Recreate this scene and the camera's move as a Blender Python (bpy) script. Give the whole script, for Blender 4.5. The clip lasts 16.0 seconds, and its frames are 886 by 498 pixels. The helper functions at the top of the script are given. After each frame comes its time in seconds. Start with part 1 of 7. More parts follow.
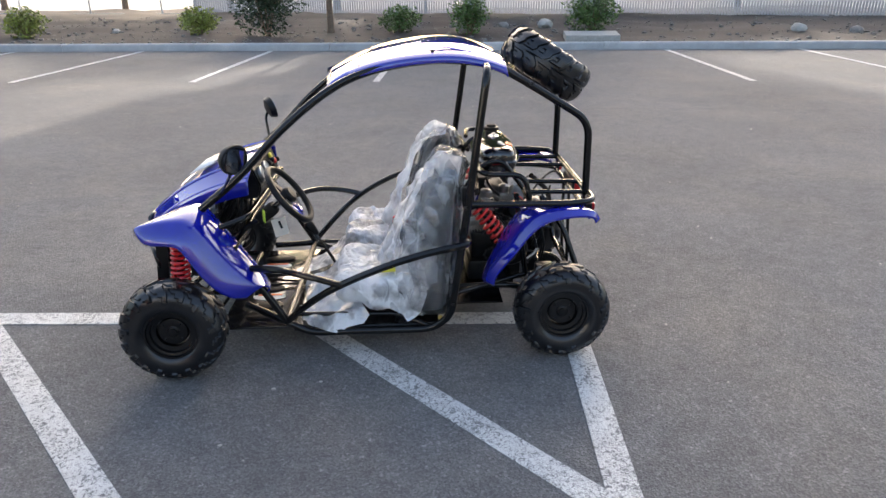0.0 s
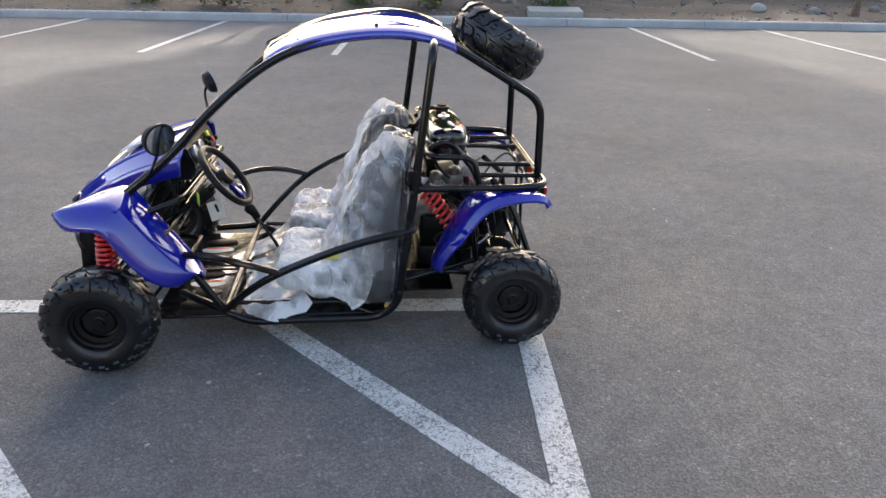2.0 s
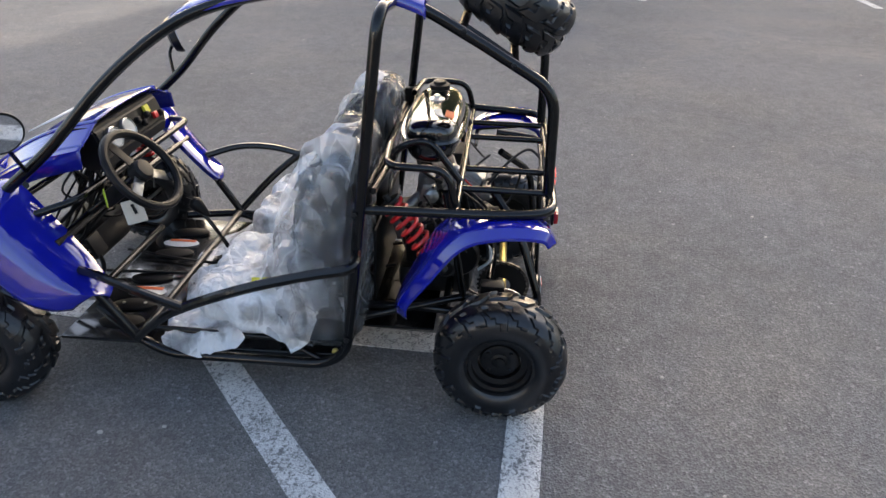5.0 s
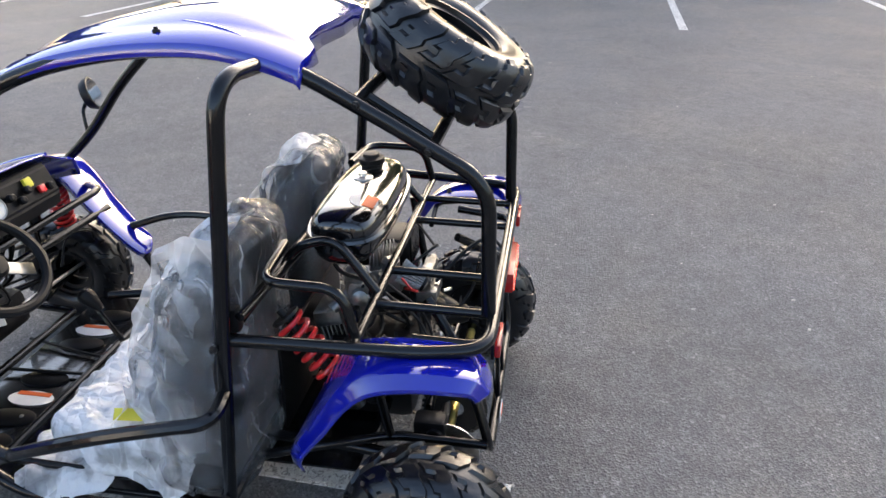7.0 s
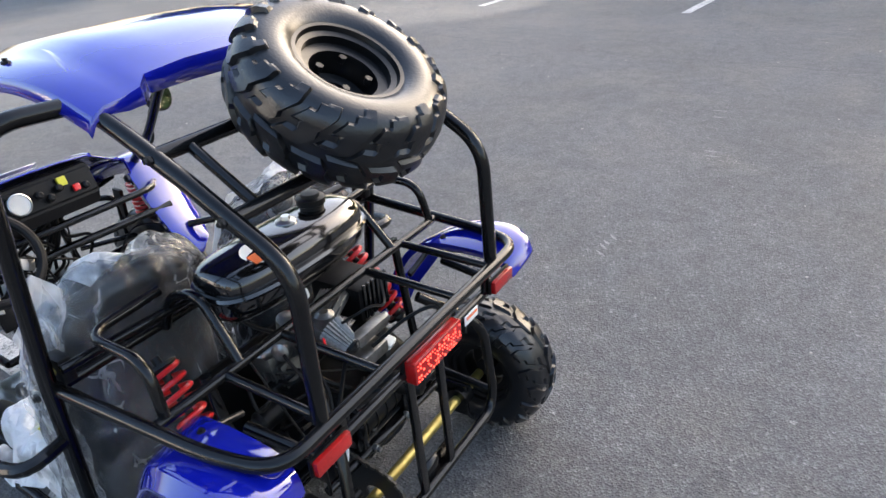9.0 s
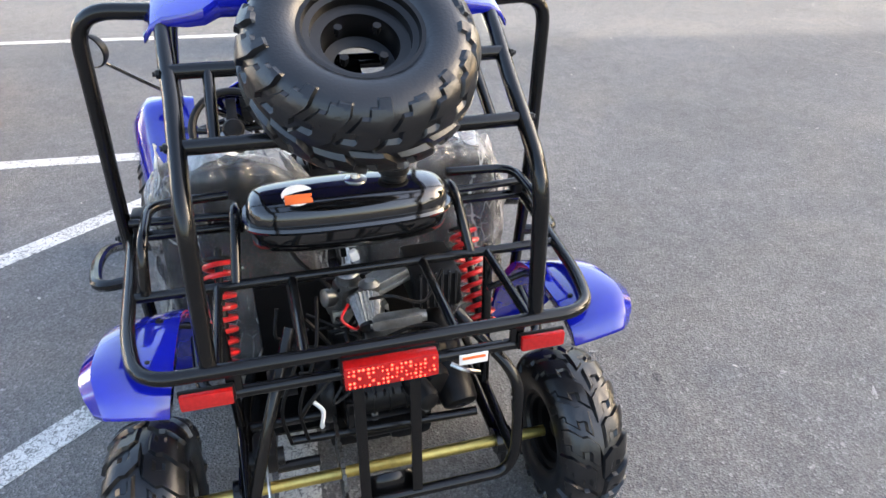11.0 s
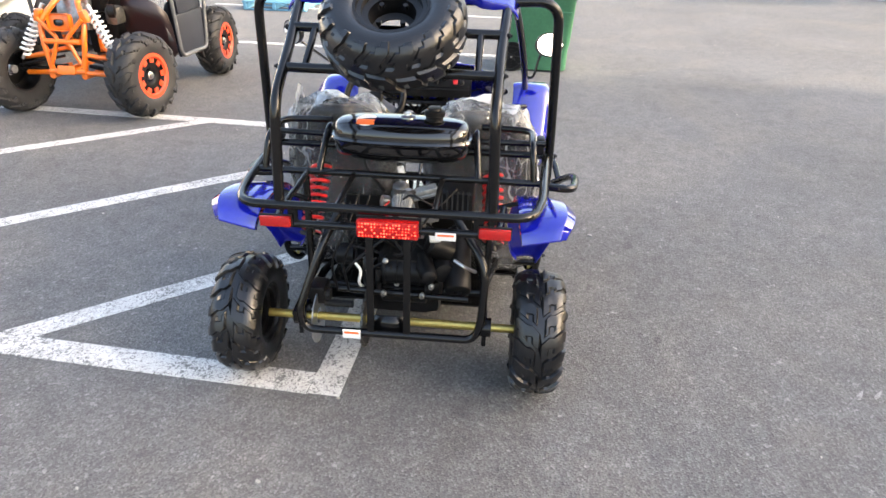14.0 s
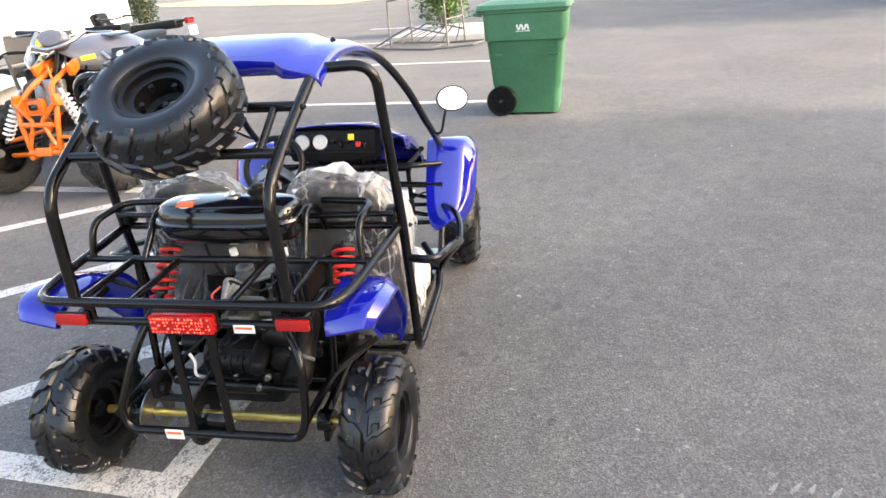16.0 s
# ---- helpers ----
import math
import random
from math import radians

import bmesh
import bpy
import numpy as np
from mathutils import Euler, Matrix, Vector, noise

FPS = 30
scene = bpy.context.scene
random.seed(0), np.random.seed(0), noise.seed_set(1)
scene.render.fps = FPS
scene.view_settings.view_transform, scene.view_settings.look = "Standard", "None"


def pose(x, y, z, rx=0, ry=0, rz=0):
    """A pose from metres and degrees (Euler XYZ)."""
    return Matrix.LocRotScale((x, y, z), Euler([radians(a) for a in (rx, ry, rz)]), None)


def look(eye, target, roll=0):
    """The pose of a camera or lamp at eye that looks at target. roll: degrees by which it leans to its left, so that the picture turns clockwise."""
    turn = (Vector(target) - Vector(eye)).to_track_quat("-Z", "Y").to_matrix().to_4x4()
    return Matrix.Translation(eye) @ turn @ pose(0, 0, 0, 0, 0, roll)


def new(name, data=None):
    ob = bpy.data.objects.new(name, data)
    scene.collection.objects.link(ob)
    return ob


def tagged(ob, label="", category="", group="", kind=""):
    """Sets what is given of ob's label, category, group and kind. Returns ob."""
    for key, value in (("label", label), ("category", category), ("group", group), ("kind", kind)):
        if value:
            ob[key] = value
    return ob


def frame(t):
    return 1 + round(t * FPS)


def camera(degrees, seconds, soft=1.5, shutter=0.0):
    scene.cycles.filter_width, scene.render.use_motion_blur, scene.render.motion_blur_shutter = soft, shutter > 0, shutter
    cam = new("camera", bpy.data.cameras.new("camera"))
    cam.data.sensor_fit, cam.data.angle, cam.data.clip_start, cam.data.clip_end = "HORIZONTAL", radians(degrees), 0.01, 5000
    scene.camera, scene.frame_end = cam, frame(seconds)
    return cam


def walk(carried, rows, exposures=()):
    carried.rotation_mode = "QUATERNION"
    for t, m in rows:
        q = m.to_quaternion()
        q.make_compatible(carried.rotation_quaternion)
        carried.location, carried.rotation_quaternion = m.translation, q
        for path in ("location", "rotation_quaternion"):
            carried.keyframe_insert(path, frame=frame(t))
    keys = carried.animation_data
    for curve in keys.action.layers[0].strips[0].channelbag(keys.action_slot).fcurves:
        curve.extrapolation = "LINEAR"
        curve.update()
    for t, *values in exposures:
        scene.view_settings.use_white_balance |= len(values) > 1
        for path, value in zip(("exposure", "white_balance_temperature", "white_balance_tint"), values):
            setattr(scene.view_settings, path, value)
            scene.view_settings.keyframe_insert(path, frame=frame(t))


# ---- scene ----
cam = camera(67.7, 16.0)
PATH = [
    (0, (0.446, -3.135, 1.577), (0.33, -1.29, 0.814), -0.4),
    (0.5, (0.448, -3.153, 1.57), (0.416, -1.314, 0.785), 1.1),
    (1, (0.46, -3.139, 1.562), (0.546, -1.303, 0.773), 1.5),
    (1.5, (0.468, -3.104, 1.55), (0.597, -1.283, 0.734), 1.5),
    (2, (0.514, -3.006, 1.569), (0.507, -1.186, 0.74), 1.1),
    (2.5, (0.641, -2.864, 1.565), (0.527, -1.051, 0.729), 1.9),
    (3, (0.751, -2.702, 1.542), (0.571, -0.924, 0.646), -0.5),
    (3.5, (0.777, -2.473, 1.505), (0.636, -0.707, 0.577), 0.3),
    (4, (0.771, -2.272, 1.498), (0.629, -0.518, 0.548), 0.4),
    (4.2, (0.793, -2.228, 1.509), (0.634, -0.49, 0.532), 0.6),
    (6.3, (1.168, -1.883, 1.547), (0.571, -0.245, 0.567), -1.3),
    (6.5, (1.177, -1.784, 1.531), (0.664, -0.117, 0.553), -0.9),
    (7, (1.15, -1.516, 1.511), (0.655, 0.185, 0.582), -1.1),
    (7.5, (1.206, -1.388, 1.512), (0.635, 0.289, 0.585), -2.6),
    (8, (1.423, -1.243, 1.536), (0.517, 0.285, 0.617), -4.0),
    (8.5, (1.573, -1.078, 1.537), (0.503, 0.345, 0.626), -5.1),
    (8.7, (1.612, -0.981, 1.521), (0.522, 0.417, 0.596), -5.2),
    (10.8, (1.958, -0.152, 1.517), (0.3, 0.326, 0.507), 1.6),
    (11, (1.901, -0.047, 1.498), (0.199, 0.257, 0.493), 0.7),
    (11.5, (1.854, 0.147, 1.488), (0.147, 0.101, 0.447), 0.1),
    (12, (1.983, 0.325, 1.524), (0.264, 0.101, 0.526), -1.1),
    (12.5, (2.087, 0.462, 1.555), (0.352, 0.127, 0.618), -0.7),
    (13, (2.25, 0.512, 1.534), (0.494, 0.213, 0.625), -0.9),
    (13.5, (2.525, 0.495, 1.517), (0.763, 0.2, 0.617), -0.0),
    (14, (2.628, 0.524, 1.5), (0.879, 0.202, 0.585), 1.7),
    (14.5, (2.594, 0.703, 1.519), (0.858, 0.298, 0.612), 1.8),
    (15, (2.554, 0.955, 1.545), (0.829, 0.484, 0.65), 1.0),
    (15.5, (2.462, 1.087, 1.554), (0.722, 0.542, 0.732), -4.0),
    (16, (2.215, 1.213, 1.511), (0.465, 0.67, 0.709), -4.2),
]
walk(cam, [(t, look(*p)) for t, *p in PATH],
     [(0, 1.88, 6800, 12), (2.5, 1.82, 6800, 12), (4, 1.72, 6800, 12), (6.5, 2.1, 6650, 12), (8.5, 2.15, 6500, 11), (11, 2.66, 6850, 11), (11.5, 2.82, 6950, 11), (12.5, 2.85, 7100, 12), (14, 2.68, 7300, 12), (16, 2.6, 7450, 13)])

# ---------------------------------------------------------------- light
SUN_AZ, SUN_EL = 90.0, 22.0          # degrees: from +Y, low
world = bpy.data.worlds.new("sky")
scene.world = world
world.use_nodes = True
wn = world.node_tree
sky = wn.nodes.new("ShaderNodeTexSky")
sky.sky_type = "NISHITA"
sky.sun_disc = False
sky.sun_elevation = radians(SUN_EL)
sky.sun_rotation = radians(90.0 - SUN_AZ)
sky.air_density, sky.dust_density, sky.ozone_density = 1.0, 4.3, 1.0
bg = wn.nodes["Background"]
bg.inputs["Strength"].default_value = 0.15
wn.links.new(sky.outputs[0], bg.inputs[0])
sun = new("sun", bpy.data.lights.new("sun", "SUN"))
sun.data.energy, sun.data.angle, sun.data.color = 1.25, radians(0.8), (1.0, 0.94, 0.85)
sun_dir = Vector((math.cos(radians(SUN_AZ)) * math.cos(radians(SUN_EL)),
                  math.sin(radians(SUN_AZ)) * math.cos(radians(SUN_EL)), math.sin(radians(SUN_EL))))
sun.matrix_world = look(sun_dir * 60, (0, 0, 0))


# ---------------------------------------------------------------- materials
def node(nt, kind, **values):
    n = nt.nodes.new(kind)
    for key, value in values.items():
        n.inputs[key.replace("_", " ")].default_value = value
    return n


def material(name, color, rough=0.5, metal=0.0, coat=0.0, grain=0.0, scale=40.0, bump=0.0, bump_scale=200.0, stain=0.0,
             stain_scale=2.0, spread=0.0, spec=0.5):
    """A Principled surface whose colour varies at two scales and by object, with fine relief."""
    m = bpy.data.materials.new(name)
    m.use_nodes = True
    nt = m.node_tree
    b = nt.nodes["Principled BSDF"]
    b.inputs["Roughness"].default_value = rough
    b.inputs["Metallic"].default_value = metal
    b.inputs["Specular IOR Level"].default_value = spec
    b.inputs["Coat Weight"].default_value = coat
    b.inputs["Coat Roughness"].default_value = 0.06
    tc = nt.nodes.new("ShaderNodeTexCoord")
    col = nt.nodes.new("ShaderNodeRGB")
    col.outputs[0].default_value = (*color, 1)
    last = col.outputs[0]
    for amount, size, detail in ((grain, scale, 4.0), (stain, stain_scale, 3.0)):
        if amount:
            nz = node(nt, "ShaderNodeTexNoise", Scale=size, Detail=detail, Roughness=0.6)
            nt.links.new(tc.outputs["Object"], nz.inputs["Vector"])
            mr = node(nt, "ShaderNodeMapRange")
            mr.inputs["From Min"].default_value, mr.inputs["From Max"].default_value = 0.3, 0.7
            mr.inputs["To Min"].default_value, mr.inputs["To Max"].default_value = 1 - amount, 1 + amount
            nt.links.new(nz.outputs["Fac"], mr.inputs["Value"])
            mx = nt.nodes.new("ShaderNodeVectorMath")
            mx.operation = "SCALE"
            nt.links.new(last, mx.inputs[0])
            nt.links.new(mr.outputs[0], mx.inputs["Scale"])
            last = mx.outputs[0]
            if size == scale:
                rr = node(nt, "ShaderNodeMapRange")
                rr.inputs["To Min"].default_value, rr.inputs["To Max"].default_value = rough * 0.8, min(1, rough * 1.2)
                nt.links.new(nz.outputs["Fac"], rr.inputs["Value"])
                nt.links.new(rr.outputs[0], b.inputs["Roughness"])
    if spread:
        info = nt.nodes.new("ShaderNodeObjectInfo")
        mr = node(nt, "ShaderNodeMapRange")
        mr.inputs["To Min"].default_value, mr.inputs["To Max"].default_value = 1 - spread, 1 + spread
        nt.links.new(info.outputs["Random"], mr.inputs["Value"])
        mx = nt.nodes.new("ShaderNodeVectorMath")
        mx.operation = "SCALE"
        nt.links.new(last, mx.inputs[0])
        nt.links.new(mr.outputs[0], mx.inputs["Scale"])
        last = mx.outputs[0]
    nt.links.new(last, b.inputs["Base Color"])
    if bump:
        nz = node(nt, "ShaderNodeTexNoise", Scale=bump_scale, Detail=3.0)
        nt.links.new(tc.outputs["Object"], nz.inputs["Vector"])
        bp = node(nt, "ShaderNodeBump", Strength=bump, Distance=0.002)
        nt.links.new(nz.outputs["Fac"], bp.inputs["Height"])
        nt.links.new(bp.outputs[0], b.inputs["Normal"])
    return m


def asphalt_nodes(m, paint=None):
    """Aggregate speckle, patches and hairline wear; with paint, a worn coat of it over the stone."""
    m.use_nodes = True
    nt = m.node_tree
    b = nt.nodes["Principled BSDF"]
    geo = nt.nodes.new("ShaderNodeNewGeometry")
    pos = geo.outputs["Position"]
    vor = node(nt, "ShaderNodeTexVoronoi", Scale=145.0)
    nt.links.new(pos, vor.inputs["Vector"])
    vor2 = node(nt, "ShaderNodeTexVoronoi", Scale=75.0)
    nt.links.new(pos, vor2.inputs["Vector"])
    fine = node(nt, "ShaderNodeTexNoise", Scale=300.0, Detail=3.0)
    mid = node(nt, "ShaderNodeTexNoise", Scale=9.0, Detail=6.0, Roughness=0.65)
    big = node(nt, "ShaderNodeTexNoise", Scale=0.55, Detail=5.0, Roughness=0.6)
    for n in (fine, mid, big):
        nt.links.new(pos, n.inputs["Vector"])

    def ramp(src, stops):
        r = nt.nodes.new("ShaderNodeValToRGB")
        r.color_ramp.elements[0].position, r.color_ramp.elements[0].color = stops[0][0], (*[stops[0][1]] * 3, 1)
        r.color_ramp.elements[1].position, r.color_ramp.elements[1].color = stops[1][0], (*[stops[1][1]] * 3, 1)
        for p, v in stops[2:]:
            e = r.color_ramp.elements.new(p)
            e.color = (v, v, v, 1)
        nt.links.new(src, r.inputs[0])
        return r.outputs[0]

    def mul(a, c):
        x = nt.nodes.new("ShaderNodeVectorMath")
        x.operation = "MULTIPLY"
        nt.links.new(a, x.inputs[0])
        nt.links.new(c, x.inputs[1])
        return x.outputs[0]

    base = nt.nodes.new("ShaderNodeRGB")
    base.outputs[0].default_value = (0.132, 0.130, 0.126, 1)
    sep = nt.nodes.new("ShaderNodeSeparateColor")
    nt.links.new(vor.outputs["Color"], sep.inputs[0])
    col = mul(base.outputs[0], ramp(sep.outputs[0], ((0.0, 0.64), (0.7, 1.04), (0.92, 1.22), (1.0, 1.5))))
    col = mul(col, ramp(fine.outputs["Fac"], ((0.3, 0.7), (0.7, 1.3))))
    col = mul(col, ramp(mid.outputs["Fac"], ((0.3, 0.84), (0.7, 1.16))))
    col = mul(col, ramp(big.outputs["Fac"], ((0.3, 0.84), (0.7, 1.16))))
    dust = node(nt, "ShaderNodeTexNoise", Scale=0.9, Detail=6.0, Roughness=0.62, Distortion=0.6)
    nt.links.new(pos, dust.inputs["Vector"])
    tan = nt.nodes.new("ShaderNodeMix")
    tan.data_type = "RGBA"
    tan.inputs[6].default_value = (0.94, 0.95, 0.98, 1)
    tan.inputs[7].default_value = (1.13, 1.10, 1.06, 1)
    nt.links.new(ramp(dust.outputs["Fac"], ((0.46, 0.0), (0.66, 1.0))), tan.inputs["Factor"])
    col = mul(col, tan.outputs[2])
    sep2 = nt.nodes.new("ShaderNodeSeparateColor")
    nt.links.new(vor2.outputs["Color"], sep2.inputs[0])
    col = mul(col, ramp(sep2.outputs[1], ((0.0, 0.99), (0.985, 0.99), (0.993, 1.5))))
    rough = 0.82
    if paint:
        wear = node(nt, "ShaderNodeTexNoise", Scale=62.0, Detail=4.0, Roughness=0.7, Distortion=1.2)
        wear2 = node(nt, "ShaderNodeTexNoise", Scale=7.0, Detail=4.0, Roughness=0.6)
        for n in (wear, wear2):
            nt.links.new(pos, n.inputs["Vector"])
        add = nt.nodes.new("ShaderNodeMath")
        add.operation = "MULTIPLY_ADD"
        add.inputs[1].default_value = 0.3
        nt.links.new(wear2.outputs["Fac"], add.inputs[0])
        nt.links.new(wear.outputs["Fac"], add.inputs[2])
        mask = ramp(add.outputs[0], ((0.54, 0.1), (0.66, 0.97)))
        pc = nt.nodes.new("ShaderNodeRGB")
        pc.outputs[0].default_value = (*paint, 1)
        pcol = mul(pc.outputs[0], ramp(mid.outputs["Fac"], ((0.3, 0.85), (0.7, 1.1))))
        pcol = mul(pcol, ramp(fine.outputs["Fac"], ((0.3, 0.86), (0.7, 1.1))))
        mix = nt.nodes.new("ShaderNodeMix")
        mix.data_type = "RGBA"
        nt.links.new(mask, mix.inputs["Factor"])
        nt.links.new(col, mix.inputs[6])
        nt.links.new(pcol, mix.inputs[7])
        col = mix.outputs[2]
        rough = 0.7
    b.inputs["Roughness"].default_value = rough
    nt.links.new(col, b.inputs["Base Color"])
    bp = node(nt, "ShaderNodeBump", Strength=0.9, Distance=0.004)
    nt.links.new(vor.outputs["Distance"], bp.inputs["Height"])
    bp2 = node(nt, "ShaderNodeBump", Strength=0.5, Distance=0.002)
    nt.links.new(fine.outputs["Fac"], bp2.inputs["Height"])
    nt.links.new(bp.outputs[0], bp2.inputs["Normal"])
    nt.links.new(bp2.outputs[0], b.inputs["Normal"])
    return m


def leaf_material(name, color):
    m = bpy.data.materials.new(name)
    m.use_nodes = True
    nt = m.node_tree
    b = nt.nodes["Principled BSDF"]
    geo = nt.nodes.new("ShaderNodeNewGeometry")
    mr = node(nt, "ShaderNodeMapRange")
    mr.inputs["To Min"].default_value, mr.inputs["To Max"].default_value = 0.5, 1.5
    nt.links.new(geo.outputs["Random Per Island"], mr.inputs["Value"])
    c = nt.nodes.new("ShaderNodeRGB")
    c.outputs[0].default_value = (*color, 1)
    mx = nt.nodes.new("ShaderNodeVectorMath")
    mx.operation = "SCALE"
    nt.links.new(c.outputs[0], mx.inputs[0])
    nt.links.new(mr.outputs[0], mx.inputs["Scale"])
    nt.links.new(mx.outputs[0], b.inputs["Base Color"])
    b.inputs["Roughness"].default_value = 0.5
    tr = nt.nodes.new("ShaderNodeBsdfTranslucent")
    nt.links.new(mx.outputs[0], tr.inputs["Color"])
    mix = nt.nodes.new("ShaderNodeMixShader")
    mix.inputs[0].default_value = 0.12
    nt.links.new(b.outputs[0], mix.inputs[1])
    nt.links.new(tr.outputs[0], mix.inputs[2])
    nt.links.new(mix.outputs[0], nt.nodes["Material Output"].inputs["Surface"])
    return m


def film_material(name, milk, glint, tone=(0.86, 0.88, 0.90), size=1.0, bumpy=0.5):
    """Thin polythene: partly clear, milky in clouds, with crease glints and facet light and dark painted in."""
    m = bpy.data.materials.new(name)
    m.use_nodes = True
    nt = m.node_tree
    b = nt.nodes["Principled BSDF"]
    b.inputs["Base Color"].default_value = (*tone, 1)
    b.inputs["Roughness"].default_value = 0.45
    tc = nt.nodes.new("ShaderNodeTexCoord")
    warp = node(nt, "ShaderNodeTexNoise", Scale=7.0 * size, Detail=3.0)
    nt.links.new(tc.outputs["Object"], warp.inputs["Vector"])
    off = nt.nodes.new("ShaderNodeVectorMath")
    off.operation = "MULTIPLY_ADD"
    off.inputs[1].default_value = (0.05, 0.05, 0.05)
    nt.links.new(warp.outputs["Color"], off.inputs[0])
    nt.links.new(tc.outputs["Object"], off.inputs[2])

    def creases(scale, stretch, turn, sharp):
        mp = nt.nodes.new("ShaderNodeMapping")
        mp.inputs["Scale"].default_value = stretch
        mp.inputs["Rotation"].default_value = turn
        nt.links.new(off.outputs[0], mp.inputs["Vector"])
        v = node(nt, "ShaderNodeTexVoronoi", Scale=scale)
        v.feature = "DISTANCE_TO_EDGE"
        nt.links.new(mp.outputs[0], v.inputs["Vector"])
        r = nt.nodes.new("ShaderNodeMapRange")
        r.inputs["From Min"].default_value, r.inputs["From Max"].default_value = 0.0, sharp
        r.inputs["To Min"].default_value, r.inputs["To Max"].default_value = 1.0, 0.0
        nt.links.new(v.outputs["Distance"], r.inputs["Value"])
        cell = node(nt, "ShaderNodeTexVoronoi", Scale=scale)
        nt.links.new(mp.outputs[0], cell.inputs["Vector"])
        tint = nt.nodes.new("ShaderNodeSeparateColor")
        nt.links.new(cell.outputs["Color"], tint.inputs[0])
        return r.outputs[0], v.outputs["Distance"], tint.outputs[0]

    l1, h1, c1 = creases(8.0 * size, (1.0, 1.0, 0.40), (0.25, 0.15, 0.0), 0.05)
    l2, h2, c2 = creases(19.0 * size, (1.0, 1.0, 0.45), (-0.5, 0.35, 0.3), 0.07)

    def join(op, x, y):
        n = nt.nodes.new("ShaderNodeMath")
        n.operation = op
        for k, q in enumerate((x, y)):
            if isinstance(q, float):
                n.inputs[k].default_value = q
            else:
                nt.links.new(q, n.inputs[k])
        return n.outputs[0]

    fade = node(nt, "ShaderNodeTexNoise", Scale=6.0 * size, Detail=2.0)
    nt.links.new(tc.outputs["Object"], fade.inputs["Vector"])
    fr_ = nt.nodes.new("ShaderNodeMapRange")
    fr_.inputs["From Min"].default_value, fr_.inputs["From Max"].default_value = 0.42, 0.62
    nt.links.new(fade.outputs["Fac"], fr_.inputs["Value"])
    # white glints along the creases, painted into the film's opacity
    lines = join("MULTIPLY", join("ADD", l1, join("MULTIPLY", l2, 0.7)), join("MULTIPLY", fr_.outputs[0], glint))
    cloud = nt.nodes.new("ShaderNodeMapRange")
    cloud.inputs["From Min"].default_value, cloud.inputs["From Max"].default_value = 0.35, 0.68
    cloud.inputs["To Min"].default_value, cloud.inputs["To Max"].default_value = milk * 0.35, milk * 1.5
    nt.links.new(warp.outputs["Fac"], cloud.inputs["Value"])
    # cells vary the milk, imitating light and dark on crumpled facets
    veil = join("MULTIPLY", cloud.outputs[0], join("ADD", join("MULTIPLY", join("ADD", c1, c2), 0.5), 0.5))
    total = nt.nodes.new("ShaderNodeMath")
    total.operation = "ADD"
    total.use_clamp = True
    nt.links.new(veil, total.inputs[0])
    nt.links.new(lines, total.inputs[1])
    bp = node(nt, "ShaderNodeBump", Strength=bumpy, Distance=0.02)
    nt.links.new(join("ADD", join("MULTIPLY", h1, 2.0), h2), bp.inputs["Height"])
    nt.links.new(bp.outputs[0], b.inputs["Normal"])
    through_ = nt.nodes.new("ShaderNodeBsdfTranslucent")
    through_.inputs["Color"].default_value = (*tone, 1)
    nt.links.new(bp.outputs[0], through_.inputs["Normal"])
    body = nt.nodes.new("ShaderNodeMixShader")
    body.inputs[0].default_value = 0.28
    nt.links.new(b.outputs[0], body.inputs[1])
    nt.links.new(through_.outputs[0], body.inputs[2])
    clear = nt.nodes.new("ShaderNodeBsdfTransparent")
    gloss = node(nt, "ShaderNodeBsdfGlossy", Roughness=0.10)
    nt.links.new(bp.outputs[0], gloss.inputs["Normal"])
    sheen = nt.nodes.new("ShaderNodeMixShader")
    fr = node(nt, "ShaderNodeFresnel", IOR=1.45)
    nt.links.new(bp.outputs[0], fr.inputs["Normal"])
    nt.links.new(fr.outputs[0], sheen.inputs[0])
    nt.links.new(clear.outputs[0], sheen.inputs[1])
    nt.links.new(gloss.outputs[0], sheen.inputs[2])
    mix = nt.nodes.new("ShaderNodeMixShader")
    nt.links.new(total.outputs[0], mix.inputs[0])
    nt.links.new(sheen.outputs[0], mix.inputs[1])
    nt.links.new(body.outputs[0], mix.inputs[2])
    nt.links.new(mix.outputs[0], nt.nodes["Material Output"].inputs["Surface"])
    return m


M = {}
M["asphalt"] = asphalt_nodes(bpy.data.materials.new("asphalt"))
M["line"] = asphalt_nodes(bpy.data.materials.new("road_paint"), (0.64, 0.635, 0.61))
M["concrete"] = material("kerb_concrete", (0.36, 0.36, 0.355), 0.85, grain=0.15, scale=60, stain=0.15, stain_scale=2.5, bump=0.4, spread=0.05)
M["soil"] = material("soil", (0.046, 0.035, 0.028), 0.95, grain=0.45, scale=14, stain=0.3, stain_scale=0.8, bump=0.8, bump_scale=40)
M["stone"] = material("stone", (0.19, 0.18, 0.165), 0.85, grain=0.2, scale=30, bump=0.5, spread=0.35)
M["pale_stone"] = material("pale_stone", (0.36, 0.35, 0.32), 0.85, grain=0.15, scale=20, bump=0.4)
M["blue"] = material("blue_plastic", (0.004, 0.009, 0.30), 0.07, coat=1.0, spec=0.7, grain=0.06, scale=30, stain=0.08, stain_scale=5)
M["tube"] = material("black_powder_coat", (0.0035, 0.0035, 0.0038), 0.22, coat=0.4, spec=0.2, grain=0.15, scale=80, bump=0.12, bump_scale=350)
M["black"] = material("black_plastic", (0.005, 0.005, 0.0055), 0.42, spec=0.22, grain=0.2, scale=60, bump=0.15)
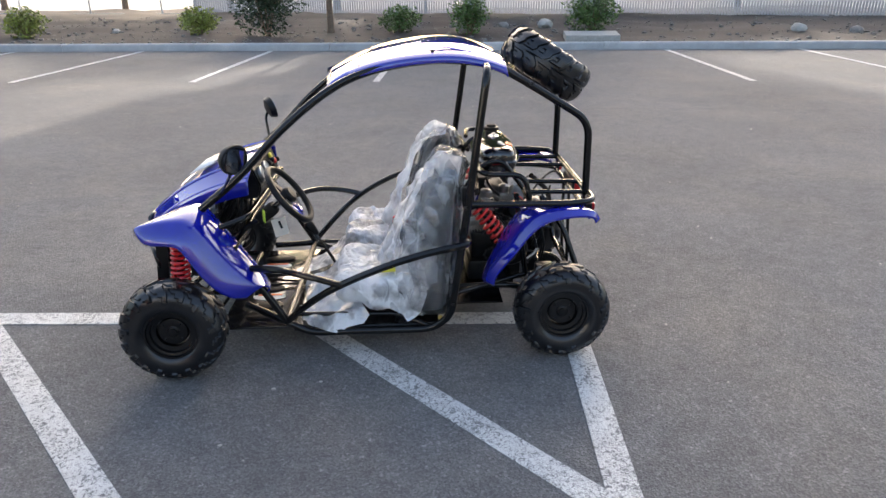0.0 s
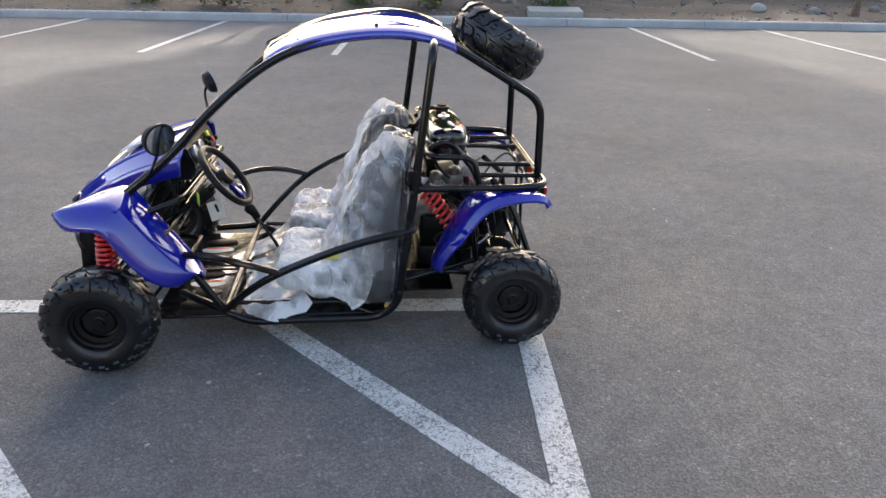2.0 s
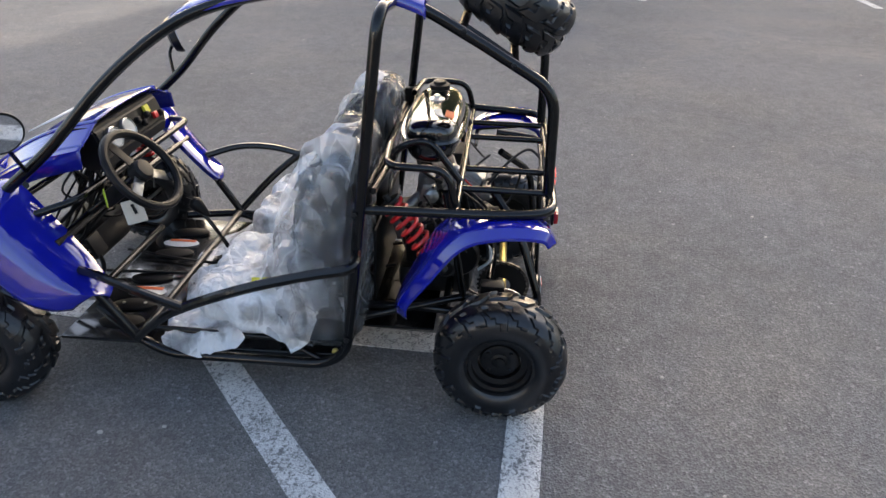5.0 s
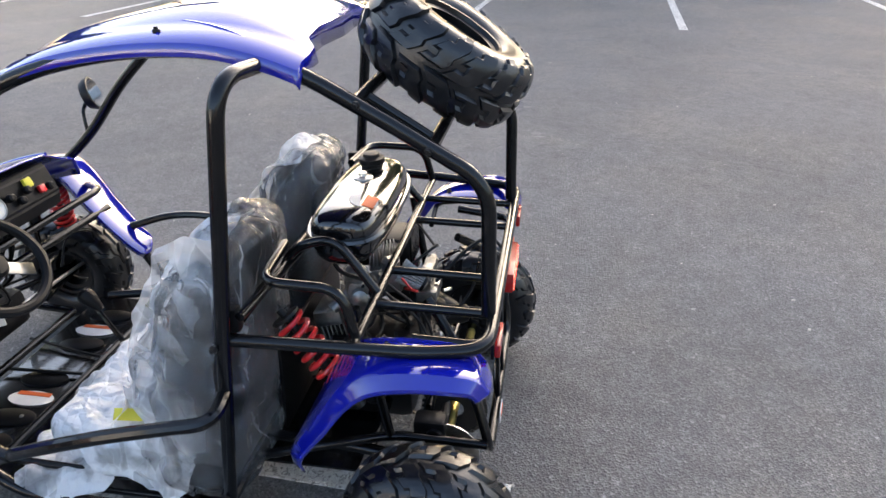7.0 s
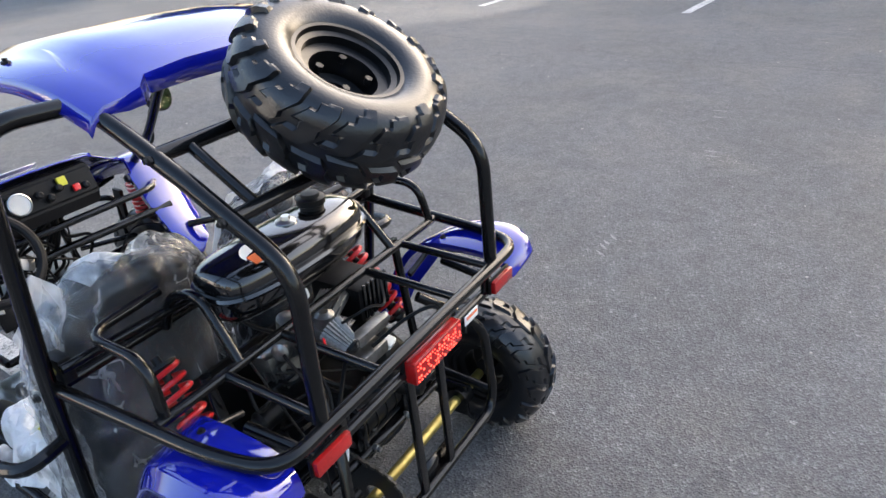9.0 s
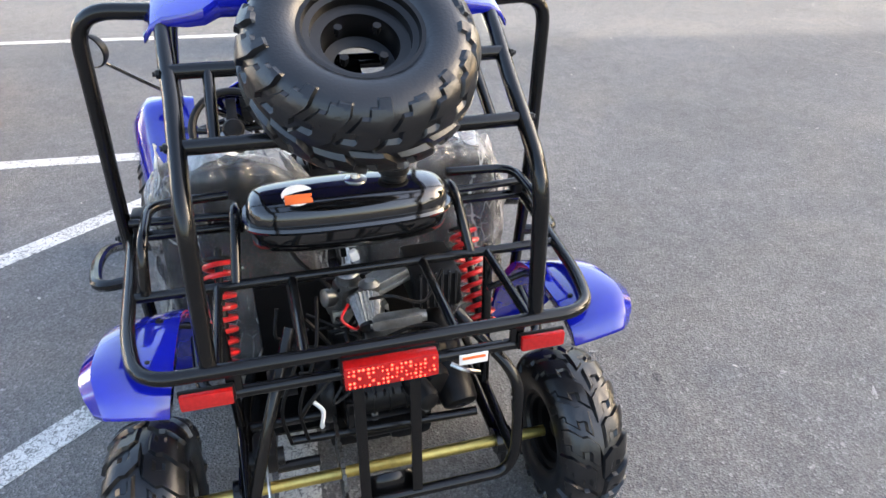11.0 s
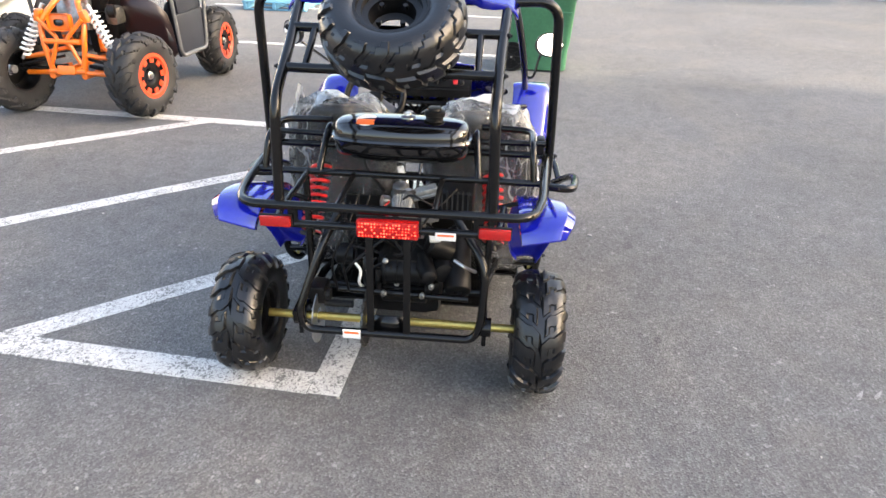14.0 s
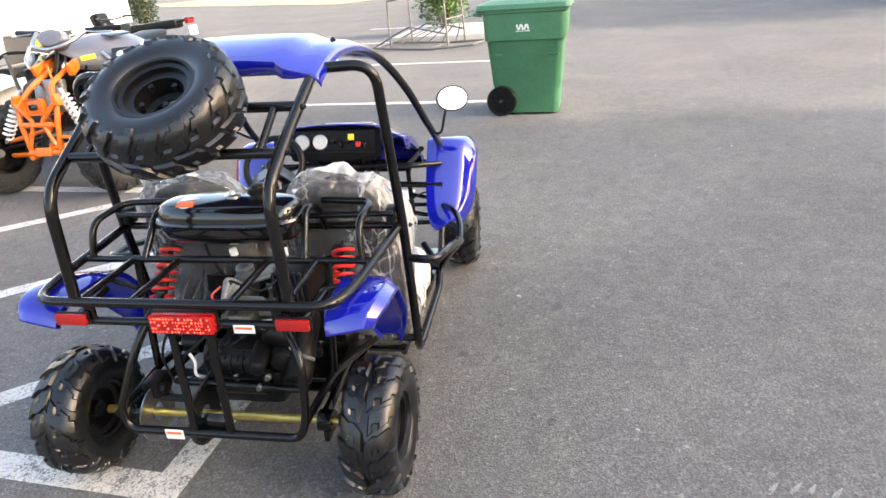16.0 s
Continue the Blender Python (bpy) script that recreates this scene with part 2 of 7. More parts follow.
M["gloss_black"] = material("gloss_black_paint", (0.004, 0.004, 0.0045), 0.12, coat=0.8, grain=0.1, scale=30)
M["rubber"] = material("tyre_rubber", (0.0050, 0.0055, 0.0068), 0.30, spec=0.6, grain=0.3, scale=25, stain=0.35, stain_scale=4, bump=0.25, bump_scale=180)
M["rim"] = material("rim_black_steel", (0.004, 0.004, 0.0045), 0.30, spec=0.35, grain=0.2, scale=60, bump=0.1)
M["red"] = material("red_spring_paint", (0.68, 0.018, 0.02), 0.3, coat=0.4, grain=0.1)
M["lens"] = material("red_reflector_plastic", (0.36, 0.007, 0.007), 0.25, coat=0.5, grain=0.15, scale=120, bump=0.3, bump_scale=500)
M["steel"] = material("bright_steel", (0.55, 0.55, 0.54), 0.3, metal=1.0, grain=0.15, scale=60)
M["alloy"] = material("cast_aluminium", (0.30, 0.30, 0.29), 0.36, metal=0.95, grain=0.2, scale=50, bump=0.2)
M["engine"] = material("dark_engine_casting", (0.006, 0.006, 0.0065), 0.34, spec=0.25, grain=0.3, scale=50, bump=0.25)
M["brass"] = material("yellow_zinc_axle", (0.55, 0.43, 0.13), 0.32, metal=0.85, grain=0.2, scale=40)
M["floor_paint"] = material("glossy_floor_paint", (0.007, 0.007, 0.008), 0.20, spec=0.9, coat=0.8, grain=0.15, scale=20, bump=0.1)
M["label"] = material("white_label", (0.75, 0.75, 0.73), 0.5, grain=0.05)
M["orange_label"] = material("orange_label", (0.75, 0.14, 0.03), 0.5, grain=0.05)
M["yellow_label"] = material("yellow_label", (0.68, 0.62, 0.05), 0.5, grain=0.05)
M["green_tag"] = material("green_tag", (0.45, 0.62, 0.06), 0.5, grain=0.05)
M["card"] = material("card_tag", (0.62, 0.56, 0.47), 0.7, grain=0.08)
M["vinyl"] = material("black_seat_vinyl", (0.006, 0.0064, 0.0075), 0.40, spec=0.25, grain=0.2, scale=70, bump=0.3, bump_scale=250)
M["film"] = film_material("clear_polythene", 0.12, 0.24, (0.93, 0.94, 0.96), bumpy=0.5)
M["white_film"] = film_material("creased_polythene", 0.88, 0.40, (0.94, 0.95, 0.96), bumpy=0.9)
M["side_film"] = film_material("side_polythene", 0.38, 0.20, (0.93, 0.94, 0.96), bumpy=0.5)
M["milk_film"] = film_material("milky_bubble_film", 1.15, 0.35, (0.95, 0.955, 0.96), size=1.3, bumpy=0.9)
M["bin_green"] = material("green_bin_plastic", (0.045, 0.165, 0.085), 0.42, grain=0.1, scale=40, stain=0.12, stain_scale=4, bump=0.1)
M["orange"] = material("orange_frame_paint", (0.78, 0.155, 0.012), 0.32, coat=0.4, grain=0.1)
M["rim_orange"] = material("red_orange_rim_paint", (0.70, 0.065, 0.022), 0.35, coat=0.3, grain=0.1)
M["quad_grey"] = material("dark_grey_plastic", (0.028, 0.029, 0.034), 0.42, coat=0.2, grain=0.12, scale=40)
M["quad_silver"] = material("silver_grey_plastic", (0.135, 0.14, 0.17), 0.35, coat=0.3, grain=0.08)
M["white_paint"] = material("white_wall_paint", (0.80, 0.80, 0.78), 0.7, grain=0.05, scale=20, stain=0.06, stain_scale=0.7, bump=0.3, bump_scale=60)
M["galv"] = material("galvanised_steel", (0.42, 0.43, 0.44), 0.5, metal=0.6, grain=0.12, scale=20)
M["slat"] = material("grey_fence_slat", (0.34, 0.35, 0.37), 0.6, grain=0.1, scale=10)
M["rust"] = material("bare_grey_steel", (0.16, 0.155, 0.15), 0.55, metal=0.4, grain=0.3, scale=30)
M["bark"] = material("bark", (0.16, 0.11, 0.075), 0.9, grain=0.35, scale=25, bump=0.8, bump_scale=50)
M["leaf"] = leaf_material("tree_leaves", (0.055, 0.10, 0.03))
M["shrub_dark"] = leaf_material("dark_shrub_leaves", (0.022, 0.045, 0.018))
M["shrub"] = leaf_material("shrub_leaves", (0.07, 0.13, 0.03))
M["shrub_yellow"] = leaf_material("yellow_green_leaves", (0.20, 0.24, 0.045))
M["tar"] = material("dark_tar", (0.035, 0.035, 0.036), 0.7, grain=0.2, scale=30)
M["mirror"] = material("mirror_glass", (0.85, 0.86, 0.87), 0.03, metal=1.0)
M["scuff"] = asphalt_nodes(bpy.data.materials.new("scraped_asphalt"), (0.27, 0.27, 0.265))
M["oil"] = asphalt_nodes(bpy.data.materials.new("oily_asphalt"), (0.06, 0.06, 0.06))
M["pleat"] = material("grey_filter_gauze", (0.30, 0.30, 0.29), 0.5, metal=0.4, grain=0.3, scale=120)
M["chain"] = material("oiled_chain_steel", (0.10, 0.095, 0.085), 0.4, metal=0.9, grain=0.3, scale=90)
M["dusty_rubber"] = material("dusty_tyre_rubber", (0.018, 0.018, 0.019), 0.6, grain=0.3, scale=25, stain=0.3, stain_scale=5, bump=0.2)
M["flap"] = material("dark_red_mudflap", (0.014, 0.004, 0.005), 0.4, coat=0.2, grain=0.15)
M["charcoal"] = material("charcoal_plastic", (0.016, 0.018, 0.026), 0.38, coat=0.2, grain=0.12)
M["pale_grey"] = material("pale_grey_plastic", (0.12, 0.12, 0.12), 0.4, coat=0.2, grain=0.1)
M["far_wall"] = material("plain_wall", (0.16, 0.15, 0.14), 0.8, grain=0.08, scale=3, stain=0.12, stain_scale=0.3)
M["dial"] = material("dial_face", (0.55, 0.55, 0.53), 0.3, coat=0.6, grain=0.05)
M["pallet"] = material("blue_pallet", (0.10, 0.28, 0.42), 0.7, grain=0.2, scale=20)


# ---------------------------------------------------------------- mesh helpers
def finish(bm, smooth=35):
    bmesh.ops.recalc_face_normals(bm, faces=bm.faces)
    for f in bm.faces:
        f.smooth = True
    for e in bm.edges:
        if len(e.link_faces) == 2 and e.calc_face_angle(0) > radians(smooth):
            e.smooth = False


def part(name, bm, mat, parent=None, label="", smooth=35):
    """Link a bmesh as one mesh object under a thing or a part; the mesh is in the parent's own space."""
    finish(bm, smooth)
    me = bpy.data.meshes.new(name)
    bm.to_mesh(me)
    bm.free()
    me.materials.append(M[mat] if isinstance(mat, str) else mat)
    ob = new(name, me)
    if parent:
        ob.parent = parent
    if label:
        tagged(ob, label)
    return ob


def share(name, ob, parent, m):
    """Another object on the mesh of ob, under parent, at the pose m."""
    o = new(name, ob.data)
    o.parent = parent
    o.matrix_basis = m
    return o


def empty(name, m, label, category, group=""):
    e = new(name)
    e.empty_display_size = 0.1
    e.matrix_basis = m
    return tagged(e, label, category, group)


def fillet(pts, r, n=8):
    """A polyline with its corners rounded by radius r."""
    pts = [Vector(p) for p in pts]
    out = [pts[0]]
    for a, b, c in zip(pts, pts[1:], pts[2:]):
        u, v = (a - b), (c - b)
        d = min(r, u.length * 0.48, v.length * 0.48)
        p, q = b + u.normalized() * d, b + v.normalized() * d
        for i in range(n + 1):
            t = i / n
            out.append(p * (1 - t) ** 2 + b * 2 * t * (1 - t) + q * t * t)
    out.append(pts[-1])
    clean = [out[0]]
    for p in out[1:]:
        if (p - clean[-1]).length > 1e-4:
            clean.append(p)
    return clean


def spline(pts, n=8):
    """Catmull-Rom through the points."""
    p = [Vector(q) for q in pts]
    p = [p[0] * 2 - p[1], *p, p[-1] * 2 - p[-2]]
    out = []
    for a, b, c, d in zip(p, p[1:], p[2:], p[3:]):
        for i in range(n):
            t = i / n
            out.append(0.5 * ((2 * b) + (c - a) * t + (2 * a - 5 * b + 4 * c - d) * t * t + (3 * b - a - 3 * c + d) * t ** 3))
    out.append(p[-2])
    return out


def sweep(bm, pts, r, seg=10, cap=True, flat=1.0):
    """A tube of radius r (a number or a list) along points."""
    pts = [Vector(p) for p in pts]
    up = Vector((0, 0, 1))
    d0 = (pts[1] - pts[0]).normalized()
    if abs(d0.z) > 0.9:
        up = Vector((0, 1, 0))
    side = d0.cross(up).normalized()
    rings = []
    for i, p in enumerate(pts):
        a, b = pts[max(i - 1, 0)], pts[min(i + 1, len(pts) - 1)]
        d = (b - a).normalized()
        side = (side - d * side.dot(d)).normalized()
        nrm = side.cross(d)
        rad = r[i] if isinstance(r, (list, tuple)) else r
        rings.append([bm.verts.new(p + side * math.cos(2 * math.pi * k / seg) * rad + nrm * math.sin(2 * math.pi * k / seg) * rad * flat)
                      for k in range(seg)])
    for u, v in zip(rings, rings[1:]):
        for k in range(seg):
            bm.faces.new((u[k], u[(k + 1) % seg], v[(k + 1) % seg], v[k]))
    if cap:
        bm.faces.new(rings[0])
        bm.faces.new(rings[-1][::-1])
    return bm


def tube(pts, r, corner=0.05, seg=14):
    return sweep(bmesh.new(), fillet(pts, corner) if len(pts) > 2 else pts, r, seg)


def box(bm, center, size, bevel=0.0, rot=None, taper=None, seg=2):
    """A box with rounded edges; taper: scale of its top in x and y."""
    b2 = bmesh.new()
    bmesh.ops.create_cube(b2, size=1)
    for v in b2.verts:
        if taper and v.co.z > 0:
            v.co.x *= taper[0]
            v.co.y *= taper[1]
        v.co = Vector((v.co.x * size[0], v.co.y * size[1], v.co.z * size[2]))
    if bevel:
        bmesh.ops.bevel(b2, geom=b2.edges[:], offset=bevel, segments=seg, affect="EDGES", profile=0.6)
    m = Matrix.Translation(center) @ (rot or Matrix())
    merge(bm, b2, m)
    return bm


def merge(bm, b2, m=None):
    b2.verts.index_update()
    vs = [bm.verts.new(m @ v.co if m else v.co) for v in b2.verts]
    for f in b2.faces:
        try:
            bm.faces.new([vs[v.index] for v in f.verts])
        except ValueError:
            pass
    b2.free()


def lathe(bm, profile, m=None, seg=32, closed=False):
    """Revolve (radius, height) pairs round the z axis."""
    rings = []
    for r, h in profile:
        ring = []
        for k in range(seg):
            a = 2 * math.pi * k / seg
            p = Vector((r * math.cos(a), r * math.sin(a), h))
            ring.append(bm.verts.new(m @ p if m else p))
        rings.append(ring)
    pairs = list(zip(rings, rings[1:]))
    if closed:
        pairs.append((rings[-1], rings[0]))
    for u, v in pairs:
        for k in range(seg):
            bm.faces.new((u[k], u[(k + 1) % seg], v[(k + 1) % seg], v[k]))
    if not closed:
        for ring in (rings[0], rings[-1]):
            bm.faces.new(ring)
    return bm


def rod(bm, a, b, r, seg=12):
    return sweep(bm, [Vector(a), Vector(b)], r, seg)


def loft(rows, thick=0.004, level=2):
    """A sheet through rows of points; the caller adds thickness and smoothing."""
    bm = bmesh.new()
    grid = [[bm.verts.new(p) for p in row] for row in rows]
    for u, v in zip(grid, grid[1:]):
        for k in range(len(u) - 1):
            bm.faces.new((u[k], u[k + 1], v[k + 1], v[k]))
    return bm


def dense(rows, n=4):
    """More rows between the given ones, on smooth curves."""
    cols = [spline(c, n) for c in zip(*rows)]
    return [list(r) for r in zip(*cols)]


def shell(ob, thick=0.004, level=2, offset=-1):
    if level:
        s = ob.modifiers.new("smooth", "SUBSURF")
        s.levels = s.render_levels = level
    t = ob.modifiers.new("thickness", "SOLIDIFY")
    t.thickness, t.offset = thick, offset
    return ob


def mirror_y(pts):
    return [(p[0], -p[1], p[2]) for p in pts]


# ---------------------------------------------------------------- ground
def sheet(name, corners, mat, label):
    bm = bmesh.new()
    bm.faces.new([bm.verts.new(c) for c in corners])
    return tagged(part(name, bm, mat), label, name.replace("_", " "), kind="structure")


sheet("ground", [(-400, -400, 0), (400, -400, 0), (400, 400, 0), (-400, 400, 0)], "asphalt",
      "grey worn asphalt of a large parking lot")

LINE_Z = 0.0045


def painted_line(a, b, w=0.095, group="painted stall lines", top=LINE_Z):
    a, b = Vector((*a, 0)), Vector((*b, 0))
    d = (b - a).normalized()
    n = Vector((-d.y, d.x, 0)) * w / 2
    bm = bmesh.new()
    steps = max(1, int((b - a).length / 0.5))
    rows = [[bm.verts.new(a.lerp(b, i / steps) + s * n * (1 + 0.03 * math.sin(7 * i + s)) + Vector((0, 0, z))) for s in (-1, 1) for z in (0.0005, top)]
            for i in range(steps + 1)]
    for u, v in zip(rows, rows[1:]):
        bm.faces.new((u[1], u[3], v[3], v[1]))
        bm.faces.new((u[0], u[1], v[1], v[0]))
        bm.faces.new((u[3], u[2], v[2], v[3]))
    return tagged(part("painted_line", bm, "line"), "worn white painted line on the asphalt", "road marking", group, kind="structure")


# hatched no-parking bay under the kart
painted_line((-2.07, -0.350), (0.945, -0.190), 0.115, "hatched bay lines")
painted_line((0.890, -0.252), (1.065, -5.4), 0.115, "hatched bay lines")
painted_line((-2.005, -0.408), (-1.77, -5.4), 0.115, "hatched bay lines")
painted_line((-1.97, -0.42), (0.965, -3.15), 0.108, "hatched bay lines", 0.0025)
painted_line((-0.43, -0.27), (0.90, -1.485), 0.108, "hatched bay lines", 0.0025)
painted_line((-1.91, -2.185), (1.03, -4.89), 0.108, "hatched bay lines", 0.0025)
painted_line((-1.83, -3.965), (-0.3, -5.4), 0.108, "hatched bay lines", 0.0025)
for x in (-5.18, -8.29, -11.38, -14.47):
    painted_line((x, -0.22 + 0.05 * (x + 5.18)), (x + 0.24, -5.4), 0.115)
# the far row of stalls and the bed behind it lie turned by a few degrees from the kart
FAR = pose(-4.50, 12.54, 0, 0, 0, 1.9) @ Matrix.Scale(1.105, 4) @ pose(2.87, -12.0, 0)
for k in range(-5, 6):
    a, b = FAR @ Vector((-2.87 + 2.74 * k, 11.96, 0)), FAR @ Vector((-2.87 + 2.74 * k, 7.55, 0))
    painted_line((a.x, a.y), (b.x, b.y), 0.11)

# scuffs, a crack and litter on the asphalt
def scuff(x, y, length, angle, w=0.012):
    bm = bmesh.new()
    d = Vector((math.cos(angle), math.sin(angle), 0))
    n = Vector((-d.y, d.x, 0))
    rows = [[bm.verts.new(Vector((x, y, 0.0025)) + d * length * (t - 0.5) + n * k * w * (0.3 + math.sin(math.pi * min(1, t + 0.15)))) for k in (-0.5, 0.5)] for t in (0, 0.3, 0.6, 1)]
    for u, v in zip(rows, rows[1:]):
        bm.faces.new((u[0], u[1], v[1], v[0]))
    tagged(part("scuff_mark", bm, "scuff"), "short pale scuff scraped into the asphalt", "scuff mark", "scuffs on the asphalt", kind="structure")


for x, y, l, a in ((0.515, 1.660, 0.07, 2.6), (0.500, 1.725, 0.07, 2.5), (0.495, 1.770, 0.05, 2.6), (0.50, 1.835, 0.06, 2.5), (0.31, 4.00, 0.10, 0.15), (0.35, 3.85, 0.09, 0.1),
                   (0.53, 3.175, 0.10, 0.2), (0.555, 3.095, 0.08, 0.1), (-2.50, 2.89, 0.04, 0.5), (-4.05, 4.97, 0.12, 0.1), (-3.63, 5.13, 0.16, 0.0), (-9.93, 1.73, 0.12, 1.2), (-11.5, 1.17, 0.16, 1.3),
                   (-13.6, 0.35, 0.14, 1.2), (-2.09, 1.20, 0.05, 1.0), (1.50, 0.98, 0.022, 0.4), (1.45, -0.862, 0.02, 0.7), (0.165, 0.815, 0.035, 1.5)):
    scuff(x, y, l, a)


def crack(pts, w, seed):
    rnd = random.Random(seed)
    path = []
    for a, b in zip(pts, pts[1:]):
        a, b = Vector((*a, 0)), Vector((*b, 0))
        n = int((b - a).length / 0.12)
        side = Vector((-(b - a).y, (b - a).x, 0)).normalized()
        path += [a.lerp(b, i / n) + side * rnd.uniform(-0.025, 0.025) for i in range(n)]
    bm = bmesh.new()
    prev = None
    for a, b in zip(path, path[1:]):
        side = Vector((-(b - a).y, (b - a).x, 0)).normalized() * w * rnd.uniform(0.3, 1.0)
        now = [bm.verts.new(a + side + Vector((0, 0, 0.0022))), bm.verts.new(a - side + Vector((0, 0, 0.0022)))]
        if prev:
            bm.faces.new((prev[0], prev[1], now[1], now[0]))
        prev = now
    tagged(part("asphalt_crack", bm, "tar"), "thin dark crack running across the asphalt", "crack", "cracks in the asphalt", kind="structure")


crack([(-6.5, 5.9), (-1.0, 5.4), (3.0, 5.5), (9.0, 5.2)], 0.006, 1)
crack([(-7.2, 1.2), (-6.2, 2.1), (-5.9, 3.4)], 0.006, 2)
crack([(1.6, 2.9), (3.6, 2.3), (6.0, 2.5)], 0.004, 3)


def spot(x, y, r, seed):
    bm = bmesh.new()
    ring = [bm.verts.new((x + r * math.cos(a) * (1 + 0.35 * noise.noise(Vector((math.cos(a) * 1.4 + seed, math.sin(a) * 1.4, seed)))),
                          y + r * 0.7 * math.sin(a) * (1 + 0.35 * noise.noise(Vector((math.cos(a) * 1.4, math.sin(a) * 1.4 + seed, 2)))), 0.002)) for a in [2 * math.pi * k / 28 for k in range(28)]]
    bm.faces.new(ring)
    tagged(part("oil_spot", bm, "oil"), "small dark oil spot soaked into the asphalt", "oil spot", "oil spots", kind="structure")


for k, (x, y, r) in enumerate(((-0.494, 0.900, 0.040), (-0.038, 0.567, 0.030), (-0.021, 0.714, 0.026), (-0.30, 0.68, 0.022), (0.33, 0.98, 0.022))):
    spot(x, y, r, k * 3.1)
rng = random.Random(21)
bm = bmesh.new()
for _ in range(320):
    x, y = rng.uniform(-9, 7), rng.uniform(-2.5, 11.5)
    r = rng.uniform(0.003, 0.008) * (1.6 if rng.random() < 0.06 else 1)
    b2 = bmesh.new()
    bmesh.ops.create_icosphere(b2, subdivisions=1, radius=r)
    merge(bm, b2, pose(x, y, r * 0.35, 0, 0, rng.uniform(0, 90)) @ Matrix.Diagonal((1.3, 0.9, 0.6, 1)))
tagged(part("grit", bm, "pale_stone"), "pale grit and chips scattered over the asphalt", "grit", kind="stuff")

# kerb of cast lengths
near_things = set(bpy.data.objects)
kerb = empty("kerb", Matrix(), "grey concrete kerb along the planting bed", "kerb")
kerb["kind"] = "structure"
kb = bmesh.new()
L = 2.84
prof = [(0.0, -0.05), (0.0, 0.11), (0.012, 0.135), (0.035, 0.148), (0.16, 0.15), (0.16, -0.05)]
ends = []
for x in (0.0, L):
    ends.append([kb.verts.new((x, y, z)) for y, z in prof])
for k in range(len(prof)):
    kb.faces.new((ends[0][k], ends[0][(k + 1) % len(prof)], ends[1][(k + 1) % len(prof)], ends[1][k]))
kb.faces.new(ends[0])
kb.faces.new(ends[1][::-1])
first = part("kerb_stone", kb, "concrete", kerb)
first.matrix_basis = pose(-7.33, 12.0, 0)
for k in range(-12, 14):
    if k:
        share("kerb_stone", first, kerb, pose(-7.33 + k * (L + 0.012), 12.0, 0, 0, 0, 0))

# rounded peninsula off the bed
edge = [(-11.0, 12.0), (-11.0, 8.4)] + [(-12.4 + 1.4 * math.cos(radians(a)), 8.4 - 1.6 * math.sin(radians(a))) for a in (15, 30, 45, 60, 75, 90)] + [(-16.0, 6.8), (-20.0, 6.8)]
for a, b in zip(edge, edge[1:]):
    a, b = Vector((*a, 0)), Vector((*b, 0))
    k = share("kerb_stone", first, kerb, Matrix.Translation(b) @ pose(0, 0, 0, 0, 0, math.degrees(math.atan2(a.y - b.y, a.x - b.x))) @ Matrix.Diagonal(((a - b).length / L, 1, 1, 1)))
bm = bmesh.new()
bm.faces.new([bm.verts.new((x - 0.10, y + 0.08, 0.125)) for x, y in edge] + [bm.verts.new((-20, 12.3, 0.125)), bm.verts.new((-11.1, 12.3, 0.125))])
tagged(part("peninsula_soil", bm, "soil"), "bare brown soil of a kerbed peninsula", "planting bed", kind="structure")

# planting bed, rising to the fence
bm = bmesh.new()
nx, ny = 160, 40
grid = []
for j in range(ny + 1):
    y = 12.16 + (27.0 - 12.16) * (j / ny) ** 1.3
    row = []
    for i in range(nx + 1):
        x = -45 + 95 * i / nx
        s = min(1, (y - 12.16) / 2.0)
        z = 0.12 + s * (0.05 + 0.10 * noise.noise(Vector((x * 0.5, y * 0.5, 0))) + 0.06 * noise.noise(Vector((x * 2.1, y * 2.1, 3))))
        row.append(bm.verts.new((x, y, z)))
    grid.append(row)
for u, v in zip(grid, grid[1:]):
    for k in range(nx):
        bm.faces.new((u[k], u[k + 1], v[k + 1], v[k]))
tagged(part("planting_bed", bm, "soil", smooth=60), "bare brown soil planting bed with stones", "planting bed", kind="structure")


def bed_z(x, y):
    s = max(0, min(1, (y - 12.16) / 2.0))
    return 0.12 + s * (0.05 + 0.10 * noise.noise(Vector((x * 0.5, y * 0.5, 0))) + 0.06 * noise.noise(Vector((x * 2.1, y * 2.1, 3))))


def stone_mesh(r, seed, squash=0.7):
    b = bmesh.new()
    bmesh.ops.create_icosphere(b, subdivisions=2, radius=r)
    for v in b.verts:
        k = 1 + 0.28 * noise.noise(v.co / r * 1.3 + Vector((seed, 0, 0)))
        v.co = Vector((v.co.x * k, v.co.y * k, v.co.z * k * squash))
    return b


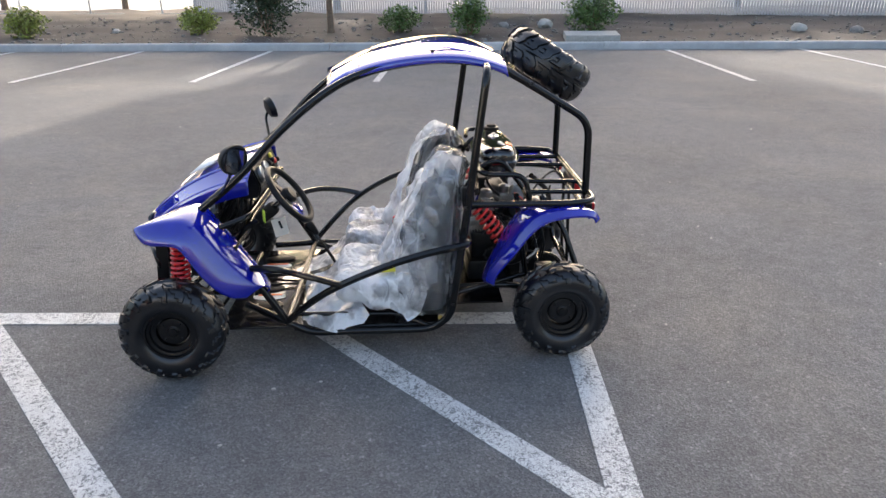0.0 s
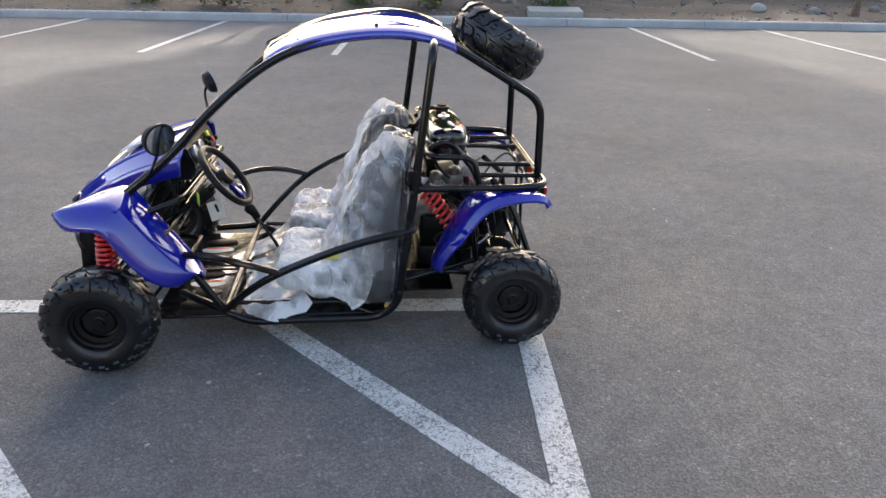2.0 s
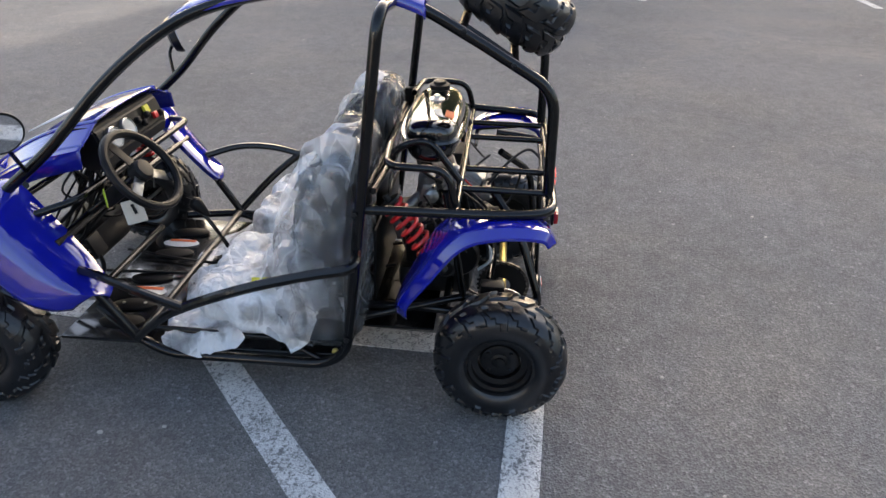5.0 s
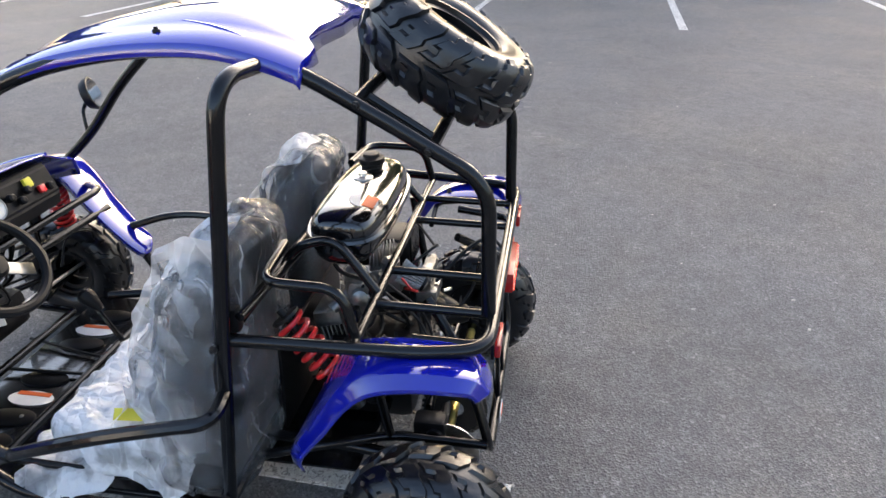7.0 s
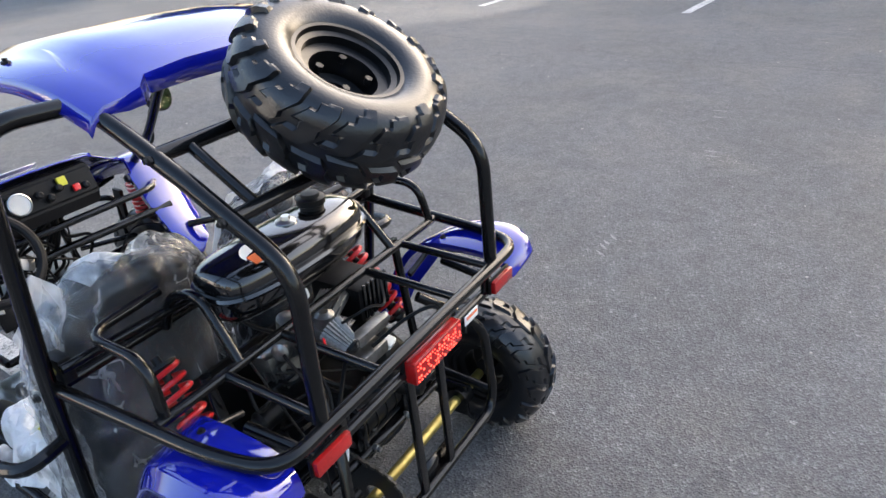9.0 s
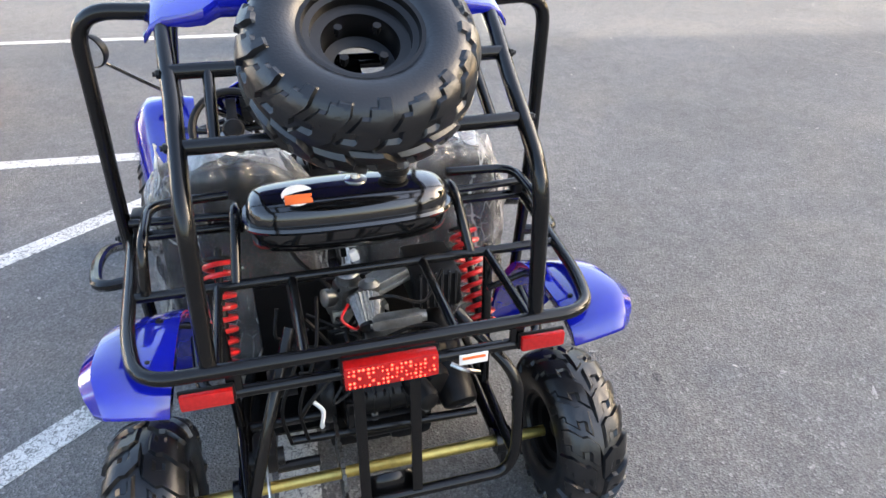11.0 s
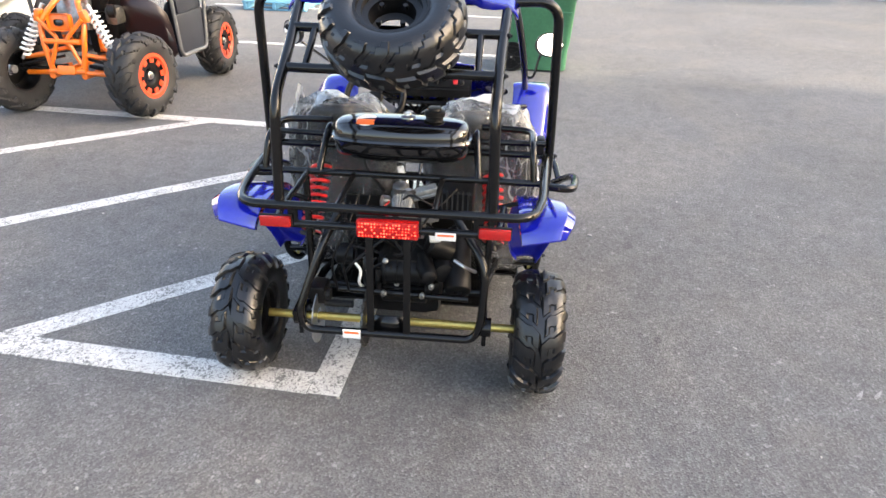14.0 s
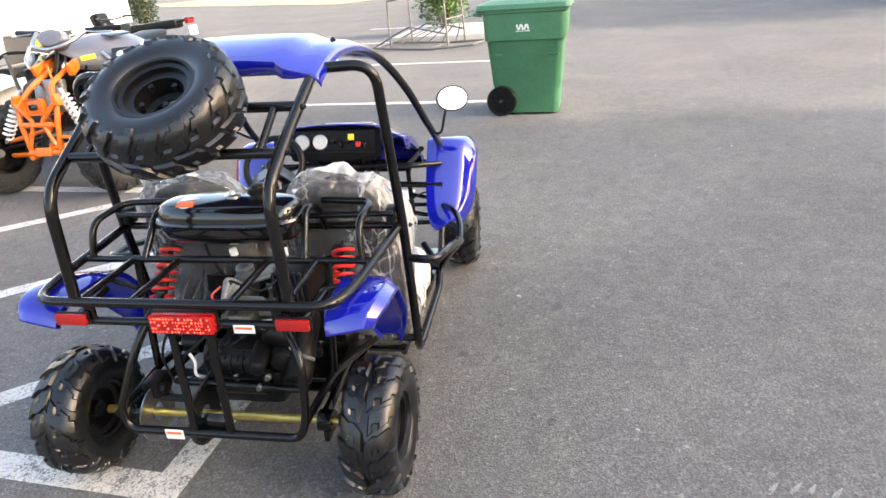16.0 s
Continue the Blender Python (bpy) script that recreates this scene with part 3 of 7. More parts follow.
rng = random.Random(4)
bm = bmesh.new()
for _ in range(1900):
    x, y = rng.uniform(-14, 18), 12.3 + 9 * rng.random() ** 1.6
    r = 0.02 + 0.05 * rng.random() ** 3
    m = pose(x, y, bed_z(x, y) + r * 0.1, 0, 0, rng.uniform(0, 360))
    b2 = bmesh.new()
    bmesh.ops.create_icosphere(b2, subdivisions=1, radius=r)
    for v in b2.verts:
        v.co *= 1 + 0.35 * noise.noise(v.co / r + Vector((x, y, 0)))
        v.co.z *= 0.65
    merge(bm, b2, m)
tagged(part("gravel", bm, "stone"), "small loose stones scattered over the soil", "gravel", kind="stuff")
for x, y, r, mat in ((8.93, 14.0, 0.17, "pale_stone"), (10.6, 14.6, 0.16, "stone"), (2.2, 15.8, 0.15, "stone"), (3.3, 16.0, 0.2, "pale_stone"),
                     (-4.6, 17.0, 0.12, "stone"), (12.2, 14.8, 0.13, "stone"), (-7.4, 14.6, 0.1, "pale_stone"), (0.9, 16.2, 0.12, "stone")):
    ob = part("rock", stone_mesh(r, x), mat)
    ob.matrix_basis = pose(x, y, bed_z(x, y) + r * 0.35, 0, 0, x * 40)
    tagged(ob, "rounded grey rock lying in the planting bed", "rock", "rocks in the bed")
bm = box(bmesh.new(), (0, 0, 0), (1.15, 0.75, 0.16), 0.012)
for v in bm.verts:
    v.co.y += 0.15 * v.co.x * 0.2
ob = part("concrete_slab", bm, "pale_stone")
ob.matrix_basis = pose(3.95, 12.85, 0.19, 3, 0, -4)
tagged(ob, "broken pale concrete slab beside a flowering shrub", "slab")


# ---------------------------------------------------------------- plants
def leaves(bm, rnd, center, radii, n, size, shell_bias=0.55, flat=0.0):
    """n leaf quads in a lumpy ellipsoid."""
    c = Vector(center)
    for _ in range(n):
        d = Vector((rnd.gauss(0, 1), rnd.gauss(0, 1), rnd.gauss(0, 1))).normalized()
        lump = 1 + 0.38 * noise.noise(d * 2.2 + c)
        rr = (rnd.random() ** shell_bias) * lump
        p = c + Vector((d.x * radii[0], d.y * radii[1], d.z * radii[2])) * rr
        a = Vector((rnd.gauss(0, 1), rnd.gauss(0, 1), rnd.gauss(0, 0.7))).normalized()
        b = a.cross(Vector((rnd.gauss(0, 1), rnd.gauss(0, 1), rnd.gauss(0, 1)))).normalized()
        s = size * rnd.uniform(0.6, 1.4)
        bm.faces.new([bm.verts.new(p + q) for q in (-a * s, b * s * 0.42 - a * 0.1 * s, a * s, -b * s * 0.42 - a * 0.1 * s)])


def shrub(x, y, radii, n, size, mat, label, seed):
    rnd = random.Random(seed)
    z = bed_z(x, y)
    root = empty("shrub", pose(x, y, z), label, "shrub", "shrubs in the bed")
    bm = bmesh.new()
    for k in range(9):
        a = k * 0.7 + rnd.random()
        tip = Vector((math.cos(a) * radii[0] * 0.6, math.sin(a) * radii[1] * 0.6, radii[2] * rnd.uniform(0.9, 1.6)))
        sweep(bm, spline([(0.03 * math.cos(a), 0.03 * math.sin(a), -0.03), tip * 0.5 + Vector((0, 0, 0.1)), tip], 4), [0.014] * 5 + [0.008] * 4, 5)
    part("stems", bm, "bark", root)
    bm = bmesh.new()
    leaves(bm, rnd, (0, 0, radii[2]), radii, n, size)
    part("foliage", bm, mat, root)
    return root


shrub(-3.44, 13.9, (0.88, 0.75, 0.95), 5200, 0.045, "shrub_dark", "large dense dark green shrub in the planting bed", 1)
shrub(-5.2, 14.3, (0.5, 0.45, 0.32), 1500, 0.045, "shrub_yellow", "low yellow-green shrub in the planting bed", 2)
shrub(-0.35, 14.5, (0.52, 0.45, 0.30), 1800, 0.04, "shrub", "low green shrub in the planting bed", 3)
shrub(1.32, 13.95, (0.48, 0.42, 0.46), 2200, 0.04, "shrub", "bushy green flowering shrub in the planting bed", 4)
shrub(4.1, 13.75, (0.62, 0.52, 0.52), 3200, 0.04, "shrub", "rounded green flowering shrub behind a concrete slab", 5)
shrub(-9.35, 14.1, (0.5, 0.45, 0.36), 1600, 0.045, "shrub_yellow", "low yellow-green shrub in the planting bed", 6)


def tree(x, y, trunk_r, height, crown, n, leaf, label, seed, base_z):
    """crown: list of (centre offset, radii)."""
    rnd = random.Random(seed)
    root = empty("tree", pose(x, y, base_z), label, "tree", "trees beyond the lot")
    bm = bmesh.new()
    top = Vector((crown[0][0][0] * 0.8, crown[0][0][1] * 0.8, height))
    sweep(bm, spline([(0, 0, -0.1), (0.02, 0.01, height * 0.25), top * 0.5 + Vector((0, 0, 0.15)), top], 6),
          [trunk_r * (1.25 if i == 0 else 1 - 0.035 * i) for i in range(19)], 10)
    part("trunk", bm, "bark", root)
    bm = bmesh.new()
    for c, r in crown:
        for k in range(5):
            a = rnd.uniform(0, 6.28)
            tip = Vector(c) + Vector((math.cos(a) * r[0], math.sin(a) * r[1], rnd.uniform(-0.3, 0.6) * r[2])) * 0.7
            start = top * rnd.uniform(0.55, 0.98)
            sweep(bm, spline([start, start.lerp(tip, 0.5) + Vector((0, 0, 0.25)), tip], 5), [trunk_r * 0.42 * (1 - i / 13) for i in range(11)], 6)
    part("limbs", bm, "bark", root)
    bm = bmesh.new()
    for c, r in crown:
        leaves(bm, rnd, c, r, n, leaf, 0.6)
    part("crown", bm, "leaf", root)
    return root


tree(-2.05, 14.45, 0.085, 4.2, [((0.5, -0.1, 4.4), (1.6, 1.5, 1.6)), ((1.6, 0.0, 3.4), (1.3, 1.3, 1.1)), ((1.2, 0.2, 5.6), (1.4, 1.2, 1.0))], 1500, 0.10,
     "slender tree with a bare brown trunk in the bed", 11, 0.2)
tree(11.1, 13.75, 0.085, 4.2, [((0.0, 0.0, 4.6), (1.6, 1.5, 1.5)), ((0.4, 0.3, 5.8), (1.2, 1.2, 0.9))], 1400, 0.10,
     "slender tree with a bare brown trunk in the bed", 12, 0.2)
# unseen tree, added to shade the kart and block the glow round the sun
tree(1.4, 27.5, 0.22, 8.0, [((0.0, 0, 8.0), (2.3, 2.2, 2.2)), ((1.2, 0, 10.0), (1.9, 1.9, 1.8)), ((-1.2, 0, 10.2), (1.9, 1.9, 1.6)), ((0.3, 0, 11.9), (1.8, 1.7, 1.3)),
                            ((-1.0, 0, 6.6), (1.7, 1.6, 1.2)), ((1.3, 0, 6.6), (1.6, 1.6, 1.2)), ((3.4, 0.3, 9.0), (2.2, 1.9, 2.4)), ((3.2, 0.2, 6.6), (1.8, 1.6, 1.4)), ((-1.9, 0, 11.6), (1.9, 1.8, 1.6)), ((-0.4, 0.1, 13.3), (2.3, 1.8, 1.2)), ((-2.2, 0, 9.4), (1.6, 1.6, 1.6)), ((-1.9, 0.2, 14.4), (2.1, 1.8, 1.6)), ((1.7, 0, 14.6), (2.3, 1.9, 1.7)), ((2.9, 0.2, 12.2), (2.2, 1.8, 1.7)), ((-0.2, 0.1, 16.4), (2.6, 1.9, 1.6))], 4600, 0.17,
     "unseen tall leafy tree behind the slatted fence, added to shade the kart", 13, 0.1)

# unseen tree row, its heights set by how far the shade reaches
for k, (x, h) in enumerate(((-34.0, 11.5), (-26.5, 12.0), (-20.0, 11.0), (-14.0, 7.5), (-9.0, 8.2), (-4.2, 8.2), (1.6, 6.8), (6.8, 6.4), (12.0, 6.0), (17.5, 6.4), (23.0, 6.0))):
    tree(x, 27.2 - 0.12 * x, 0.14, h - 2.2, [((0.0, 0, h - 1.7), (2.3, 1.4, 1.5)), ((-1.7, 0.2, h - 2.6), (1.7, 1.3, 1.5)), ((1.7, -0.2, h - 2.5), (1.7, 1.3, 1.5)), ((0, 0, h - 3.6), (2.4, 1.3, 1.3))], 3600, 0.15,
         "unseen bushy tree behind the slatted fence, added to shade the bed", 30 + k, 0.05)
# unseen tree, added to darken the asphalt beside the peninsula
tree(-13.0, 11.6, 0.10, 4.0, [((0.0, 0.0, 4.2), (2.8, 2.0, 1.8)), ((-2.8, 0.3, 4.4), (2.4, 1.8, 1.7)), ((1.4, 0.2, 3.4), (2.0, 1.6, 1.3)), ((-0.6, 0, 2.7), (2.4, 1.6, 0.9))], 2300, 0.17,
     "unseen broad leafy tree on the kerbed peninsula, added for its shade", 14, 0.2)

# ---------------------------------------------------------------- fence
fence = empty("fence", Matrix(), "grey slatted chain-link fence behind the planting bed", "fence")
fence["kind"] = "structure"
run = [Vector((-9.2, 24.6, 0)), Vector((8.8, 22.2, 0)), Vector((32, 16.2, 0))]


def along(run, step):
    for a, b in zip(run, run[1:]):
        n = int((b - a).length / step)
        for i in range(n):
            yield a.lerp(b, i / n), (b - a).normalized()


bm = bmesh.new()
post = None
for p, d in along(run, 3.0):
    b = sweep(bmesh.new(), [(0, 0, 0), (0, 0, 2.0)], 0.03, 8)
    if post is None:
        post = part("post", b, "galv", fence)
        post.matrix_basis = Matrix.Translation(p)
    else:
        b.free()
        share("post", post, fence, Matrix.Translation(p))
for i, (p, d) in enumerate(along(run, 0.09)):
    n = Vector((-d.y, d.x, 0))
    q = p - n * 0.035 + Vector((0, 0, 0.12))
    w = d * 0.037
    for h0, h1 in ((0.0, 1.75),):
        vs = [bm.verts.new(q + s * w + n * k * 0.004 + Vector((0, 0, h))) for s in (-1, 1) for k in (-1, 1) for h in (h0, h1)]
        for f in ((0, 1, 5, 4), (2, 3, 7, 6), (0, 1, 3, 2), (4, 5, 7, 6), (1, 3, 7, 5)):
            bm.faces.new([vs[k] for k in f])
ob = part("slats", bm, "slat", fence, "upright grey privacy slats")
ob["kind"] = "stuff"
bm = bmesh.new()
for h in (0.12, 1.92):
    sweep(bm, [p + Vector((0, 0, h)) for p in run], 0.018, 6)
part("rail", bm, "galv", fence)
open_fence = empty("open_fence", Matrix(), "open chain-link fence beside the street", "fence")
open_fence["kind"] = "structure"
for k in range(6):
    share("post", post, open_fence, pose(-10.6 - 3.0 * k, 24.8 + 0.3 * k, 0))
bm = bmesh.new()
for h in (0.15, 1.0, 1.92):
    sweep(bm, [(-9.2, 24.6, h), (-28, 26.6, h)], 0.014, 6)
part("rail", bm, "galv", open_fence)

# all of the bed and fence stands in the turned frame of the far stalls
sheet("street", [(-60, 27.0, 0.02), (60, 27.0, 0.02), (60, 60, 0.02), (-60, 60, 0.02)], "concrete", "pale sunlit street beyond the fence")
bpy.context.view_layer.update()
for ob in set(bpy.data.objects) - near_things:
    if not ob.parent:
        ob.matrix_basis = FAR @ ob.matrix_basis
shrub(-12.5, -2.95, (0.55, 0.62, 0.6), 2600, 0.045, "shrub", "bright green shrub on a kerbed island", 7)

M["dry_grass"] = material("dry_grass", (0.34, 0.30, 0.19), 0.95, grain=0.35, scale=6, stain=0.25, stain_scale=0.5, bump=0.5, bump_scale=20)
sheet("verge", [(-26.0, -11.5, 0.02), (-36.0, -31.0, 0.02), (-48.0, -25.0, 0.02), (-38.0, -5.5, 0.02)], "dry_grass", "pale dry grass verge beyond the lot")

# unseen plain walls on the building side, added to break up the bodywork's reflections
for k, (x0, x1, y0, h) in enumerate(((-2.6, -0.4, -15.0, 5.0), (0.9, 3.4, -16.0, 4.2), (5.6, 13.0, -15.5, 5.2))):
    bm = box(bmesh.new(), ((x0 + x1) / 2, y0 - 1.0, h / 2), (x1 - x0, 2.0, h), 0.03)
    tagged(part("wall_%d" % (k + 1), bm, "far_wall"), "plain grey-brown wall across the parking lot", "wall", kind="structure")

# ---------------------------------------------------------------- go-kart
KART = pose(0.0019, -0.0758, 0, 0, 0, 6.2)
kart = empty("go_kart", KART, "blue two-seat go-kart with black roll cage, seats in plastic wrap", "go-kart")
R_MAIN, R_RACK = 0.0165, 0.0125


def both(name, pts, r, mat="tube", corner=0.05, label=""):
    """The same bar on the two sides of the kart."""
    for p in (pts, mirror_y(pts)):
        part(name, tube(p, r, corner), mat, kart, label)


# roof rails: cowl, windscreen, over the roof, down to the rack
rail = [(-0.79, -0.46, 0.675), (-0.604, -0.44, 0.824), (-0.412, -0.405, 1.012), (-0.226, -0.370, 1.152), (-0.067, -0.348, 1.222),
        (0.137, -0.338, 1.260), (0.318, -0.335, 1.262), (0.478, -0.332, 1.228), (0.660, -0.320, 1.128)]
smooth_rail = spline(rail, 6)
tail_bend = fillet([(0.660, -0.320, 1.128), (0.864, -0.314, 1.005), (0.868, -0.325, 0.70)], 0.07, 7)
for s in (1, -1):
    pts = [Vector((p.x, p.y * s, p.z)) for p in smooth_rail + tail_bend[1:]]
    part("roof_rail", sweep(bmesh.new(), pts, R_MAIN, 12), "tube", kart)
# roll hoops: sill, upright, bend into the roof rail
both("roll_hoop", [(0.416, -0.340, 1.240), (0.405, -0.498, 1.246), (0.335, -0.52, 0.72), (0.262, -0.52, 0.20), (0.18, -0.50, 0.125),
                   (-0.36, -0.485, 0.115), (-0.46, -0.475, 0.165), (-0.66, -0.36, 0.20)], R_MAIN, corner=0.075)
# down tubes behind the front wings
both("down_tube", [(-0.79, -0.46, 0.675), (-0.62, -0.482, 0.45), (-0.46, -0.48, 0.17)], R_MAIN, corner=0.04)
# crossing side bars
barB = spline([(-0.455, -0.487, 0.18), (-0.33, -0.555, 0.305), (-0.194, -0.62, 0.41), (0.0, -0.655, 0.505), (0.17, -0.645, 0.555)], 6)
for s in (1, -1):
    pts = fillet([*barB[:-1:3], (0.20, -0.645, 0.56), (0.335, -0.62, 0.575), (0.315, -0.522, 0.575)], 0.05, 4)
    part("side_bar", sweep(bmesh.new(), [Vector((p.x, p.y * s, p.z)) for p in pts], 0.0155, 10), "tube", kart)
    pts = spline([(-0.585, -0.492, 0.435), (-0.46, -0.56, 0.455), (-0.33, -0.605, 0.442), (-0.19, -0.622, 0.405)], 6)
    part("side_bar", sweep(bmesh.new(), [Vector((p.x, p.y * s, p.z)) for p in pts], 0.0145, 10), "tube", kart)
    part("sill_tube", tube([(-0.44, -0.44 * s, 0.115), (0.20, -0.44 * s, 0.115)], 0.0125), "tube", kart)
    part("floor_strut", tube([(0.19, -0.50 * s, 0.13), (0.02, -0.44 * s, 0.175), (-0.42, -0.44 * s, 0.185)], 0.0105, 0.03), "tube", kart)
# bars across the cockpit
part("dash_bar", tube([(-0.655, -0.48, 0.515), (-0.66, 0, 0.525), (-0.655, 0.48, 0.515)], 0.0145, 0.03), "tube", kart)
part("dash_bar", tube([(-0.735, -0.465, 0.60), (-0.60, -0.40, 0.635), (-0.585, 0.38, 0.635), (-0.70, 0.465, 0.61)], 0.0125, 0.05), "tube", kart)
part("cross_tube", tube([(-0.46, -0.475, 0.17), (-0.46, 0.475, 0.17)], 0.0145), "tube", kart)
part("cross_tube", tube([(0.262, -0.52, 0.22), (0.262, 0.52, 0.22)], 0.0145), "tube", kart)
part("cross_tube", tube([(0.325, -0.52, 0.70), (0.325, 0.52, 0.70)], 0.0135), "tube", kart)
part("cross_tube", tube([(-0.005, -0.342, 1.238), (-0.005, 0.342, 1.238)], 0.0135), "tube", kart)
part("cross_tube", tube([(0.43, -0.336, 1.240), (0.43, 0.336, 1.240)], 0.0135), "tube", kart)
# luggage rack
part("rack_rail", tube([(0.335, -0.508, 0.705), (0.75, -0.478, 0.692), (0.88, -0.445, 0.690), (0.88, 0.445, 0.690), (0.75, 0.478, 0.692), (0.335, 0.508, 0.705)],
                       0.0145, 0.085), "tube", kart)
part("rack_bar", tube([(0.60, -0.492, 0.695), (0.60, 0.492, 0.695)], 0.0115), "tube", kart)
for y in (-0.31, -0.15, 0.15, 0.31):
    part("rack_slat", tube([(0.60, y, 0.694), (0.885, y, 0.688)], 0.0105), "tube", kart)
# guard loops behind the seats
for s in (1, -1):
    part("guard_loop", tube([(0.385, 0.27 * s, 0.815), (0.40, 0.445 * s, 0.815), (0.575, 0.445 * s, 0.81), (0.60, 0.455 * s, 0.70)], 0.0115, 0.05), "tube", kart)
    part("guard_bar", tube([(0.37, 0.50 * s, 0.76), (0.39, 0.20 * s, 0.76)], 0.0105), "tube", kart)
    part("tank_bracket", tube([(0.345, 0.255 * s, 0.70), (0.40, 0.255 * s, 0.80), (0.50, 0.255 * s, 0.83), (0.60, 0.27 * s, 0.70)], 0.0115, 0.045), "tube", kart)
# lamp bar and rear bumper
part("lamp_bar", tube([(0.70, -0.36, 0.64), (0.87, -0.345, 0.625), (0.87, 0.345, 0.625), (0.70, 0.36, 0.64)], 0.0125, 0.05), "tube", kart)
for y in (-0.285, 0.285):
    bm = box(bmesh.new(), (0.872, y, 0.655), (0.012, 0.03, 0.075), 0.003)
    part("rack_stay", bm, "tube", kart)
part("rear_bumper", tube([(0.70, -0.17, 0.63), (0.80, -0.23, 0.50), (0.868, -0.295, 0.30), (0.872, -0.27, 0.238), (0.872, 0.285, 0.238), (0.868, 0.31, 0.30),
                          (0.84, 0.315, 0.50), (0.72, 0.20, 0.62)], 0.0135, 0.06), "tube", kart)
for s in (1, -1):
    part("bumper_stay", tube([(0.868, 0.305 * s, 0.29), (0.62, 0.315 * s, 0.30), (0.265, 0.36 * s, 0.22)], 0.0125, 0.05), "tube", kart)
    part("bumper_stay", tube([(0.62, 0.315 * s, 0.30), (0.56, 0.33 * s, 0.69)], 0.0125), "tube", kart)
for y in (-0.052, 0.067):
    bm = bmesh.new()
    box(bm, (0.868, y, 0.43), (0.012, 0.024, 0.37), 0.003, pose(0, 0, 0, 0, -2, 0))
    part("bumper_upright", bm, "tube", kart)
bm = loft([[(0.866, -0.055, 0.24), (0.866, 0.07, 0.24)], [(0.855, -0.055, 0.30), (0.855, 0.07, 0.30)]])
ob = part("gusset_plate", bm, "tube", kart)
t = ob.modifiers.new("thickness", "SOLIDIFY")
t.thickness = 0.004
# spare-wheel ladder
both_ladder = ((0.598, 0.322, 1.166), (0.745, 0.316, 1.074))
for x, y, z in both_ladder:
    part("ladder_bar", tube([(x, -y, z), (x, y, z)], 0.0145), "tube", kart)
for y in (-0.255, 0.255):
    part("ladder_strut", tube([(0.598, y, 1.166), (0.745, y, 1.074)], 0.011), "tube", kart)
bm = box(bmesh.new(), (0.675, 0, 1.124), (0.16, 0.05, 0.012), 0.003, pose(0, 0, 0, 0, 33, 0))
box(bm, (0.675, 0, 1.134), (0.05, 0.17, 0.012), 0.003, pose(0, 0, 0, 0, 33, 0))
part("wheel_mount", bm, "tube", kart)
bolt_bm = lathe(bmesh.new(), [(0.009, 0), (0.009, 0.006), (0.005, 0.008), (0.005, 0.012)], seg=6)
bolt = part("bolt", bolt_bm, "engine", kart)
bolt.matrix_basis = pose(0.605, -0.338, 1.166, 90, 0, 0)
for p in ((0.745, -0.332, 1.076, 90), (0.605, 0.338, 1.166, -90), (0.745, 0.332, 1.076, -90), (0.32, -0.538, 0.70, 90), (0.27, -0.538, 0.26, 90), (0.32, 0.538, 0.70, -90), (0.27, 0.538, 0.26, -90)):
    share("bolt", bolt, kart, pose(*p[:3], p[3], 0, 0))


# wheels
def tyre_mesh(radius, width, rim_r, lugs=18, depth=0.010, fill=0.78):
    """A balloon tyre round the y axis: round carcass, hooked lugs that run from the crown down over the shoulder."""
    bm = bmesh.new()
    w, h = width / 2, radius - depth - rim_r
    half = [(0.0, 0.76), (0.05, 0.84), (0.16, 0.93), (0.30, 0.985), (0.46, 1.0), (0.62, 0.975), (0.76, 0.90), (0.87, 0.775), (0.94, 0.62), (0.98, 0.42), (0.996, 0.2)]
    coarse = [Vector((rim_r + h * a, -w * b, 0)) for a, b in half] + [Vector((rim_r + h, 0, 0))] + [Vector((rim_r + h * a, w * b, 0)) for a, b in half[::-1]]
    prof = spline(coarse, 3)
    length = [0.0]
    for a, b in zip(prof, prof[1:]):
        length.append(length[-1] + (b - a).length)
    per = 20
    seg = lugs * per
    rings = []
    for k in range(seg):
        ring = []
        odd = (k // per) % 2
        for i, p in enumerate(prof):
            u = 2 * length[i] / length[-1] - 1                 # -1 and 1 at the beads, 0 on the crown
            side, au = (1 if u > 0 else -1), abs(u)
            t = prof[min(i + 1, len(prof) - 1)] - prof[max(i - 1, 0)]
            nrm = Vector((t.y, -t.x, 0)).normalized()
            lean = 2.3 * min(au, 0.17) + 2.0 * max(0, min(au, 0.42) - 0.25) + 0.15 * max(0, au - 0.42) + (0.5 if side > 0 else 0.0)
            ph = (k % per) / per
            wide = fill * (1.0 if au < 0.17 else 0.58 if au < 0.25 else 0.92 if au < 0.42 else 0.66 if au < 0.50 else 0.42)
            first, last_ = (0.09, 0.62) if odd else (0.03, 0.55)
            lug = 1.0 - 0.35 * ph / wide if ph < wide and first < au < last_ else 0.0
            if au > 0.50:
                lug *= 0.8
            th = 2 * math.pi * (k / seg - lean / lugs)
            q = p + nrm * depth * lug
            ring.append(bm.verts.new((q.x * math.cos(th), q.y, q.x * math.sin(th))))
        rings.append(ring)
    for i in range(seg):
        u, v = rings[i], rings[(i + 1) % seg]
        for k in range(len(prof) - 1):
            bm.faces.new((u[k], u[k + 1], v[k + 1], v[k]))
    return bm


TURN_Y = pose(0, 0, 0, 90, 0, 0)    # z axis to -y


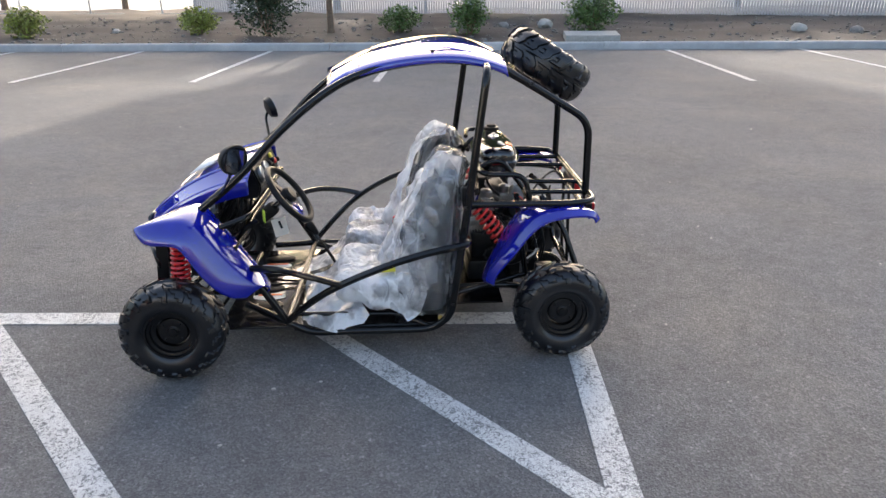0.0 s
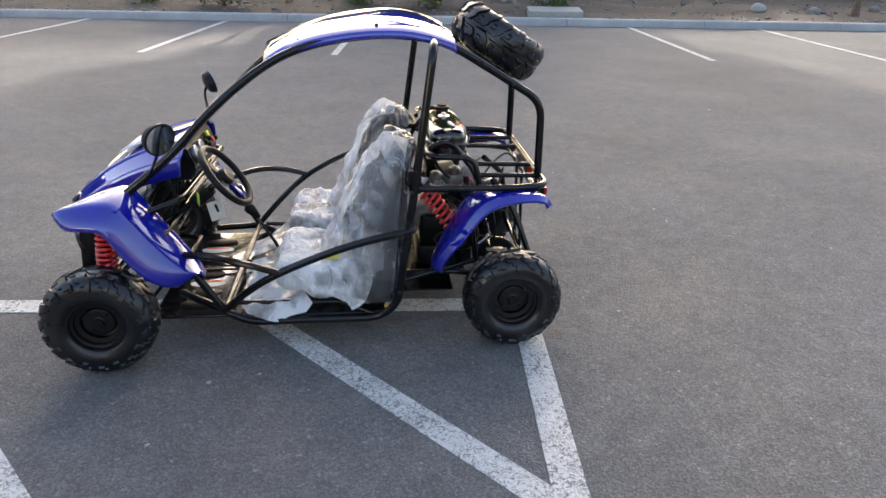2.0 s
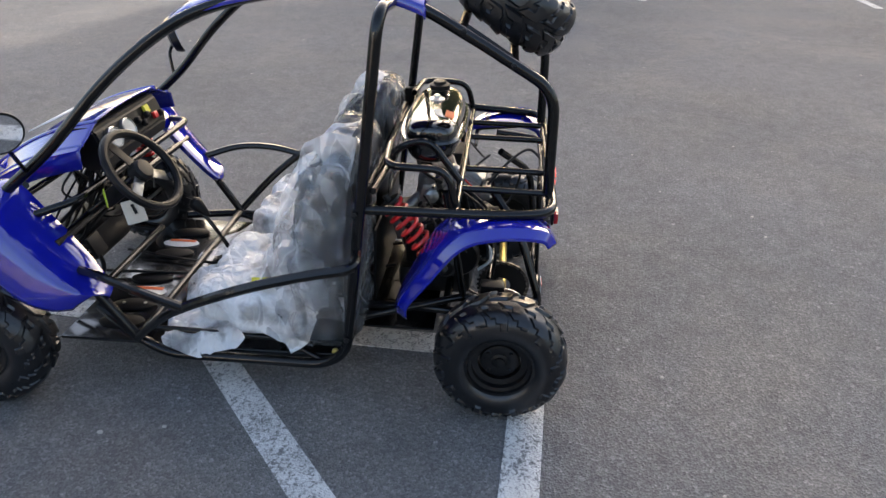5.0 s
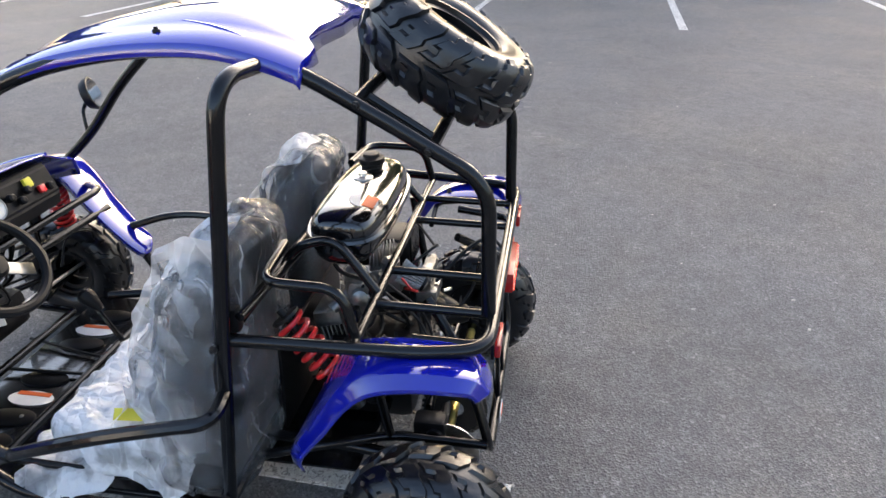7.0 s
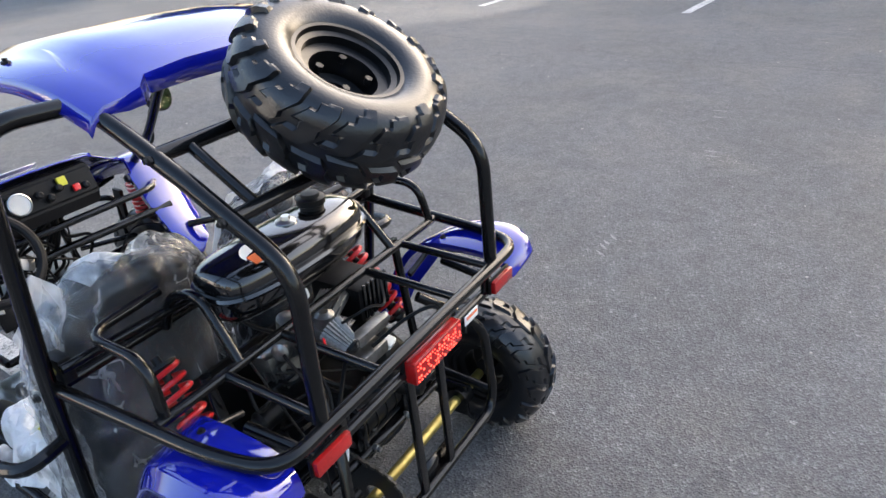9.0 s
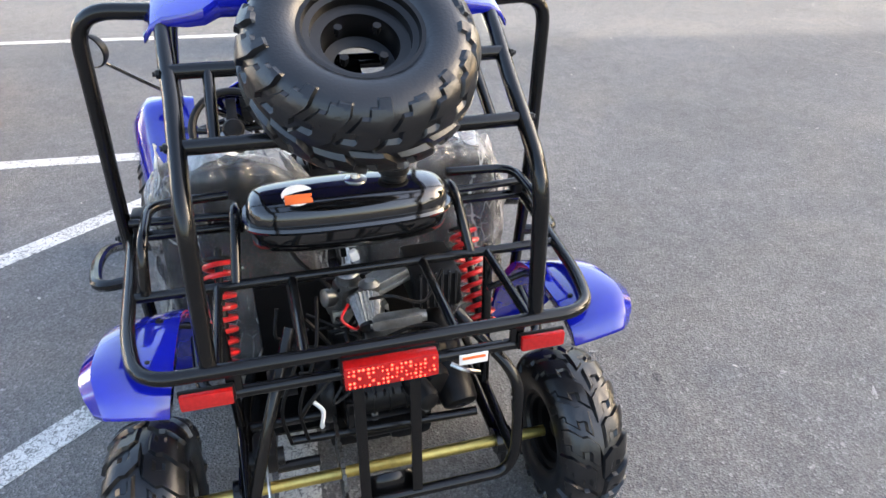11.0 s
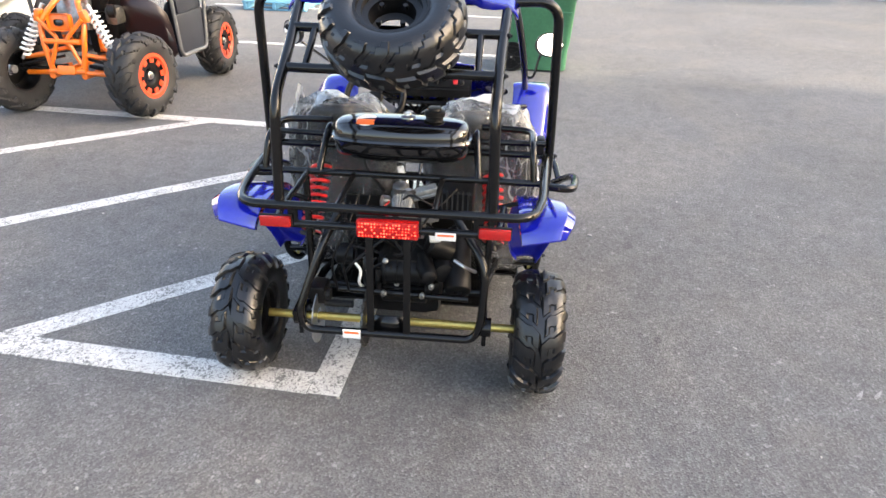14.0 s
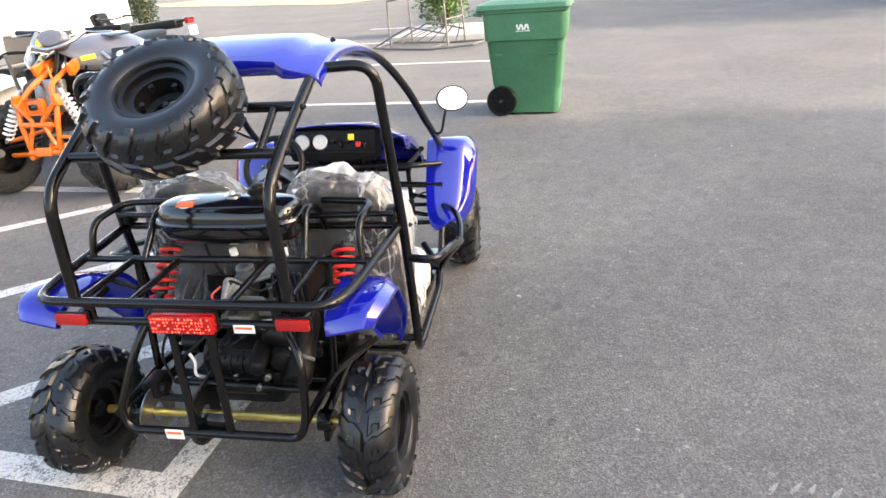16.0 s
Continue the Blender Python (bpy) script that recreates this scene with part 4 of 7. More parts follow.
def rim_mesh(rim_r, width):
    bm = bmesh.new()
    w = width / 2
    out = [(rim_r + 0.009, 0.84), (rim_r + 0.009, 0.76), (rim_r - 0.004, 0.72), (rim_r - 0.010, 0.5), (rim_r - 0.030, 0.34)]
    into = [(rim_r - 0.038, 0.30), (rim_r - 0.036, 0.42), (rim_r - 0.018, 0.47), (rim_r - 0.017, 0.66), (rim_r - 0.006, 0.70), (rim_r - 0.003, 0.82)]
    prof = [(r, w * h) for r, h in out] + [(r, -w * h) for r, h in out[::-1]] + [(r, -w * h) for r, h in into[::-1]] + [(r, w * h) for r, h in into]
    lathe(bm, prof, TURN_Y, 48, closed=True)
    return bm


def hub_mesh(rim_r, w, off, hole=0.024):
    """The disc with its opening, nave and four studs; +z of the lathe points out."""
    bm = bmesh.new()
    d = rim_r - 0.040
    lathe(bm, [(d, off - 0.006), (d, off), (d * 0.92, off + 0.010), (d * 0.84, off + 0.012), (hole, off + 0.008), (hole, off - 0.002), (d * 0.7, off)], TURN_Y, 40, closed=True)
    return bm


def nave_mesh(off):
    bm = bmesh.new()
    lathe(bm, [(0.027, off - 0.05), (0.027, off + 0.010), (0.018, off + 0.014), (0.018, off + 0.022), (0.010, off + 0.024)], TURN_Y, 16)
    return bm


def nut_mesh(off, k):
    a = math.pi / 4 + k * math.pi / 2
    return lathe(bmesh.new(), [(0.008, off), (0.008, off + 0.012), (0.005, off + 0.014), (0.005, off + 0.020)], TURN_Y @ pose(0.048 * math.cos(a), 0.048 * math.sin(a), 0), 6)


REAR_R, FRONT_R, RIM_R = 0.212, 0.218, 0.104


def make_wheel(parent, name, m, radius, width, nave=True, label="", shared=None):
    off = width * 0.12
    if shared:
        w = share(name, shared[0], parent, m)
        for src in shared[1:]:
            share(src.name.split(".")[0], src, w, Matrix())
        if label:
            tagged(w, label)
        return shared
    w = part(name, hub_mesh(RIM_R, width, off, 0.024 if nave else 0.054), "rim", parent, label)
    w.matrix_basis = m
    made = [w, part("tyre", tyre_mesh(radius, width, RIM_R), "rubber", w, smooth=28), part("rim", rim_mesh(RIM_R, width), "rim", w)]
    if not nave:
        made += [part("nut", nut_mesh(-off - 0.020, k), "engine", w) for k in range(4)]
    if nave:
        made += [part("nave", nave_mesh(off), "engine", w), *[part("nut", nut_mesh(off, k), "engine", w) for k in range(4)]]
    return made


rear_set = make_wheel(kart, "wheel", pose(0.75, -0.505, REAR_R, 0, 0, 0), REAR_R, 0.165)
make_wheel(kart, "wheel", pose(0.75, 0.500, REAR_R, 0, 0, 180), REAR_R, 0.165, shared=rear_set)
front_set = make_wheel(kart, "wheel", pose(-0.905, -0.600, FRONT_R, 0, 0, 3), FRONT_R, 0.165)
make_wheel(kart, "wheel", pose(-0.905, 0.525, FRONT_R, 0, 0, 183), FRONT_R, 0.165, shared=front_set)
spare = make_wheel(kart, "spare_wheel", pose(0.728, 0.008, 1.205) @ pose(0, 0, 0, 0, 33, 0) @ pose(0, 0, 0, 90, 0, 0), 0.212, 0.168, nave=False,
                   label="spare knobbly tyre on a black rim")

# rear axle, carriers, disc, sprocket, chain
part("axle", rod(bmesh.new(), (0.75, -0.44, REAR_R), (0.75, 0.44, REAR_R), 0.0145), "brass", kart, "yellow zinc-plated axle")
for s in (1, -1):
    bm = bmesh.new()
    rod(bm, (0.75, 0.30 * s, REAR_R), (0.75, 0.345 * s, REAR_R), 0.034, 16)
    box(bm, (0.74, 0.322 * s, REAR_R - 0.01), (0.07, 0.016, 0.11), 0.004)
    part("axle_carrier", bm, "tube", kart)
    part("swing_arm", tube([(0.75, 0.315 * s, REAR_R), (0.50, 0.31 * s, 0.245), (0.268, 0.28 * s, 0.222)], 0.0155, 0.05), "tube", kart)
part("swing_brace", tube([(0.56, -0.31, 0.235), (0.56, 0.31, 0.235)], 0.0145), "tube", kart)
part("brake_disc", lathe(bmesh.new(), [(0.03, -0.002), (0.095, -0.002), (0.095, 0.002), (0.03, 0.002)], pose(0.75, -0.262, REAR_R, 90, 0, 0), 40, closed=True), "steel", kart)
bm = box(bmesh.new(), (0.715, -0.262, 0.295), (0.085, 0.055, 0.065), 0.012)
rod(bm, (0.73, -0.30, 0.29), (0.73, -0.22, 0.29), 0.022, 14)
rod(bm, (0.74, -0.24, 0.262), (0.74, -0.14, 0.262), 0.013, 10)
part("brake_caliper", bm, "engine", kart)
bm = bmesh.new()
lathe(bm, [(0.03, -0.003), (0.088, -0.003), (0.088, 0.003), (0.03, 0.003)], pose(0.75, -0.092, REAR_R, 90, 0, 0), 34, closed=True)
for k in range(30):
    a = 2 * math.pi * k / 30
    box(bm, (0.75 + 0.09 * math.cos(a), -0.092, REAR_R + 0.09 * math.sin(a)), (0.008, 0.006, 0.008), 0)
part("sprocket", bm, "engine", kart)
bm = bmesh.new()
loop = [(0.75 + 0.094 * math.cos(a), -0.092, REAR_R + 0.094 * math.sin(a)) for a in [math.radians(x) for x in range(-95, 96, 8)]]
path = [*loop, (0.50, -0.092, 0.345), (0.46, -0.092, 0.325), (0.45, -0.092, 0.30), (0.47, -0.092, 0.27), loop[0]]
links = []
for a, b in zip(path, path[1:]):
    a, b = Vector(a), Vector(b)
    n = max(1, int((b - a).length / 0.0125))
    links += [(a.lerp(b, i / n), (b - a)) for i in range(n)]
for i, (p, d) in enumerate(links):
    box(bm, p, (0.012, 0.010 if i % 2 else 0.006, 0.009), 0.0, pose(0, 0, 0, 0, -math.degrees(math.atan2(d.z, d.x)), 0))
part("chain", bm, "chain", kart, "dark steel drive chain")


# shock absorbers
def shock(name, a, b, r=0.028, turns=8, wire=0.0055):
    a, b = Vector(a), Vector(b)
    d = b - a
    L_ = d.length
    q = d.to_track_quat("Z", "Y").to_matrix().to_4x4()
    m = Matrix.Translation(a) @ q
    body = bmesh.new()
    lathe(body, [(0.010, -0.02), (0.010, L_ * 0.45), (0.016, L_ * 0.46), (0.016, L_ + 0.02)], m, 14)
    lathe(body, [(r + 0.003, 0.0), (r + 0.003, 0.008), (0.012, 0.012)], m, 18)
    lathe(body, [(0.012, L_ - 0.012), (r + 0.003, L_ - 0.008), (r + 0.003, L_)], m, 18)
    ob = part(name, body, "engine", kart)
    pts = []
    n = turns * 16
    for i in range(n + 1):
        t = i / n
        ang = 2 * math.pi * turns * t
        pts.append(m @ Vector((r * math.cos(ang), r * math.sin(ang), 0.012 + (L_ - 0.024) * t)))
    part("coil_spring", sweep(bmesh.new(), pts, wire, 7), "red", ob, "red coil spring")
    return ob


for s in (1, -1):
    shock("shock_absorber", (0.380, 0.318 * s, 0.645), (0.545, 0.335 * s, 0.425), 0.034, 9, 0.0068)
    shock("shock_absorber", (-0.862, 0.485 * s, 0.60), (-0.885, 0.515 * s, 0.345), 0.034, 11, 0.0072)
    # front suspension arms, knuckles, uprights
    part("suspension_arm", tube([(-0.80, 0.22 * s, 0.26), (-0.885, 0.53 * s, 0.235)], 0.0125), "tube", kart)
    part("suspension_arm", tube([(-0.97, 0.22 * s, 0.26), (-0.885, 0.53 * s, 0.235)], 0.0125), "tube", kart)
    part("suspension_arm", tube([(-0.80, 0.24 * s, 0.36), (-0.885, 0.52 * s, 0.335), (-0.97, 0.24 * s, 0.36)], 0.0105, 0.03), "tube", kart)
    bm = box(bmesh.new(), (-0.885, 0.535 * s, 0.28), (0.04, 0.03, 0.14), 0.008)
    rod(bm, (-0.885, 0.52 * s, FRONT_R), (-0.885, 0.60 * s, FRONT_R), 0.018)
    part("knuckle", bm, "engine", kart)
    part("tie_rod", rod(bmesh.new(), (-0.78, 0.10 * s, 0.31), (-0.82, 0.53 * s, 0.27), 0.007), "steel", kart)
    part("brake_hose", sweep(bmesh.new(), spline([(-0.80, 0.52 * s, 0.32), (-0.74, 0.46 * s, 0.42), (-0.76, 0.36 * s, 0.44), (-0.72, 0.25 * s, 0.38)], 6), 0.004, 6), "black", kart)
part("nose_frame", tube([(-0.72, -0.24, 0.20), (-1.0, -0.24, 0.22), (-1.04, -0.22, 0.50), (-0.79, -0.36, 0.66)], 0.0135, 0.05), "tube", kart)
part("nose_frame", tube([(-0.72, 0.24, 0.20), (-1.0, 0.24, 0.22), (-1.04, 0.22, 0.50), (-0.79, 0.36, 0.66)], 0.0135, 0.05), "tube", kart)
for p in ((-1.0, 0.22), (-1.04, 0.48), (-0.72, 0.20)):
    part("nose_cross_tube", tube([(p[0], -0.24, p[1]), (p[0], 0.24, p[1])], 0.0135), "tube", kart)
part("front_bumper", tube([(-0.96, -0.44, 0.34), (-0.985, -0.46, 0.50), (-1.06, -0.30, 0.52), (-1.06, 0.30, 0.52), (-0.985, 0.46, 0.50), (-0.96, 0.44, 0.34)], 0.0125, 0.05), "tube", kart)
for s in (1, -1):
    bm = box(bmesh.new(), (-0.965, 0.455 * s, 0.44), (0.05, 0.018, 0.20), 0.006, pose(0, 0, 0, 0, 6, 0))
    part("wing_stay", bm, "black", kart)

# ---------------------------------------------------------------- body panels


def wing(stations, s, bulge, hem, crease):
    """Stations (inner x, y, z, outer x, y, z, normal x, z) of a moulded mudguard: inner flange, domed crown, crease, outer band, hem."""
    rows = []
    for xi, yi, zi, xo, yo, zo, nx_, nz_ in stations:
        a, c, n = Vector((xi, yi, zi)), Vector((xo, yo, zo)), Vector((nx_, 0, nz_)).normalized()
        line = [a - n * 0.018]
        for u, k in ((0, 0), (0.08, 0.22), (0.25, 0.52), (0.48, 0.85), (0.66, 1.04), (crease, 1.08), (crease + 0.05, 1.0), (0.92, 0.52), (1.0, 0)):
            line.append(a.lerp(c, u) + n * bulge * k)
        line.append(c - n * hem + Vector((0, 0.002, 0)))
        rows.append([Vector((p.x, p.y * (s if s < 0 else 0.975), p.z)) for p in line])
    return rows


front_stations = [(-0.985, 0.50, 0.600, -0.970, 0.59, 0.598, -0.8, 0.6), (-0.975, 0.47, 0.635, -0.965, 0.622, 0.618, -0.6, 0.8), (-0.920, 0.45, 0.668, -0.920, 0.640, 0.620, -0.25, 0.97),
                  (-0.850, 0.42, 0.694, -0.862, 0.645, 0.620, -0.05, 1.0), (-0.785, 0.41, 0.702, -0.818, 0.645, 0.608, 0.25, 0.97), (-0.748, 0.41, 0.668, -0.785, 0.645, 0.565, 0.62, 0.78),
                  (-0.668, 0.41, 0.550, -0.735, 0.640, 0.475, 0.78, 0.62), (-0.588, 0.42, 0.438, -0.680, 0.628, 0.402, 0.78, 0.62), (-0.530, 0.445, 0.356, -0.628, 0.600, 0.360, 0.72, 0.69),
                  (-0.518, 0.49, 0.335, -0.590, 0.560, 0.338, 0.7, 0.7)]
for s in (-1, 1):
    ob = part("front_mudguard", loft(dense(wing(front_stations, s, 0.046, 0.014, 0.74), 5)), "blue", kart, "glossy blue front mudguard with a long leg shield", smooth=30)
    shell(ob, 0.004, 0, 0)
rear_stations = [(0.408, 0.440, 0.318, 0.446, 0.51, 0.320, -0.85, 0.5), (0.420, 0.412, 0.365, 0.456, 0.54, 0.386, -0.87, 0.48), (0.478, 0.395, 0.485, 0.526, 0.568, 0.492, -0.87, 0.48),
                 (0.533, 0.402, 0.585, 0.584, 0.574, 0.575, -0.75, 0.66), (0.585, 0.410, 0.640, 0.636, 0.580, 0.626, -0.45, 0.9), (0.650, 0.415, 0.660, 0.695, 0.588, 0.652, -0.1, 1.0),
                 (0.760, 0.418, 0.664, 0.765, 0.592, 0.664, 0.0, 1.0), (0.825, 0.420, 0.658, 0.815, 0.590, 0.664, 0.12, 0.99), (0.858, 0.424, 0.642, 0.846, 0.580, 0.656, 0.25, 0.96),
                 (0.874, 0.428, 0.626, 0.860, 0.572, 0.646, 0.5, 0.86), (0.884, 0.432, 0.600, 0.872, 0.562, 0.624, 0.9, 0.44)]
for s in (-1, 1):
    ob = part("rear_mudguard", loft(dense(wing(rear_stations, s * (0.945 if s < 0 else 1), 0.018, 0.008, 0.80), 5)), "blue", kart, "glossy blue rear mudguard", smooth=24)
    shell(ob, 0.004, 0, 0)
    part("mudguard_stay", tube([(0.62, 0.31 * s, 0.60), (0.62, 0.42 * s, 0.632), (0.78, 0.45 * s, 0.636)], 0.008, 0.03), "tube", kart)
    share("bolt", bolt, ob, pose(0.66, 0.43 * s, 0.664))
    share("bolt", bolt, ob, pose(0.80, 0.44 * s, 0.664))

# bonnet: creased centre panel with stepped sides and nose
ys = (-0.335, -0.325, -0.27, -0.20, -0.10, 0.0, 0.10, 0.20, 0.27, 0.325, 0.335)
drop = (0.125, 0.066, 0.046, 0.010, 0.002, 0.0, 0.002, 0.010, 0.046, 0.066, 0.125)
hood = [(-0.60, 0.835, 0.98), (-0.66, 0.823, 1.0), (-0.76, 0.795, 1.0), (-0.86, 0.752, 0.98), (-0.95, 0.700, 0.96), (-1.02, 0.650, 0.94), (-1.06, 0.612, 0.92), (-1.075, 0.57, 0.92), (-1.078, 0.515, 0.92)]
rows = []
for i, (x, z, w) in enumerate(hood):
    k = 1.0 if i < 6 else (0.7, 0.25, 0.0)[i - 6]
    rows.append([(x + (0.02 * abs(y) if i > 4 else 0), y * w, z - d * k) for y, d in zip(ys, drop)])
ob = part("bonnet", loft(dense(rows, 4)), "blue", kart, "glossy blue plastic bonnet", smooth=14)
shell(ob, 0.005, 0, 0)
for s in (1, -1):
    part("bonnet_rib", sweep(bmesh.new(), spline([(x, 0.205 * s * w, z - 0.010) for x, z, w in hood[:7]], 3), 0.007, 8), "blue", ob)
    part("bonnet_rib", sweep(bmesh.new(), spline([(x, 0.300 * s * w, z - 0.056) for x, z, w in hood[:7]], 3), 0.006, 8), "blue", ob)
part("bonnet_step", sweep(bmesh.new(), spline([(-0.955 + 0.25 * y * y, y, 0.6965 - 0.35 * y * y) for y in (-0.25, -0.2, -0.1, 0.0, 0.1, 0.2, 0.25)], 3), 0.007, 8), "blue", ob)
bm = loft([[(-0.80, -0.12, 0.795), (-0.80, 0.12, 0.795)], [(-0.90, -0.13, 0.752), (-0.90, 0.13, 0.752)]])
for v in bm.verts:
    v.co.z += 0.001
sub = part("bonnet_decal", bm, "label", ob)
tt = sub.modifiers.new("thickness", "SOLIDIFY")
tt.thickness = 0.003
for s in (1, -1):
    bm = loft([[(-1.078, 0.10 * s, 0.595), (-1.074, 0.24 * s, 0.590)], [(-1.082, 0.10 * s, 0.545), (-1.078, 0.24 * s, 0.540)]])
    sub = part("headlamp", bm, "gloss_black", kart, "dark headlamp in the nose")
    sub.matrix_basis = pose(-0.006, 0, 0)
    tt = sub.modifiers.new("thickness", "SOLIDIFY")
    tt.thickness = 0.01

# roof: arched panel with raised centre and scalloped rear edge
ry = (-0.384, -0.368, -0.345, -0.300, -0.265, -0.235, -0.13, 0.0, 0.13, 0.235, 0.265, 0.300, 0.345, 0.368, 0.384)
ROOF_W = 0.95
spine = [(-0.228, 1.162), (-0.16, 1.206), (-0.06, 1.242), (0.06, 1.266), (0.18, 1.278), (0.29, 1.278), (0.37, 1.266), (0.43, 1.249), (0.478, 1.231)]


def roof_z(y, t):
    """Height over the rail line: hem, sloping edge band, shoulder, raised middle that grows towards the back and dips at its rear edge."""
    a = abs(y)
    k = min(1, 0.15 + 1.5 * t)
    if a > 0.38:
        return -0.022
    if a > 0.36:
        return 0.0
    if a > 0.33:
        return 0.012
    if a > 0.28:
        return 0.017
    if a > 0.25:
        return 0.019 + 0.006 * k
    return 0.021 + 0.017 * k + 0.010 * (1 - (a / 0.25) ** 2)


rows = []
for i, (x, z) in enumerate(spine):
    t = i / (len(spine) - 1)
    rows.append([(x + 0.02 * t * (abs(y) > 0.25) - (0.035 * (1 - abs(y) / 0.38) if i == 0 else 0) - 0.014 * max(0, t - 0.7) * 3 * math.sin(math.pi * min(abs(y), 0.26) / 0.26) ** 2, y, z + roof_z(y, t)) for y in ry])
rows = dense(rows, 4)
last = [Vector(p) for p in rows[-1]]
rows.append([(p.x + 0.006, p.y, p.z - 0.010 - 0.032 * max(0, 1 - (abs(p.y) / 0.36) ** 3)) for p in last])
rows = [[(p[0], p[1] * ROOF_W, p[2]) for p in r] for r in rows]
ob = part("roof_panel", loft(rows), "blue", kart, "glossy blue arched roof panel", smooth=26)
shell(ob, 0.005, 0, 0)
for s in (1, -1):
    part("crease", sweep(bmesh.new(), spline([(0.05, 0.223 * s, 1.290), (0.20, 0.242 * s, 1.303), (0.34, 0.285 * s, 1.291), (0.46, 0.328 * s, 1.247)], 5), 0.006, 6), "blue", ob)
    share("bolt", bolt, ob, pose(0.20, 0.314 * s, 1.293))
    share("bolt", bolt, ob, pose(-0.10, 0.314 * s, 1.236))

# ---------------------------------------------------------------- cockpit
bm = box(bmesh.new(), (-0.28, 0, 0.125), (0.98, 0.90, 0.012), 0.004)
part("floor_pan", bm, "floor_paint", kart, "glossy black floor pan")
pad = part("foot_pad", lathe(bmesh.new(), [(0.030, 0), (0.030, 0.006), (0.026, 0.009)], Matrix.Diagonal((2.7, 1.25, 1.0, 1.0)), 24), "black", kart)
pad.matrix_basis = pose(-0.605, -0.245, 0.132, 0, 0, 4)
for x, y in ((-0.628, -0.062), (-0.63, 0.134), (-0.635, 0.315), (-0.60, -0.35)):
    share("foot_pad", pad, kart, pose(x, y, 0.132, 0, 0, 8 * math.sin(9 * x + y)))
stud = part("pad_rivet", lathe(bmesh.new(), [(0.006, 0), (0.006, 0.003), (0.003, 0.004)], pose(-0.04, 0, 0.009), 10), "steel", pad)
share("pad_rivet", stud, pad, pose(0.08, 0, 0))
for x, y in ((-0.605, -0.155), (-0.638, 0.222)):
    bm = lathe(bmesh.new(), [(0.034, 0), (0.034, 0.002)], Matrix.Diagonal((2.3, 1.0, 1.0, 1.0)), 24)
    lab = part("warning_label", bm, "label", kart, "white warning label with an orange band")
    lab.matrix_basis = pose(x, y, 0.133)
    band = part("band", box(bmesh.new(), (0, 0.019, 0.003), (0.115, 0.016, 0.002), 0), "orange_label", lab)
# pedals
for y in (-0.33, -0.17):
    bm = bmesh.new()
    sweep(bm, spline([(-0.80, y, 0.16), (-0.74, y, 0.24), (-0.75, y, 0.33)], 5), 0.008, 8)
    box(bm, (-0.745, y, 0.34), (0.018, 0.07, 0.08), 0.006, pose(0, 0, 0, 0, -20, 0))
    part("pedal", bm, "black", kart)
bm = box(bmesh.new(), (-0.88, 0, 0.30), (0.20, 0.26, 0.13), 0.03)
part("front_housing", bm, "engine", kart)
# wiring and cables ahead of the dash
rnd = random.Random(3)
for k in range(26):
    y0, y1 = rnd.uniform(-0.32, 0.25), rnd.uniform(-0.32, 0.25)
    pts = [(-0.66, y0, 0.70), (rnd.uniform(-0.8, -0.68), (y0 + y1) / 2 + rnd.uniform(-0.1, 0.1), rnd.uniform(0.50, 0.62)), (rnd.uniform(-0.84, -0.72), y1, rnd.uniform(0.38, 0.5)), (-0.86, y1, 0.36)]
    part("cable", sweep(bmesh.new(), spline(pts, 6), rnd.choice((0.004, 0.005, 0.007)), 6), "black", kart)
for y in (-0.05, 0.12):
    part("cable", sweep(bmesh.new(), spline([(-0.82, y, 0.15), (-0.4, y * 0.5, 0.145), (0.0, y + 0.03, 0.16), (0.35, y, 0.25)], 6), 0.006, 6), "black", kart)
# dashboard
bm = bmesh.new()
dp = [(-0.615, 0.812), (-0.595, 0.80), (-0.565, 0.715), (-0.58, 0.665), (-0.65, 0.66), (-0.70, 0.70), (-0.70, 0.80)]
ends = []
for y in (-0.235, 0.185):
    ends.append([bm.verts.new((x, y, z)) for x, z in dp])
for k in range(len(dp)):
    bm.faces.new((ends[0][k], ends[0][(k + 1) % len(dp)], ends[1][(k + 1) % len(dp)], ends[1][k]))
bm.faces.new(ends[0][::-1])
bm.faces.new(ends[1])
bmesh.ops.bevel(bm, geom=bm.edges[:], offset=0.008, segments=2, affect="EDGES")
dash = part("dashboard", bm, "black", kart, "black dashboard with dials")
face = pose(-0.578, 0, 0.757, 0, 70, 0)
for y, r in ((-0.165, 0.036), (-0.075, 0.036)):
    g = part("gauge", lathe(bmesh.new(), [(r, -0.004), (r, 0.010), (r - 0.004, 0.012), (r - 0.006, 0.006)], seg=28), "steel", dash)
    g.matrix_basis = face @ pose(0, y, 0.004)
    d = part("dial", lathe(bmesh.new(), [(r - 0.005, 0.004), (r - 0.005, 0.007)], seg=28), "dial", kart)
    d.parent = dash
    d.matrix_basis = face @ pose(0, y, 0.0055)
bm = box(bmesh.new(), (0, 0, 0), (0.030, 0.030, 0.012), 0.004)
sw = part("switch", bm, "yellow_label", dash, "yellow rocker switch")
sw.matrix_basis = face @ pose(-0.022, 0.075, 0.008)
bm = box(bmesh.new(), (0, 0, 0), (0.024, 0.024, 0.014), 0.005)
sw = part("switch", bm, "red", dash, "red push switch")
sw.matrix_basis = face @ pose(0.012, 0.11, 0.008)
for k, y in enumerate((0.02, 0.055, 0.14, -0.01)):
    sw = part("knob", lathe(bmesh.new(), [(0.013, 0), (0.012, 0.014), (0.007, 0.018)], seg=14), "black", dash)
    sw.matrix_basis = face @ pose(0.015 - 0.02 * (k % 2), y, 0.006)
